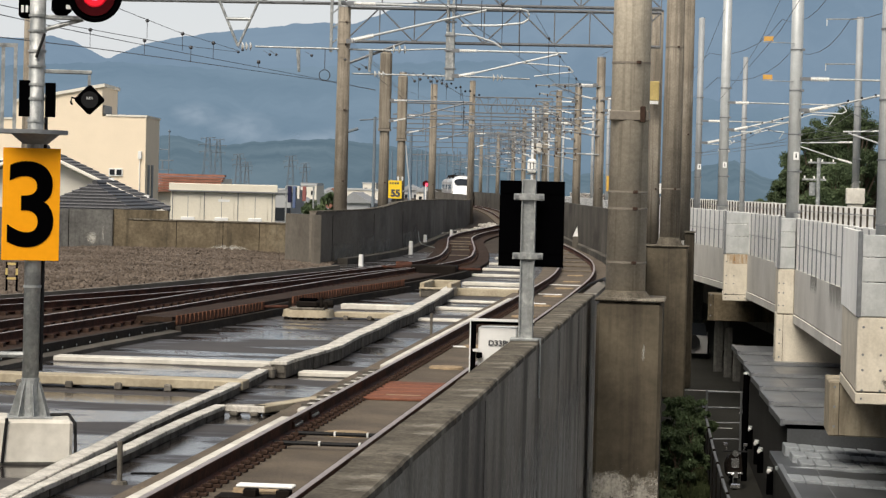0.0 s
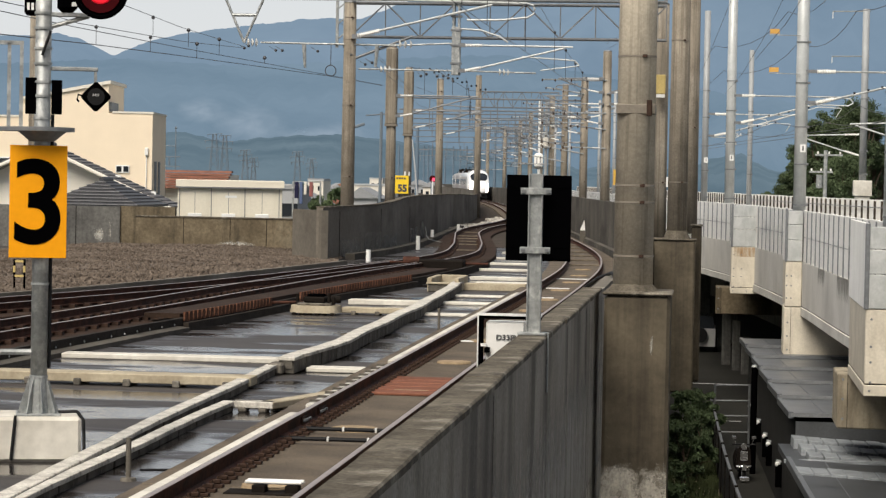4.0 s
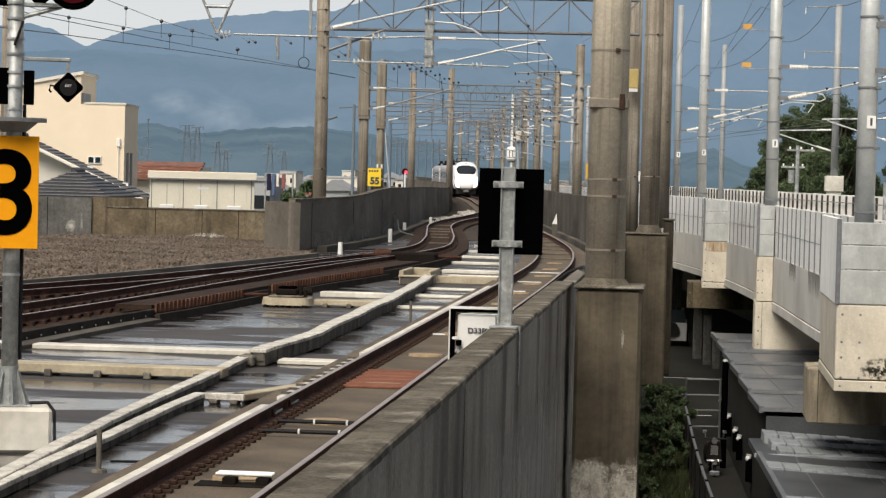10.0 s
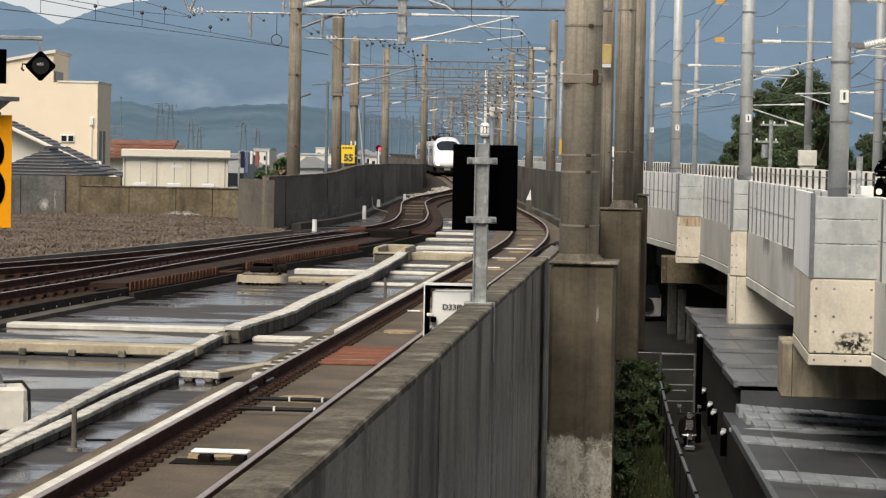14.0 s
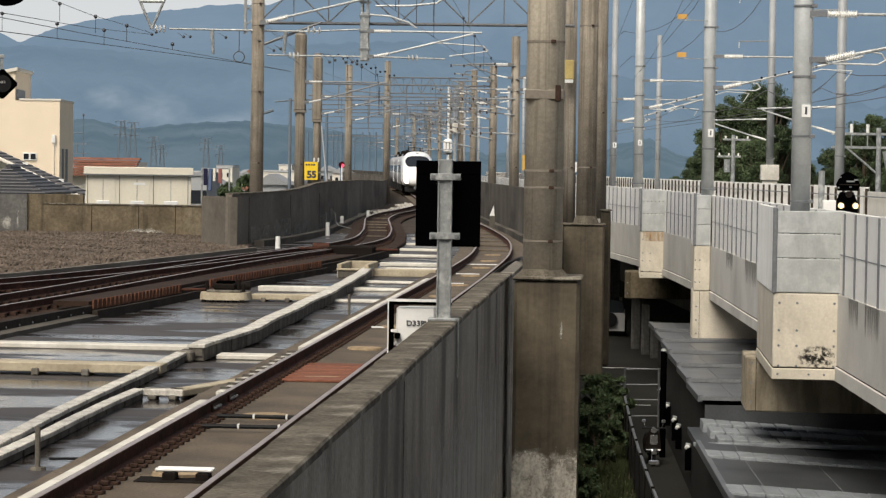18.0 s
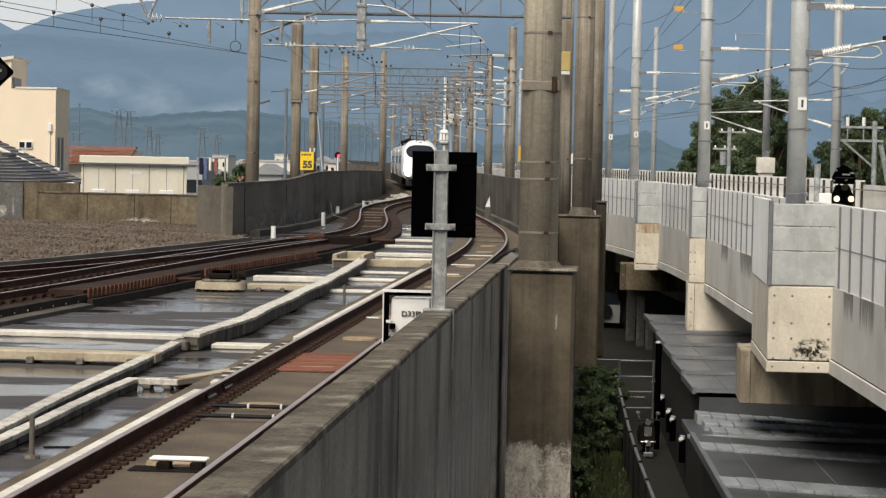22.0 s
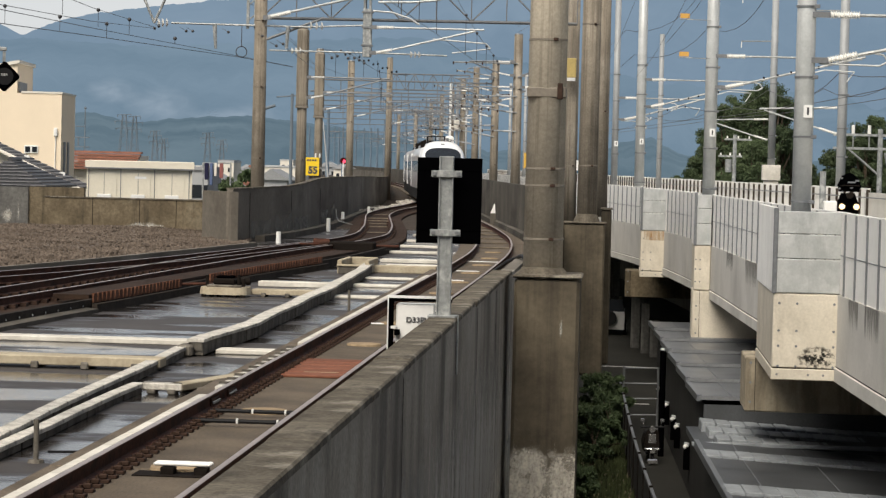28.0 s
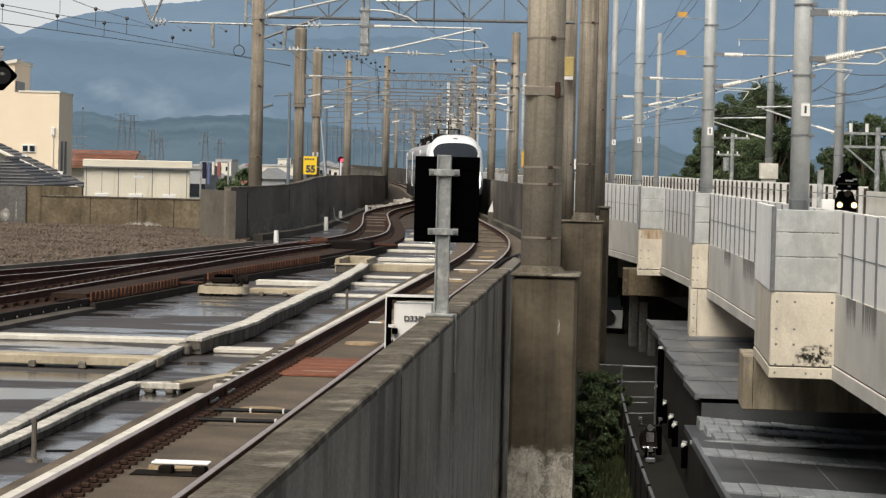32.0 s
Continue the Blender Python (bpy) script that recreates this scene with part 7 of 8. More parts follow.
for z in (0.5, 1.42, 3.06, 3.28, 3.42, 3.6, 3.75, 3.95, 4.1):
    part("band", tube(B(), (0, 0, Z + z - 0.012), (0, 0, Z + z + 0.012), 0.09, n=24), "galvanised", post)
board = part("stop_sign", box(B(), -0.31, 0.25, -0.125, -0.115, Z + 1.68, Z + 2.79, 0.003), "yellow_paint", post, "orange-yellow stop sign with a black figure")
fig = lettering("figure", "3", 1.0, "black_paint", board, pose(-0.035, -0.128, Z + 2.235, 90), 0.018)
co = np.array([v.co[:2] for v in fig.data.vertices])
mid, span = (co.max(0) + co.min(0)) / 2, co.max(0) - co.min(0)
fig.data.transform(Matrix.Diagonal((0.45 / span[0], 0.85 / span[1], 1, 1)) @ Matrix.Translation((-mid[0], -mid[1], 0)))
disc = part("round_platform", tube(B(), (-0.05, 0, Z + 2.93), (-0.05, 0, Z + 2.97), 0.37, n=32), "dull_steel", post, "round steel platform")
part("platform_cone", tube(B(), (0, 0, Z + 2.83), (0, 0, Z + 2.93), 0.12, 0.24, 24), "dull_steel", post)
part("backboard", box(B(), -0.17, -0.05, -0.05, -0.03, Z + 3.10, Z + 3.46, 0.005), "black_paint", post)
part("backboard", box(B(), 0.085, 0.19, -0.05, -0.03, Z + 3.10, Z + 3.44, 0.005), "black_paint", post)
part("arm", box(B(), 0.08, 0.54, -0.03, 0.03, Z + 3.535, Z + 3.575, 0.008), "galvanised", post, "grey steel side arm")
part("arm_drop", box(B(), 0.50, 0.53, -0.02, 0.02, Z + 3.40, Z + 3.53), "galvanised", post)
dia = part("diamond_lamp", box(B(), -0.112, 0.112, -0.05, 0.05, -0.112, 0.112, 0.02), "black_paint", post, "black diamond-shaped indicator")
dia.matrix_basis = Matrix.Translation((0.522, 0, Z + 3.285)) @ pose(0, 0, 0, 0, 45, 0)
for k in range(3):
    d = part("bar", box(B(), -0.035 + 0.023 * k, -0.016 + 0.023 * k, -0.056, -0.052, -0.014, 0.014), "white_paint", dia)
    d.matrix_basis = pose(-0.012, 0, 0.012, 0, -45, 0)
hook = part("hook", cord(B(), [(0, 0, 0.0), (-0.04, 0, 0.01), (-0.05, 0, -0.04), (-0.03, 0, -0.06)], 0.012, 6), "black_paint", dia)
hook.matrix_basis = Matrix.Translation((-0.10, -0.02, -0.09)) @ pose(0, 0, 0, 0, -45, 0)
part("lens", tube(B(), (0, -0.056, 0), (0, -0.05, 0), 0.085, n=20), "cable_black", dia)
head = part("signal_head", box(B(), 0.13, 0.33, -0.1, 0.12, Z + 4.11, Z + 4.85, 0.05), "black_paint", post, "black signal case")
part("case_label", box(B(), 0.27, 0.32, -0.106, -0.1, Z + 4.17, Z + 4.21), "white_paint", head)
part("signal_case", box(B(), -0.19, -0.03, 0.02, 0.2, Z + 4.08, Z + 4.7, 0.03), "black_paint", post, "black side case")
for k in range(3):
    part("case_mark", box(B(), -0.165 + 0.042 * k, -0.14 + 0.042 * k, 0.012, 0.018, Z + 4.13, Z + 4.2), "white_paint", post)
part("bracket", box(B(), 0.07, 0.46, -0.05, 0.05, Z + 4.07, Z + 4.11, 0.006), "galvanised", post)
part("strut", tube(B(), (0.08, 0, Z + 3.97), (0.44, 0, Z + 4.08), 0.022), "galvanised", post)
hood = B()
bmesh.ops.create_cone(hood, cap_ends=True, segments=40, radius1=0.26, radius2=0.265, depth=0.05, matrix=Matrix.Translation((0.55, -0.02, Z + 4.315)) @ pose(0, 0, 0, 90))
lampface = part("red_signal", hood, "black_paint", post, "round black signal face with a red lamp")
rim = B()
for k in range(24):
    a, b = k * math.tau / 24, (k + 1) * math.tau / 24
    tube(rim, (0.55 + 0.25 * math.cos(a), -0.16, Z + 4.315 + 0.25 * math.sin(a)), (0.55 + 0.25 * math.cos(b), -0.16, Z + 4.315 + 0.25 * math.sin(b)), 0.02, n=6)
part("hood", rim, "black_paint", lampface)
lens = B()
bmesh.ops.create_uvsphere(lens, u_segments=24, v_segments=12, radius=0.075, matrix=Matrix.Translation((0.55, -0.06, Z + 4.34)) @ Matrix.Diagonal((1, 0.5, 1, 1)))
part("lens", lens, "red_lamp", lampface, "glowing red lens", smooth=True)
dish = B()
bmesh.ops.create_cone(dish, cap_ends=True, segments=32, radius1=0.125, radius2=0.105, depth=0.02, matrix=Matrix.Translation((0.55, -0.06, Z + 4.32)) @ pose(0, 0, 0, 90))
part("dish", dish, "red_dish", lampface, "red glass dish lit from behind")
halo = B()
bmesh.ops.create_cone(halo, cap_ends=True, segments=32, radius1=0.2, radius2=0.2, depth=0.012, matrix=Matrix.Translation((0.55, -0.05, Z + 4.315)) @ pose(0, 0, 0, 90))
part("lens_ring", halo, "red_glass", lampface, "dark red glass ring")
part("cable", tube(B(), (0.07, -0.1, Z + 3.92), (-0.01, -0.1, Z + 3.68), 0.014), "cable_black", post)
part("cable", tube(B(), (0.10, 0.02, 0.9), (0.10, 0.02, Z + 3.1), 0.018), "cable_black", post)
cab_b = B()
pts = [(0.2, -0.05, 0.47), (0.38, -0.1, 0.48), (0.445, -0.2, 0.4), (0.45, -0.3, 0.15), (0.44, -0.34, -0.0)]
for a, b in zip(pts, pts[1:]):
    tube(cab_b, a, b, 0.016)
part("cable", cab_b, "cable_black", post)
part("cable", tube(B(), (-0.22, -0.33, 0.46), (-0.26, -0.34, 0.02), 0.016), "cable_black", post)
part("side_pipe", tube(B(), (-1.2, 0.0, Z + 0.74), (-0.06, 0, Z + 0.74), 0.03), "galvanised", post)
cage = part("cage", B(), "galvanised", post, "grey steel guard frame on the platform")
for x in (-0.50, -0.33, -0.21):
    part("cage_bar", box(B(), x - 0.018, x + 0.018, -0.02, 0.02, Z + 2.97, Z + 3.80), "galvanised", cage)
part("cage_top", box(B(), -0.52, -0.19, -0.02, 0.02, Z + 3.78, Z + 3.82), "galvanised", cage)

# a low lamp frame far behind the stop sign
fm = thing("track_marker", -16.06, 55.0, -0.25, "small yellow-and-black marker frame beside the siding", "marker")
for x in (-0.12, 0.12):
    part("leg", box(B(), x - 0.02, x + 0.02, -0.02, 0.02, 0, 0.75), "black_paint", fm)
    part("stripe", box(B(), x - 0.024, x + 0.024, -0.024, 0.024, 0.45, 0.6), "dull_yellow", fm)
for z in (0.34, 0.68):
    part("bar", box(B(), -0.12, 0.12, -0.02, 0.02, z, z + 0.05), "dull_yellow", fm)

# ---- the black board on the parapet ----
bd = thing("board_post", -1.883, 25.5, 0.91, "galvanised steel post with a black board, clamped to the parapet", "sign post")
part("post", box(B(), -0.072, 0.072, -0.035, 0.035, 0, 1.70, 0.006), "galvanised", bd)
part("flange", box(B(), -0.075, -0.06, -0.06, 0.06, 0, 1.70, 0.003), "galvanised", bd)
part("flange", box(B(), 0.06, 0.075, -0.06, 0.06, 0, 1.70, 0.003), "galvanised", bd)
part("black_board", box(B(), -0.315, 0.37, 0.07, 0.09, 0.78, 1.685, 0.004), "black_paint", bd, "matt black board seen from behind")
for z in (0.80, 0.92, 1.55):
    part("board_rib", box(B(), -0.30, 0.355, 0.062, 0.07, z, z + 0.015), "black_paint", bd)
for z in (0.895, 1.515):
    c = part("clamp", box(B(), -0.155, 0.165, -0.075, -0.06, z - 0.035, z + 0.035, 0.004), "galvanised", bd)
    for x in (-0.12, 0.13):
        part("bolt", box(B(), x - 0.02, x + 0.02, -0.095, -0.075, z - 0.016, z + 0.016), "dull_steel", c)
part("foot", box(B(), -0.16, 0.14, -0.09, 0.09, 0, 0.03, 0.006), "galvanised", bd)
part("gusset", box(B(), -0.1, -0.085, -0.06, 0.02, 0.03, 0.14), "galvanised", bd)
part("side_strap", box(B(), 0.147, 0.165, -0.03, 0.02, -0.6, 0.02, 0.004), "galvanised", bd)
part("strap_top", box(B(), 0.1, 0.165, -0.03, 0.02, 0.02, 0.03), "galvanised", bd)

cb = thing("track_cabinet", -2.26, 26.4, DECK, "white lineside cabinet in a black frame beside the parapet", "cabinet")
part("case", box(B(), -0.21, 0.36, 0.02, 0.3, 0.3, 1.31, 0.015), "white_paint", cb)
part("frame_post", box(B(), -0.285, -0.235, -0.02, 0.06, 0, 1.375, 0.004), "black_paint", cb)
part("frame_edge", box(B(), -0.3, -0.287, -0.03, 0.06, 0, 1.375), "white_paint", cb)
part("frame_top", box(B(), -0.3, 0.4, -0.03, 0.06, 1.375, 1.40), "white_paint", cb)
part("frame_bar", box(B(), -0.285, 0.4, -0.01, 0.06, 1.34, 1.373), "black_paint", cb)
lock = part("lock", box(B(), -0.22, -0.16, -0.05, 0.02, 0.97, 1.03, 0.006), "black_paint", cb)
part("lock_tab", box(B(), -0.26, -0.2, -0.035, 0.02, 1.04, 1.07), "white_paint", cb)
txt = lettering("cabinet_text", "D33PV", 0.085, "letter_grey", cb, pose(0.03, 0.012, 1.135, 90), 0.002)
txt.scale = (1.05, 0.95, 1)

# small posts on the deck
for x, y, h in ((-5.36, 22.0, 0.40), (-5.0, 44.2, 0.50)):
    t = thing("marker_stake", x, y, DECK, "weathered grey stake standing on the deck", "stake", "deck stakes")
    part("stake", tube(B(), (0, 0, 0.02), (0, 0, h), 0.026, n=8), "trough_side", t)
    part("foot", tube(B(), (0, 0, 0), (0, 0, 0.03), 0.08, 0.07, 10), "trough_side", t)
for x, y, h, in ((-11.9, 83.1, 0.40), (-12.05, 98.4, 0.55), (-13.0, 111.5, 0.55), (-13.75, 130.0, 0.5)):
    t = thing("white_peg", x, y, DECK, "short white marker peg beside the curving wall", "marker", "white pegs")
    part("peg", tube(B(), (0, 0, 0), (0, 0, h), 0.09, 0.08, 12), "white_paint", t)
wp = thing("white_marker", -6.2, 114.0, DECK, "white wedge marker beside the near rail", "marker")
part("wedge", prism(B(), [(-0.12, 0.62), (0.12, 0.62), (0.08, 1.12)], 0, 0.12), "white_paint", wp)
part("block", box(B(), -0.12, 0.14, 0, 0.3, 0, 0.62), "mossy_concrete", wp)

# the point machine and its rods
pm = thing("point_machine", -8.22, 49.9, DECK, "dark point machine on a pale concrete plinth", "point machine")
outline = [(0.52 * math.copysign(abs(math.cos(radians(a))) ** 0.5, math.cos(radians(a))), 0.45 * math.copysign(abs(math.sin(radians(a))) ** 0.5, math.sin(radians(a)))) for a in range(0, 360, 15)]
plinth = B()
low_ring, top_ring = [plinth.verts.new((x, y, 0.05)) for x, y in outline], [plinth.verts.new((x * 0.96, y * 0.96, 0.2)) for x, y in outline]
plinth.faces.new(low_ring), plinth.faces.new(top_ring)
for k in range(24):
    plinth.faces.new((low_ring[k], low_ring[(k + 1) % 24], top_ring[(k + 1) % 24], top_ring[k]))
bmesh.ops.recalc_face_normals(plinth, faces=plinth.faces)
part("plinth", plinth, "beam_concrete", pm, "rounded pale concrete plinth")
for k in range(6):
    part("foot", box(B(), -0.44 + 0.16 * k, -0.36 + 0.16 * k, -0.42, -0.3, 0.0, 0.06), "dark_iron", pm)
part("tray", box(B(), -0.36, 0.36, -0.3, 0.3, 0.2, 0.25, 0.015), "trough_side", pm)
part("case", box(B(), -0.24, 0.22, -0.2, 0.25, 0.25, 0.38, 0.03), "dark_iron", pm)
part("cover", box(B(), -0.19, 0.17, -0.16, 0.2, 0.38, 0.43, 0.025), "black_paint", pm)
for x, h in ((-0.36, 0.44), (0.3, 0.46), (0.4, 0.38)):
    part("lug", tube(B(), (x, -0.2, 0.22), (x, -0.2, h), 0.035, n=10), "dark_iron", pm)
part("motor", tube(B(), (0.22, 0.1, 0.32), (0.5, 0.1, 0.32), 0.08, n=14), "dark_iron", pm)
part("rod", tube(B(), (-1.5, 0.1, 0.2), (-0.3, 0.1, 0.25), 0.03), "rust", pm)
pm2 = thing("point_lever", -8.1, 74.0, DECK, "rusty dark point lever gear between the tracks", "point gear")
part("case", box(B(), -0.9, 0.5, -0.4, 0.4, 0.05, 0.42, 0.05), "dark_iron", pm2)
part("weight", tube(B(), (-1.4, 0.0, 0.35), (-0.9, 0, 0.35), 0.14, n=14), "rust", pm2)
part("rod", tube(B(), (-1.9, 0.2, 0.3), (1.2, 0.2, 0.3), 0.04), "rust", pm2)

# the yellow speed sign on a mast
sp = thing("speed_sign", -18.35, 141.3, 1.7, "yellow speed restriction sign with black figures on the mast", "sign")
part("plate", box(B(), -0.42, 0.42, -0.02, 0.02, 0, 1.06, 0.006), "sign_yellow", sp)
lettering("number", "55", 0.55, "letter_grey", sp, pose(0.06, -0.026, 0.3, 90), 0.03)
for k in range(4):
    part("bar", box(B(), -0.30 + 0.15 * k, -0.19 + 0.15 * k, -0.024, -0.02, 0.84, 0.95), "letter_grey", sp)
part("bracket", box(B(), 0.3, 0.6, 0.02, 0.08, 0.4, 0.5), "dull_steel", sp)
for dx in (-0.42, 0.2, 0.45):
    part("peg", tube(B(), (dx, 0, 1.06), (dx, 0, 1.3), 0.05, n=8), "white_paint", sp)
yb = thing("mast_box", NEAR.side(90.5, 2.95)[0] - 0.2, 90.35, 5.85, "yellow equipment box strapped to a concrete mast", "box")
part("case", box(B(), -0.05, 0.34, -0.45, -0.2, 0, 0.72, 0.03), "dull_yellow", yb)
part("foot", box(B(), -0.03, 0.32, -0.43, -0.22, -0.12, 0.0), "white_paint", yb)
part("strap", box(B(), -0.02, 0.1, -0.2, 0.2, 0.3, 0.36), "dull_steel", yb)
fs = thing("far_signal", -20.1, 172.0, 0.72, "small distant signal glowing red behind the wall", "signal")
part("post", tube(B(), (0, 0, 0), (0, 0, 1.9), 0.06), "white_paint", fs)
part("case", tube(B(), (0, -0.04, 1.9), (0, 0.06, 1.9), 0.24, n=18), "red_glass", fs, "dark round case")
part("lamp", tube(B(), (0.08, -0.1, 1.86), (0.08, -0.04, 1.86), 0.12, n=18), "far_red", fs)

# ---- houses behind the gravel ----
def window(parent, x, y, z, w, h, turn=0.0, name="window"):
    wi = part(name, box(B(), -w / 2, w / 2, -0.05, 0.02, 0, h, 0.01), "white_paint", parent)
    wi.matrix_basis = pose(x, y, z, 0, 0, turn)
    for s in (-1, 1):
        part("pane", box(B(), s * w / 4 - w / 4 + 0.05, s * w / 4 + w / 4 - 0.05, -0.062, -0.045, 0.06, h - 0.06), "glass_dark", wi)
    return wi


def tiled_roof(parent, x0, x1, y0, y1, z, rise, over, rows, material="roof_tile", hip=0.0, lip=""):
    """Two slopes along y with rows of tiles; hip draws the ends in."""
    mid = (x0 + x1) / 2
    half = (x1 - x0) / 2 + over
    r = part("roof", B(), material, parent)
    for s in (-1, 1):
        for k in range(rows):
            u0, u1 = k / rows, (k + 1) / rows
            bm = B()
            a0, a1 = half * (1 - u0), half * (1 - u1)
            zz0, zz1 = z + rise * u0, z + rise * u1
            e0, e1 = hip * u0, hip * u1
            vs = [bm.verts.new(p) for p in ((mid + s * a0, y0 - over + e0, zz0 + 0.05), (mid + s * a0, y1 + over - e0, zz0 + 0.05), (mid + s * a1, y1 + over - e1, zz1), (mid + s * a1, y0 - over + e1, zz1))]
            lo = [bm.verts.new(v.co - Vector((0, 0, 0.09))) for v in vs]
            bm.faces.new(vs), bm.faces.new(list(reversed(lo)))
            for i in range(4):
                bm.faces.new((vs[i], lo[i], lo[(i + 1) % 4], vs[(i + 1) % 4]))
            bmesh.ops.recalc_face_normals(bm, faces=bm.faces)
            part("roof_course", bm, material, r)
    if hip:
        for y_edge, s in ((y0 - over, 1), (y1 + over, -1)):
            for k in range(rows):
                u0, u1 = k / rows, (k + 1) / rows
                bm = B()
                vs = [bm.verts.new(p) for p in ((mid - half * (1 - u0), y_edge + s * hip * u0, z + rise * u0 + 0.05), (mid + half * (1 - u0), y_edge + s * hip * u0, z + rise * u0 + 0.05), (mid + half * (1 - u1), y_edge + s * hip * u1, z + rise * u1), (mid - half * (1 - u1), y_edge + s * hip * u1, z + rise * u1))]
                lo = [bm.verts.new(v.co - Vector((0, 0, 0.09))) for v in vs]
                bm.faces.new(vs), bm.faces.new(list(reversed(lo)))
                for i in range(4):
                    bm.faces.new((vs[i], lo[i], lo[(i + 1) % 4], vs[(i + 1) % 4]))
                bmesh.ops.recalc_face_normals(bm, faces=bm.faces)
                c = part("roof_course", bm, material, r)
                if lip and s > 0:
                    a0 = half * (1 - u0)
                    part("lip", box(B(), mid - a0, mid + a0, y_edge + hip * u0 - 0.03, y_edge + hip * u0 + 0.03, z + rise * u0 + 0.03, z + rise * u0 + 0.065), lip, c)
    part("ridge", tube(B(), (mid, y0 - over + hip, z + rise + 0.02), (mid, y1 + over - hip, z + rise + 0.02), 0.12, n=8), material, r)
    return r


hs = thing("apartment_house", -30.62, 130.0, STREET, "cream rendered apartment house with a flat stepped roof", "house", turn=6)
hh = 5.85 - STREET
part("wall", box(B(), -2.42, 0, 0, 6, 0, hh), "cream_wall", hs)
part("wall", prism(B(), [(-7.1, 0), (-7.1, 12.0), (-2.42, 12.93), (-2.42, 0)], 0.0, 6), "cream_wall", hs)
part("wall", box(B(), -13.0, -7.1, 0.0, 6, 0, 11.05), "cream_wall", hs)
part("parapet", box(B(), -13.0, -7.1, -0.05, 6.05, 11.05, 11.15), "white_wall", hs)
part("roof", prism(B(), [(-7.25, 11.97), (-7.25, 12.13), (-2.3, 13.13), (-2.3, 12.95)], -0.12, 6.2), "white_wall", hs, "pale sloping roof edge")
part("parapet", box(B(), -2.2, 0.05, -0.04, 6.04, hh, hh + 0.1), "white_wall", hs)
part("balcony_screen", box(B(), -2.42, -2.3, 0.3, 3.0, hh + 0.1, hh + 0.6), "dull_steel", hs)
part("downpipe", tube(B(), (-0.3, -0.06, 4.0), (-0.3, -0.06, hh - 2.3), 0.028), "white_paint", hs)
part("hopper", box(B(), -0.4, -0.2, -0.14, 0.0, hh - 2.3, hh - 1.85, 0.03), "white_paint", hs)
window(hs, -1.6, -0.02, hh - 3.25, 0.75, 0.42)
window(hs, -8.4, -0.08, hh - 3.4, 1.7, 0.9)
for k in range(2):
    part("louvre", box(B(), -0.02, 0.06, 1.0 + 1.6 * k, 1.6 + 1.6 * k, hh - 4.6, hh - 2.6), "dull_steel", hs)
ae = thing("aerial_mast", -33.83, 150.0, STREET, "slim utility pole with an insulator rack behind the house", "pole")
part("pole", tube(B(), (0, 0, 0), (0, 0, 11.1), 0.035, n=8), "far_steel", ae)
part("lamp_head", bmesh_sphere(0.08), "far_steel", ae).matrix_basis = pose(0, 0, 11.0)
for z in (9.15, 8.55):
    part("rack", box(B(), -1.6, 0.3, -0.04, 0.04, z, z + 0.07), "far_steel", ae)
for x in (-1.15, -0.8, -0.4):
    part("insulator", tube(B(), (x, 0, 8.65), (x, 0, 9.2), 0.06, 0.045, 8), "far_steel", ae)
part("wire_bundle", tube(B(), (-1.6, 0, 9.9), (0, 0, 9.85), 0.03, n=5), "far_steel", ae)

gh = thing("house", -31.2, 111.0, STREET - 0.2, "white house with a grey tiled gable roof", "house", "houses")
part("wall", box(B(), -5.6, 5.6, 0, 1.2, 0, 6.8), "white_wall", gh)
part("gable", prism(B(), [(-5.6, 6.8), (0, 9.3), (5.6, 6.8)], 0.05, 1.15), "white_wall", gh)
tiled_roof(gh, -5.6, 5.6, 0, 0.7, 6.75, 2.8, 0.7, 20)
part("barge_board", tube(B(), (0, -0.72, 9.42), (6.3, -0.72, 6.6), 0.09, n=6), "white_wall", gh, "pale barge board")
part("barge_board", tube(B(), (0, -0.72, 9.42), (-6.3, -0.72, 6.6), 0.09, n=6), "white_wall", gh, "pale barge board")
for s in (0.5, 3.2, 4.9):
    part("snow_guard", box(B(), s, s + 0.25, 0.5, 0.6, 9.45 - 0.44 * s, 9.6 - 0.44 * s), "white_paint", gh)
kh = thing("house", -25.75, 98.5, STREET, "small annex with a dark ribbed hip roof", "house", "houses")
part("wall", box(B(), -1.7, 1.7, 0, 5, 0, 6.75), "white_wall", kh)
tiled_roof(kh, -1.7, 1.7, 0, 5, 6.72, 1.05, 0.35, 8, "tile_dark", 2.05, "tile_sunlit_lip")
ah = thing("house", -31.6, 97.0, STREET, "low house with a dark metal roof", "house", "houses")
part("wall", box(B(), -2.2, 1.4, 0, 4, 0, 6.4), "white_wall", ah)
tiled_roof(ah, -2.2, 1.4, 0, 4, 6.3, 0.9, 0.3, 5, "grey_roof", 1.6)
rh = thing("house", -31.15, 142.0, STREET, "house with a red-brown tiled roof", "house", "houses")
part("wall", box(B(), -1.8, 1.8, 0, 6, 0, 7.4), "white_wall", rh)
roof = part("roof", B(), "red_roof", rh)
for k in range(7):
    part("roof_course", box(B(), -2.15, 2.12, -0.5 + 0.42 * k, 0.0 + 0.42 * k, 7.25 + 0.16 * k, 7.38 + 0.16 * k), "red_roof", roof)
part("wall", box(B(), -1.8, 1.8, 2.4, 5.9, 7.4, 8.1), "white_wall", rh)

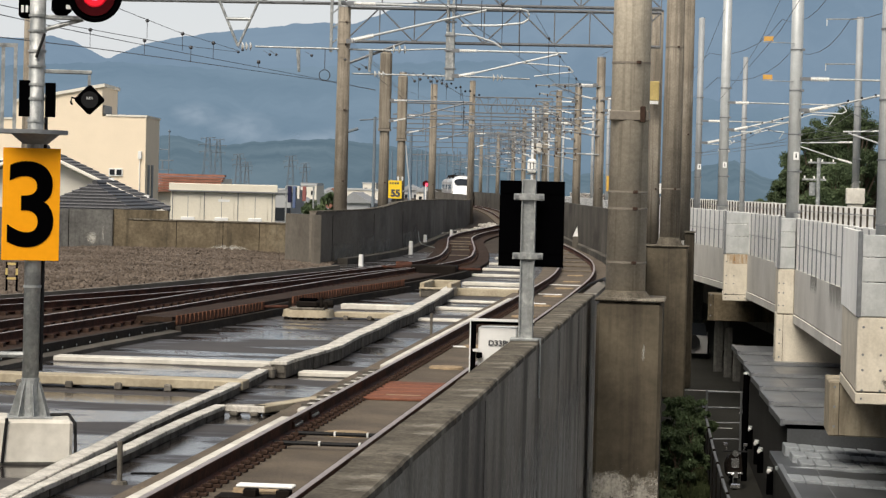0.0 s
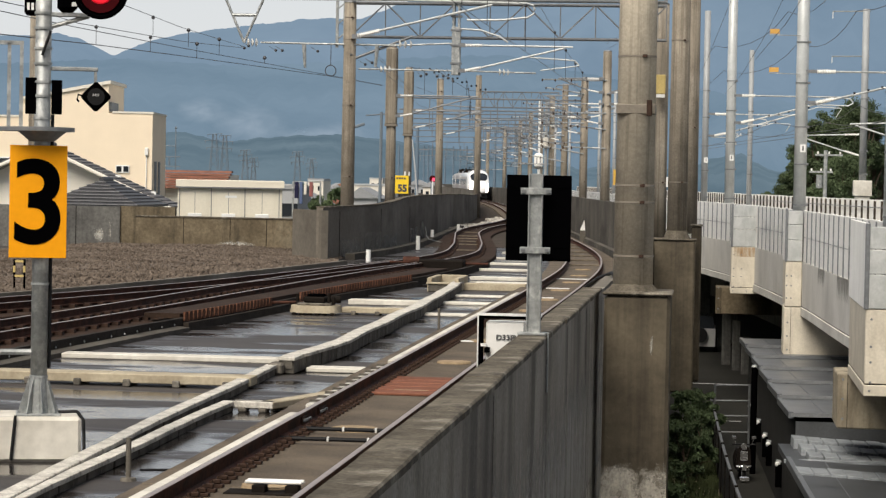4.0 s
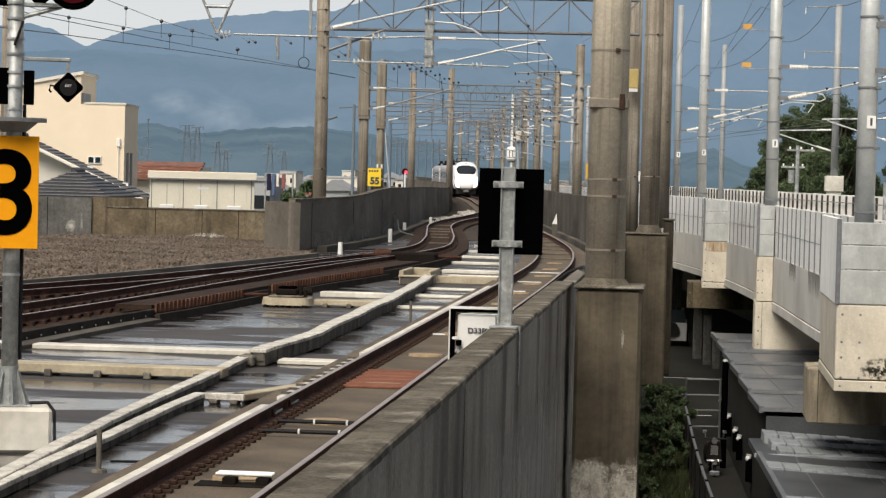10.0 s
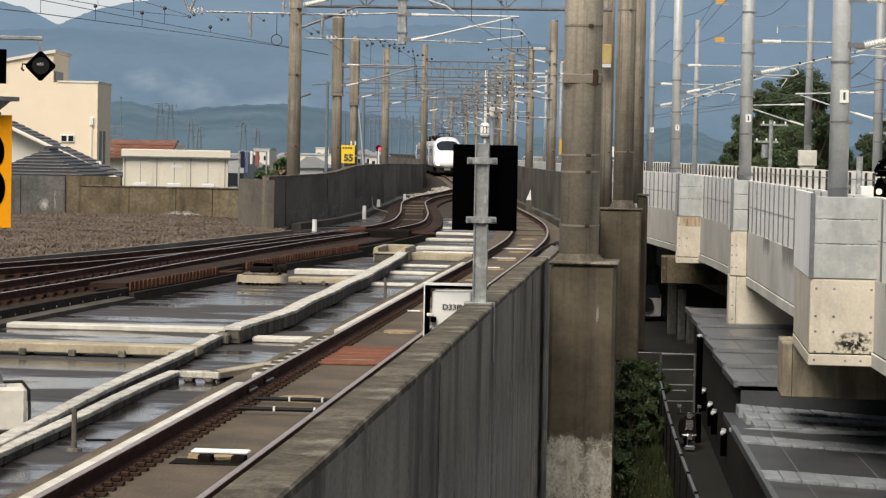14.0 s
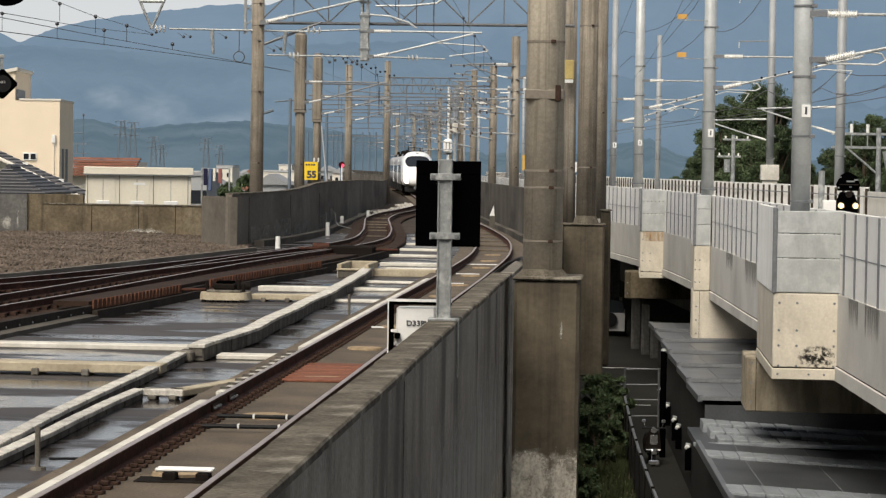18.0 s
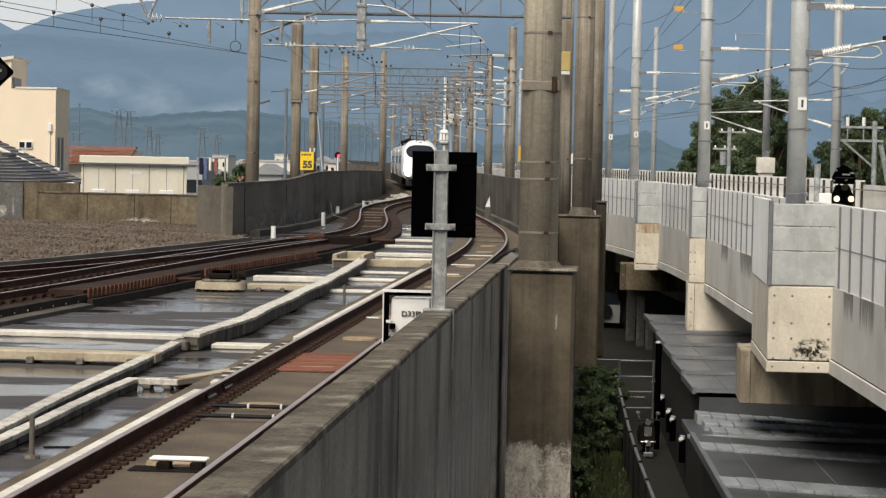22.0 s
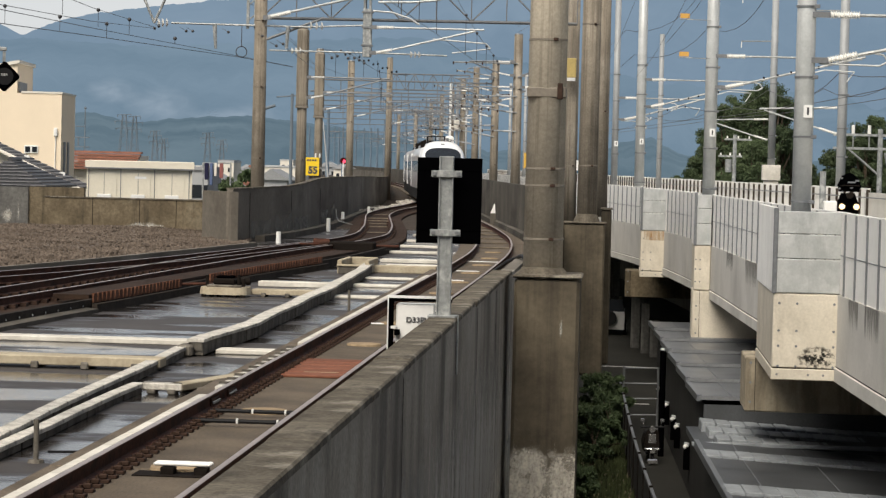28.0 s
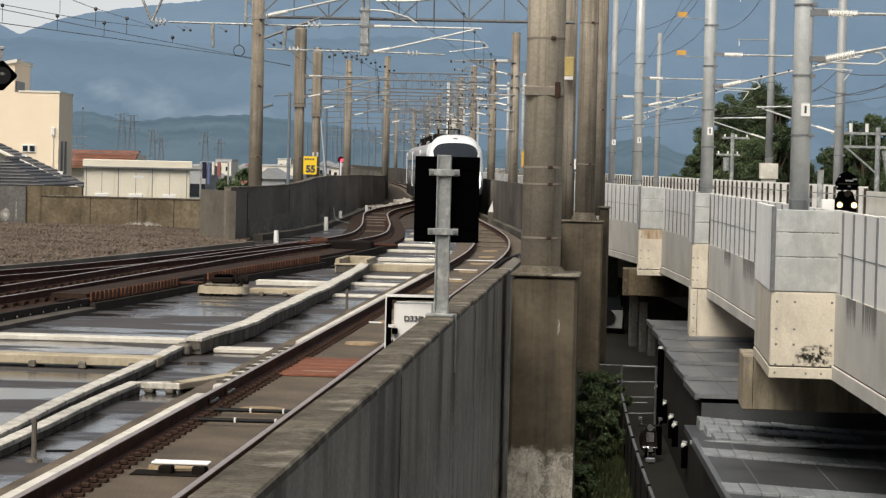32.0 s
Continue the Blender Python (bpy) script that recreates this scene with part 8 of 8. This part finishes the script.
sd = thing("equipment_hut", -20.2, 100.0, STREET, "cream metal equipment hut with panelled doors on a tall plinth", "hut", turn=11)
part("plinth", box(B(), -2.2, 2.2, 0.02, 2.4, 0, 5.2), "stained_concrete", sd)
part("body", box(B(), -2.18, 2.18, 0, 2.4, 5.2, 7.55, 0.02), "shed_panel", sd)
part("roof", box(B(), -2.26, 2.26, -0.15, 2.5, 7.55, 7.86, 0.02), "shed_panel", sd)
part("gutter", box(B(), -2.28, 2.28, -0.18, -0.12, 7.51, 7.57), "dull_steel", sd)
for x in (-2.1, -0.78, 0.62, 2.05):
    part("seam", box(B(), x - 0.015, x + 0.015, -0.012, 0.0, 5.3, 7.54), "dull_steel", sd)
for x in (-1.45, -0.05, 1.35):
    d = part("door", box(B(), x - 0.5, x + 0.5, -0.02, 0.0, 5.3, 7.35, 0.005), "shed_panel", sd)
    part("seam", box(B(), x - 0.02, x + 0.0, -0.026, -0.02, 5.3, 7.35), "dull_steel", d)
    part("vent", box(B(), x - 0.3, x + 0.28, -0.08, -0.02, 6.12, 6.46, 0.02), "white_paint", d, "white vent hood")
part("label", box(B(), -0.2, 0.28, -0.03, -0.02, 7.12, 7.22), "white_paint", sd)
dp = thing("drain_pipe", -15.95, 90.9, DECK, "white and black pipe on the wall corner", "pipe")
part("upper", tube(B(), (0, 0, 0.75), (0, 0, 1.15), 0.06), "white_paint", dp)
part("lower", tube(B(), (0, 0, 0.0), (0, 0, 0.75), 0.055), "cable_black", dp)
# ---- the town ----
def town_house(w, d, h, roof_h, wall, roofm, label):
    t = thing("town_house", 0, 0, STREET, label, "house", "houses of the town")
    part("wall", box(B(), -w / 2, w / 2, 0, d, 0, h), wall, t)
    if roof_h > 0:
        part("roof", prism(B(), [(-w / 2 - 0.4, h), (w / 2 + 0.4, h), (0, h + roof_h)], -0.4, d + 0.4), roofm, t)
    else:
        part("roof", box(B(), -w / 2 - 0.1, w / 2 + 0.1, -0.1, d + 0.1, h, h + 0.35), roofm, t)
    for k in range(max(2, int(w / 2.6))):
        for fl in range(max(1, int(h / 3))):
            x = -w / 2 + (k + 0.5) * w / max(2, int(w / 2.6))
            wi = part("window", box(B(), x - 0.6, x + 0.6, -0.06, 0.0, 0.9 + fl * 2.9, 2.1 + fl * 2.9), "glass_dark", t)
    return t


kinds = [town_house(8, 9, 6.4, 2.2, "far_wall", "grey_roof", "plain pale town house with a grey gable roof"),
         town_house(7, 8, 6.0, 2.0, "white_wall", "roof_tile", "white town house with a dark gable roof"),
         town_house(9, 9, 6.2, 2.4, "far_wall", "red_roof", "town house with a red-brown gable roof"),
         town_house(12, 12, 9.5, 0, "white_wall", "far_wall", "flat-roofed white town block"),
         town_house(18, 12, 12.0, 0, "far_wall", "grey_roof", "flat-roofed grey town block")]
spots = []
rng = np.random.default_rng(5)
for k in range(230):
    a = rng.uniform(-17, -6.6)
    r = rng.uniform(330, 1100)
    x, y = math.sin(radians(a)) * r, math.cos(radians(a)) * r
    if x > NEAR.at(y) - 14:
        continue
    if any((x - p) ** 2 + (y - q) ** 2 < 220 for p, q in spots):
        continue
    spots.append((x, y))
for k, (x, y) in enumerate(spots):
    kind = int(rng.choice(5, p=[0.36, 0.3, 0.2, 0.1, 0.04])) if y > 600 else int(rng.choice(3))
    m = pose(x, y, STREET - (2.6 if kind < 3 else 4.5 if kind == 3 else 6.5), 0, 0, float(rng.uniform(-40, 40)))
    if k < 5:
        kinds[k].matrix_basis = m
    else:
        copy_thing(kinds[kind], m)
rng = np.random.default_rng(9)
for k in range(44):
    a, r = rng.uniform(-17, -6.6), rng.uniform(260, 700)
    x, y = math.sin(radians(a)) * r, math.cos(radians(a)) * r
    if abs(x - NEAR.at(y)) < 12 or (y < 420 and x > NEAR.at(y) - 10):
        continue
    tree(x, y, STREET, float(rng.uniform(4.2, 6.8)), float(rng.uniform(1.6, 2.8)), "distant round-topped green tree among the houses", 200 + k, 12, 40, 0.5)


def pylon(x, y, h, w, label):
    t = thing("pylon", x, y, STREET, label, "pylon", "pylons")
    a, b = 1.9 * w, 0.5 * w
    for sx in (-1, 1):
        for sy in (-1, 1):
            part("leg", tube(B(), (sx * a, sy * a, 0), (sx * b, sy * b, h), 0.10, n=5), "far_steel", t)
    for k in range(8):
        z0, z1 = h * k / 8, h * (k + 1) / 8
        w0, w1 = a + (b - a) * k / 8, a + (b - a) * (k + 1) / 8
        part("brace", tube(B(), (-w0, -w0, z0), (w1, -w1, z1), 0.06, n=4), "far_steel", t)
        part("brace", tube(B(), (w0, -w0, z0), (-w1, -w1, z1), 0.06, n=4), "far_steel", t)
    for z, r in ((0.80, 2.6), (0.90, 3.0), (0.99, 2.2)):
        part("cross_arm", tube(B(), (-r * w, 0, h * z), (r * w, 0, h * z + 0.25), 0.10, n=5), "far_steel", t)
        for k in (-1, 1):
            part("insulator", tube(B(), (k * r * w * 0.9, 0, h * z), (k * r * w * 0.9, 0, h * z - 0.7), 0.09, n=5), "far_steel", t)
    return t


for x, h, w in ((-146.3, 20.4, 1.0), (-143.2, 20.0, 0.85), (-137.1, 15.8, 0.7), (-134.6, 13.5, 0.6), (-121.6, 15.6, 0.75), (-117.4, 13.6, 0.6)):
    pylon(x, 700.0, h, w, "distant lattice power pylon against the hills")
for x, y, h in ((1.5, 240.0, 13.0), (5.71, 130.0, 9.75)):
    t = thing("utility_pole", x, y, STREET, "concrete utility pole with cross arms and a transformer", "pole", "utility poles")
    part("shaft", tube(B(), (0, 0, 0), (0, 0, h + 0.25), 0.15, 0.1, 10), "galvanised", t)
    for z, a, b in ((h, -0.55, 0.9), (h - 0.9, -0.85, 0.4)):
        part("cross_arm", box(B(), a, b, -0.05, 0.05, z - 0.05, z + 0.05), "galvanised", t)
        for u in (0.1, 0.5, 0.9):
            part("insulator", tube(B(), (a + (b - a) * u, 0, z), (a + (b - a) * u, 0, z + 0.18), 0.05, n=6), "insulator", t)
    part("transformer", tube(B(), (-0.3, 0, h - 1.75), (-0.3, 0, h - 1.05), 0.17, n=12), "galvanised", t)
sp_ = thing("slim_pole", -27.75, 200.0, STREET, "slim grey utility pole with wires above the roofs", "pole")
part("shaft", tube(B(), (0, 0, 0), (0, 0, 13.6), 0.16, 0.12, 10), "far_steel", sp_)
part("cross_arm", tube(B(), (-1.3, 0, 13.3), (0.5, 0, 13.45), 0.06, n=6), "far_steel", sp_)
part("clamp_row", tube(B(), (-2.6, 0, 12.2), (-1.4, 0, 12.6), 0.12, n=6), "far_steel", sp_)


def low_block(x0, x1, y, top, depth, wall, roofm, label, gable=0.0):
    t = thing("town_house", (x0 + x1) / 2, y, STREET, label, "house", "houses of the town")
    w, h = (x1 - x0) / 2, top - STREET - gable
    part("wall", box(B(), -w, w, 0, depth, 0, h), wall, t)
    if gable:
        part("roof", prism(B(), [(-w - 0.3, h), (w + 0.3, h), (-w * 0.2, h + gable)], -0.3, depth + 0.3), roofm, t)
    else:
        part("roof", box(B(), -w - 0.1, w + 0.1, -0.1, depth + 0.1, h, h + 0.22), roofm, t)
    for k in range(max(2, int(w / 0.8))):
        x = -w + (k + 0.5) * 2 * w / max(2, int(w / 0.8))
        part("window", box(B(), x - 0.3, x + 0.3, -0.05, 0.0, h - 1.7, h - 0.9), "glass_dark", t)
    return t


low_block(-45.0, -40.6, 300, 1.7, 8, "white_wall", "far_wall", "long low white house with a flat roof")
low_block(-33.4, -30.8, 220, 1.75, 6, "far_wall", "grey_roof", "grey house with a low tiled gable", 1.0)
low_block(-71.0, -68.3, 420, 2.0, 8, "white_wall", "far_wall", "small white block among the roofs")
low_block(-71.6, -68.9, 500, 2.6, 8, "white_wall", "far_wall", "small white block among the roofs")
low_block(-27.2, -26.0, 150, 1.8, 5, "far_wall", "grey_roof", "pale grey house wall behind the hut")
low_block(-88.0, -84.5, 520, 2.2, 8, "far_wall", "grey_roof", "flat-roofed grey house among the roofs")
low_block(-66.0, -62.0, 520, 2.6, 8, "far_wall", "grey_roof", "low grey house among the roofs", 1.2)
low_block(-58.0, -54.5, 480, 2.2, 8, "white_wall", "grey_roof", "low white house among the roofs", 1.0)
ld = thing("laundry", -22.3, 130.0, STREET, "dark blue washing hung on a balcony rail", "laundry")
part("rail", tube(B(), (-0.5, 0, 7.8), (1.0, 0, 7.8), 0.03, n=6), "galvanised", ld)
for x, w, z, c in ((-0.3, 0.22, 6.9, "cloth_dark"), (-0.05, 0.16, 6.6, "cloth_blue"), (0.18, 0.14, 7.1, "white_wall"), (0.5, 0.2, 7.0, "cloth_red")):
    part("cloth", box(B(), x - w / 2, x + w / 2, -0.06, 0.06, z, 7.8, 0.03), c, ld)
part("post", tube(B(), (-0.5, 0, 0), (-0.5, 0, 7.8), 0.05, n=6), "galvanised", ld)
part("post", tube(B(), (1.0, 0, 0), (1.0, 0, 7.8), 0.05, n=6), "galvanised", ld)
wb = thing("equipment_case", -14.0, 199.4, 5.35, "pale grey panel box on a distant catenary mast", "equipment case")
part("case", box(B(), -0.24, 0.22, -0.12, 0.12, 0, 0.86, 0.06), "trough_concrete", wb, "pale rounded case")
part("mast", tube(B(), (0, 0.3, -6.0), (0, 0.3, 4.0), 0.13, n=10), "grey_steel", wb)
um = thing("steel_mast", -16.05, 220.0, -1.0, "slim white mast with a rounded white unit beside the far curve", "mast", "distant masts")
part("shaft", tube(B(), (0, 0, 0), (0, 0, 11.0), 0.11, n=12), "white_paint", um)
unit = part("unit", box(B(), -0.4, 0.4, -0.45, -0.1, 4.87, 6.15, 0.16), "insulator", um, "rounded white unit")
for x in (-0.14, 0.16):
    part("slot", box(B(), x - 0.035, x + 0.035, -0.46, -0.44, 5.17, 5.85), "letter_grey", unit)
part("bracket", box(B(), -0.5, 0.5, -0.12, 0.12, 4.73, 4.87, 0.02), "dull_steel", um)
fp = thing("flag_pole", -31.4, 250.0, STREET, "thin leaning white pole above the far roofs", "pole")
part("pole", tube(B(), (1.3, 0, 0), (0, 0, 12.2), 0.14, 0.06, n=8), "far_wall", fp)
concrete_mast(-25.3, 88.3, -1.0, 9.3, 0.22, 0.19, "tan concrete catenary mast beyond the siding", (7.6, 8.6))

# the camera stands on this platform; its east half is added to block light
tagged(part("platform", box(box(B(), -1.2, 4.0, -60, 3.0, STREET, 1.05, 0.02), 4.0, 16.0, -60, 8.0, STREET, 1.03, 0.02), "platform"), "plain platform end, its unseen east half added to block light", "platform", kind="structure")
tagged(part("platform_canopy", box(B(), -3.0, 5.0, -60, -4.0, 4.6, 4.8, 0.02), "dull_steel"), "plain steel platform canopy", "canopy", kind="structure")


# unseen hall added behind the camera to cut the low sky light
hall = tagged(part("wall_station", box(B(), -46, 22, -64, -61, STREET, 13.0), "platform"), "unseen end wall of an added hall that blocks low sky light", "wall", kind="structure")
part("roof", box(B(), -46, 22, -61, -10, 12.4, 13.0), "dull_steel", hall, "unseen roof of the added hall")
part("side", box(B(), 20, 22, -61, -10, STREET, 12.4), "platform", hall, "unseen side of the added hall")
part("side", box(B(), -46, -44, -61, -10, STREET, 12.4), "platform", hall, "unseen side of the added hall")


# ---- the train ----
def ring(y, cowl=True):
    """Half width, floor and roof at y: of the raised cab cowl (y < 3), or of the plain car body."""
    if not cowl:
        return 1.5, 0.62, float(np.interp(y, [-0.5, 0.2, 0.9], [3.1, 3.55, 3.72]))
    ys = [-3.1, -3.0, -2.75, -2.3, -1.7, -1.0, -0.4, 0.3, 1.4, 3.0]
    w = [0.5, 0.88, 1.17, 1.36, 1.43, 1.46, 1.46, 1.44, 1.35, 1.2]
    lo = [1.0, 0.86, 0.76, 0.70, 0.66, 0.62, 0.60, 0.60, 0.65, 0.9]
    hi = [1.35, 1.75, 2.22, 2.80, 3.36, 3.80, 4.00, 4.06, 3.96, 3.68]
    return tuple(float(np.interp(y, ys, v)) for v in (w, lo, hi))


def skin(y, a, cowl=True):
    """A point on the body at y and at the angle a round it (90 degrees is the roof)."""
    w, lo, hi = ring(y, cowl)
    c, s = math.cos(radians(a)), math.sin(radians(a))
    e = (0.66 if cowl else 0.38) if s > 0 else (0.72 if cowl else 0.5)
    return Vector((w * math.copysign(abs(c) ** e, c), y, (lo + hi) / 2 + (hi - lo) / 2 * math.copysign(abs(s) ** e, s)))


def loft(bm, ys, angles, grow=1.0, closed=True, cowl=True):
    rows = []
    for y in ys:
        w, lo, hi = ring(y, cowl)
        c = Vector((0, y, (lo + hi) / 2))
        rows.append([bm.verts.new(c + (skin(y, a, cowl) - c) * grow + Vector((0, -0.02 if grow > 1 else 0, 0))) for a in angles])
    n = len(angles)
    for p, q in zip(rows, rows[1:]):
        for i in range(n if closed else n - 1):
            bm.faces.new((p[i], p[(i + 1) % n], q[(i + 1) % n], q[i]))
    if closed:
        bm.faces.new(rows[0]), bm.faces.new(rows[-1])
    bmesh.ops.recalc_face_normals(bm, faces=bm.faces)
    return bm


def screen(bm):
    """The windscreen: a rounded trapezoid on the cowl, wide above and narrower below."""
    rows = []
    for y, a in ((-2.46, 70), (-2.42, 63), (-2.34, 56), (-2.18, 50), (-1.95, 46), (-1.7, 44), (-1.52, 46), (-1.40, 51), (-1.33, 60)):
        w, lo, hi = ring(y)
        c = Vector((0, y, (lo + hi) / 2))
        rows.append([bm.verts.new(c + (skin(y, a + (180 - 2 * a) * i / 24) - c) * 1.012 + Vector((0, -0.02, 0))) for i in range(25)])
    for p, q in zip(rows, rows[1:]):
        for i in range(24):
            bm.faces.new((p[i], p[i + 1], q[i + 1], q[i]))
    bmesh.ops.recalc_face_normals(bm, faces=bm.faces)
    return bm


CAR = 20.0
AROUND = [i * 7.5 for i in range(48)]


def train_car(front):
    t = thing("train_car", 0, 0, 0, "white rounded express train driving car with a wide dark windscreen" if front else "white express train car with a dark window band", "train", "cars of the train")
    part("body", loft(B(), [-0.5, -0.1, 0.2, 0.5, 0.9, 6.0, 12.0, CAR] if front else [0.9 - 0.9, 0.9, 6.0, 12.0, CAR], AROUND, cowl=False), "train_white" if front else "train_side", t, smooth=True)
    if front:
        part("cab_cowl", loft(B(), [-3.1, -3.0, -2.75, -2.3, -1.7, -1.0, -0.4, 0.3, 1.4, 3.0], AROUND), "train_white", t, "raised white cab cowl", smooth=True)
        part("windscreen", screen(B()), "glass_dark", t, "wide dark windscreen with rounded corners", smooth=True)
        part("wiper", tube(B(), skin(-2.42, 84) + Vector((0, -0.05, 0)), skin(-2.2, 60) + Vector((0, -0.05, 0.02)), 0.015, n=5), "dark_iron", t)
        part("hood_mark", box(B(), -0.12, 0.12, -1.0, -0.85, 3.72, 3.88, 0.02), "train_grey", t)
        for s in (-1, 1):
            # the lit patch is wider than the lamp: its glare is drawn in
            part("headlamp", loft(B(), [-2.95, -2.8, -2.6, -2.42], [a if s > 0 else 180 - a for a in (-34, -22, -10, 2, 14, 26)], 1.01, False), "white_lamp", t, "lit white headlamp, widened to hold its glare", smooth=True)
        part("skirt", box(B(), -1.15, 1.15, -2.5, -0.4, 0.16, 0.68, 0.08), "train_under", t, "dark skirt")
        part("coupler_cover", box(B(), -0.35, 0.35, -2.9, -2.45, 0.42, 0.78, 0.08), "train_grey", t)
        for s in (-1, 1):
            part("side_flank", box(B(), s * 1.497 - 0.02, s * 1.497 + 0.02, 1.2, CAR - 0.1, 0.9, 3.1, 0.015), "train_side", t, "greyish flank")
    for s in (-1, 1):
        for k in range(9):
            y = 2.4 + 1.75 * k
            part("side_window", box(B(), s * 1.505 - 0.02, s * 1.505 + 0.02, y, y + 1.35, 2.0, 2.75, 0.015), "glass_dark", t)
        part("door", box(B(), s * 1.51 - 0.014, s * 1.51 + 0.014, 0.7, 1.6, 1.05, 3.05, 0.01), "train_grey", t)
        part("door", box(B(), s * 1.51 - 0.014, s * 1.51 + 0.014, CAR - 1.7, CAR - 0.8, 1.05, 3.05, 0.01), "train_grey", t)
        part("side_skirt", box(B(), s * 1.47 - 0.03, s * 1.47 + 0.03, 0.6, CAR - 0.2, 0.2, 0.92, 0.02), "train_under", t, "black side skirt")
        part("end_edge", box(B(), s * 1.5 - 0.05, s * 1.5 + 0.05, CAR - 0.16, CAR + 0.02, 0.9, 3.3, 0.03), "train_white", t, "white edge of the car end")
    for y in (2.8, CAR - 3.2):
        bogie = part("bogie", box(B(), -0.95, 0.95, y - 1.3, y + 1.3, 0.3, 0.62, 0.05), "train_under", t)
        for yy in (-1.05, 1.05):
            for s in (-1, 1):
                part("wheel", tube(B(), (s * 0.50, y + yy, 0.43), (s * 0.62, y + yy, 0.43), 0.43, n=20), "train_under", bogie)
    part("underframe", box(B(), -1.1, 1.1, 4.6, CAR - 5.0, 0.22, 0.62, 0.05), "train_under", t)
    part("roof_unit", box(B(), -0.85, 0.85, 6.0, 10.5, 3.6, 3.95, 0.08), "train_grey", t, "grey roof unit")
    if front:
        pan = part("pantograph", box(B(), -0.7, 0.7, 13.2, 14.6, 3.7, 3.82, 0.02), "dark_iron", t, "raised dark pantograph")
        part("arm", tube(B(), (0, 14.3, 3.8), (0, 13.2, 4.4), 0.04), "dark_iron", pan)
        part("arm", tube(B(), (0, 13.2, 4.4), (0, 14.2, 5.0), 0.03), "dark_iron", pan)
        part("collector", box(B(), -0.8, 0.8, 14.1, 14.3, 5.0, 5.05, 0.02), "dark_iron", pan)
        for x in (-0.6, 0.6):
            part("post", tube(B(), (x, 12.4, 3.65), (x, 12.4, 4.5), 0.06), "dark_iron", pan)
        part("bus_bar", tube(B(), (-0.6, 12.4, 4.5), (0.6, 12.4, 4.5), 0.03), "dark_iron", pan)
        for y in (3.6, 4.4, 5.2):
            gear = part("roof_gear", box(B(), -0.75, 0.75, y, y + 0.4, 3.68, 4.12, 0.05), "dark_iron", t, "dark roof equipment")
            for x in (-0.5, 0.0, 0.5):
                part("insulator", tube(B(), (x, y + 0.2, 4.1), (x, y + 0.2, 4.32), 0.06, n=8), "dull_steel", gear)
    else:
        for y in (2.0, 4.6, 12.4, 15.0, 17.2):
            gear = part("roof_gear", box(B(), -0.8, 0.8, y, y + 0.7, 3.68, 4.0, 0.05), "dark_iron", t, "dark roof equipment")
            part("insulator", tube(B(), (-0.5, y + 0.3, 4.0), (-0.5, y + 0.3, 4.35), 0.09, n=8), "dark_iron", gear)
            part("insulator", tube(B(), (0.45, y + 0.3, 4.0), (0.45, y + 0.3, 4.3), 0.09, n=8), "dark_iron", gear)
        part("gangway", box(B(), -0.6, 0.6, -0.55, 0.0, 0.6, 3.0, 0.04), "train_under", t)
    return t


cars = [train_car(True)]
mid_car = train_car(False)
cars.append(mid_car)
for k in range(1):
    cars.append(copy_thing(mid_car, pose(0, 0, 0)))


# ---- what moves ----
FRONT = ((0, 356.0), (6, 316.0), (9, 295.0), (16, 247.5), (22, 203.5), (26, 172.5), (29, 150.0), (31, 135.5), (32, 128.2))


def front_at(t):
    """Where the front of the train stands along the line at t seconds."""
    ts, ys = np.array([p[0] for p in FRONT], float), np.array([p[1] for p in FRONT], float)
    c = np.polyfit(ts, ys, 3)
    return float(np.polyval(c, t))


def motions():
    for k, ob in enumerate(cars):
        rows = []
        for i in range(33):
            y = front_at(i)
            for _ in range(k):
                y += (CAR + 0.55) * math.cos(NEAR.heading(y))
            a = Vector((NEAR.at(y), y, 0))
            y2 = y + 16.0 * math.cos(NEAR.heading(y + 8))
            b = Vector((NEAR.at(y2), y2, 0))
            turn = math.degrees(math.atan2(-(b.x - a.x), b.y - a.y))
            rows.append((float(i), pose(a.x, a.y, 0, 0, 0, turn)))
        walk(ob, rows)


motions()
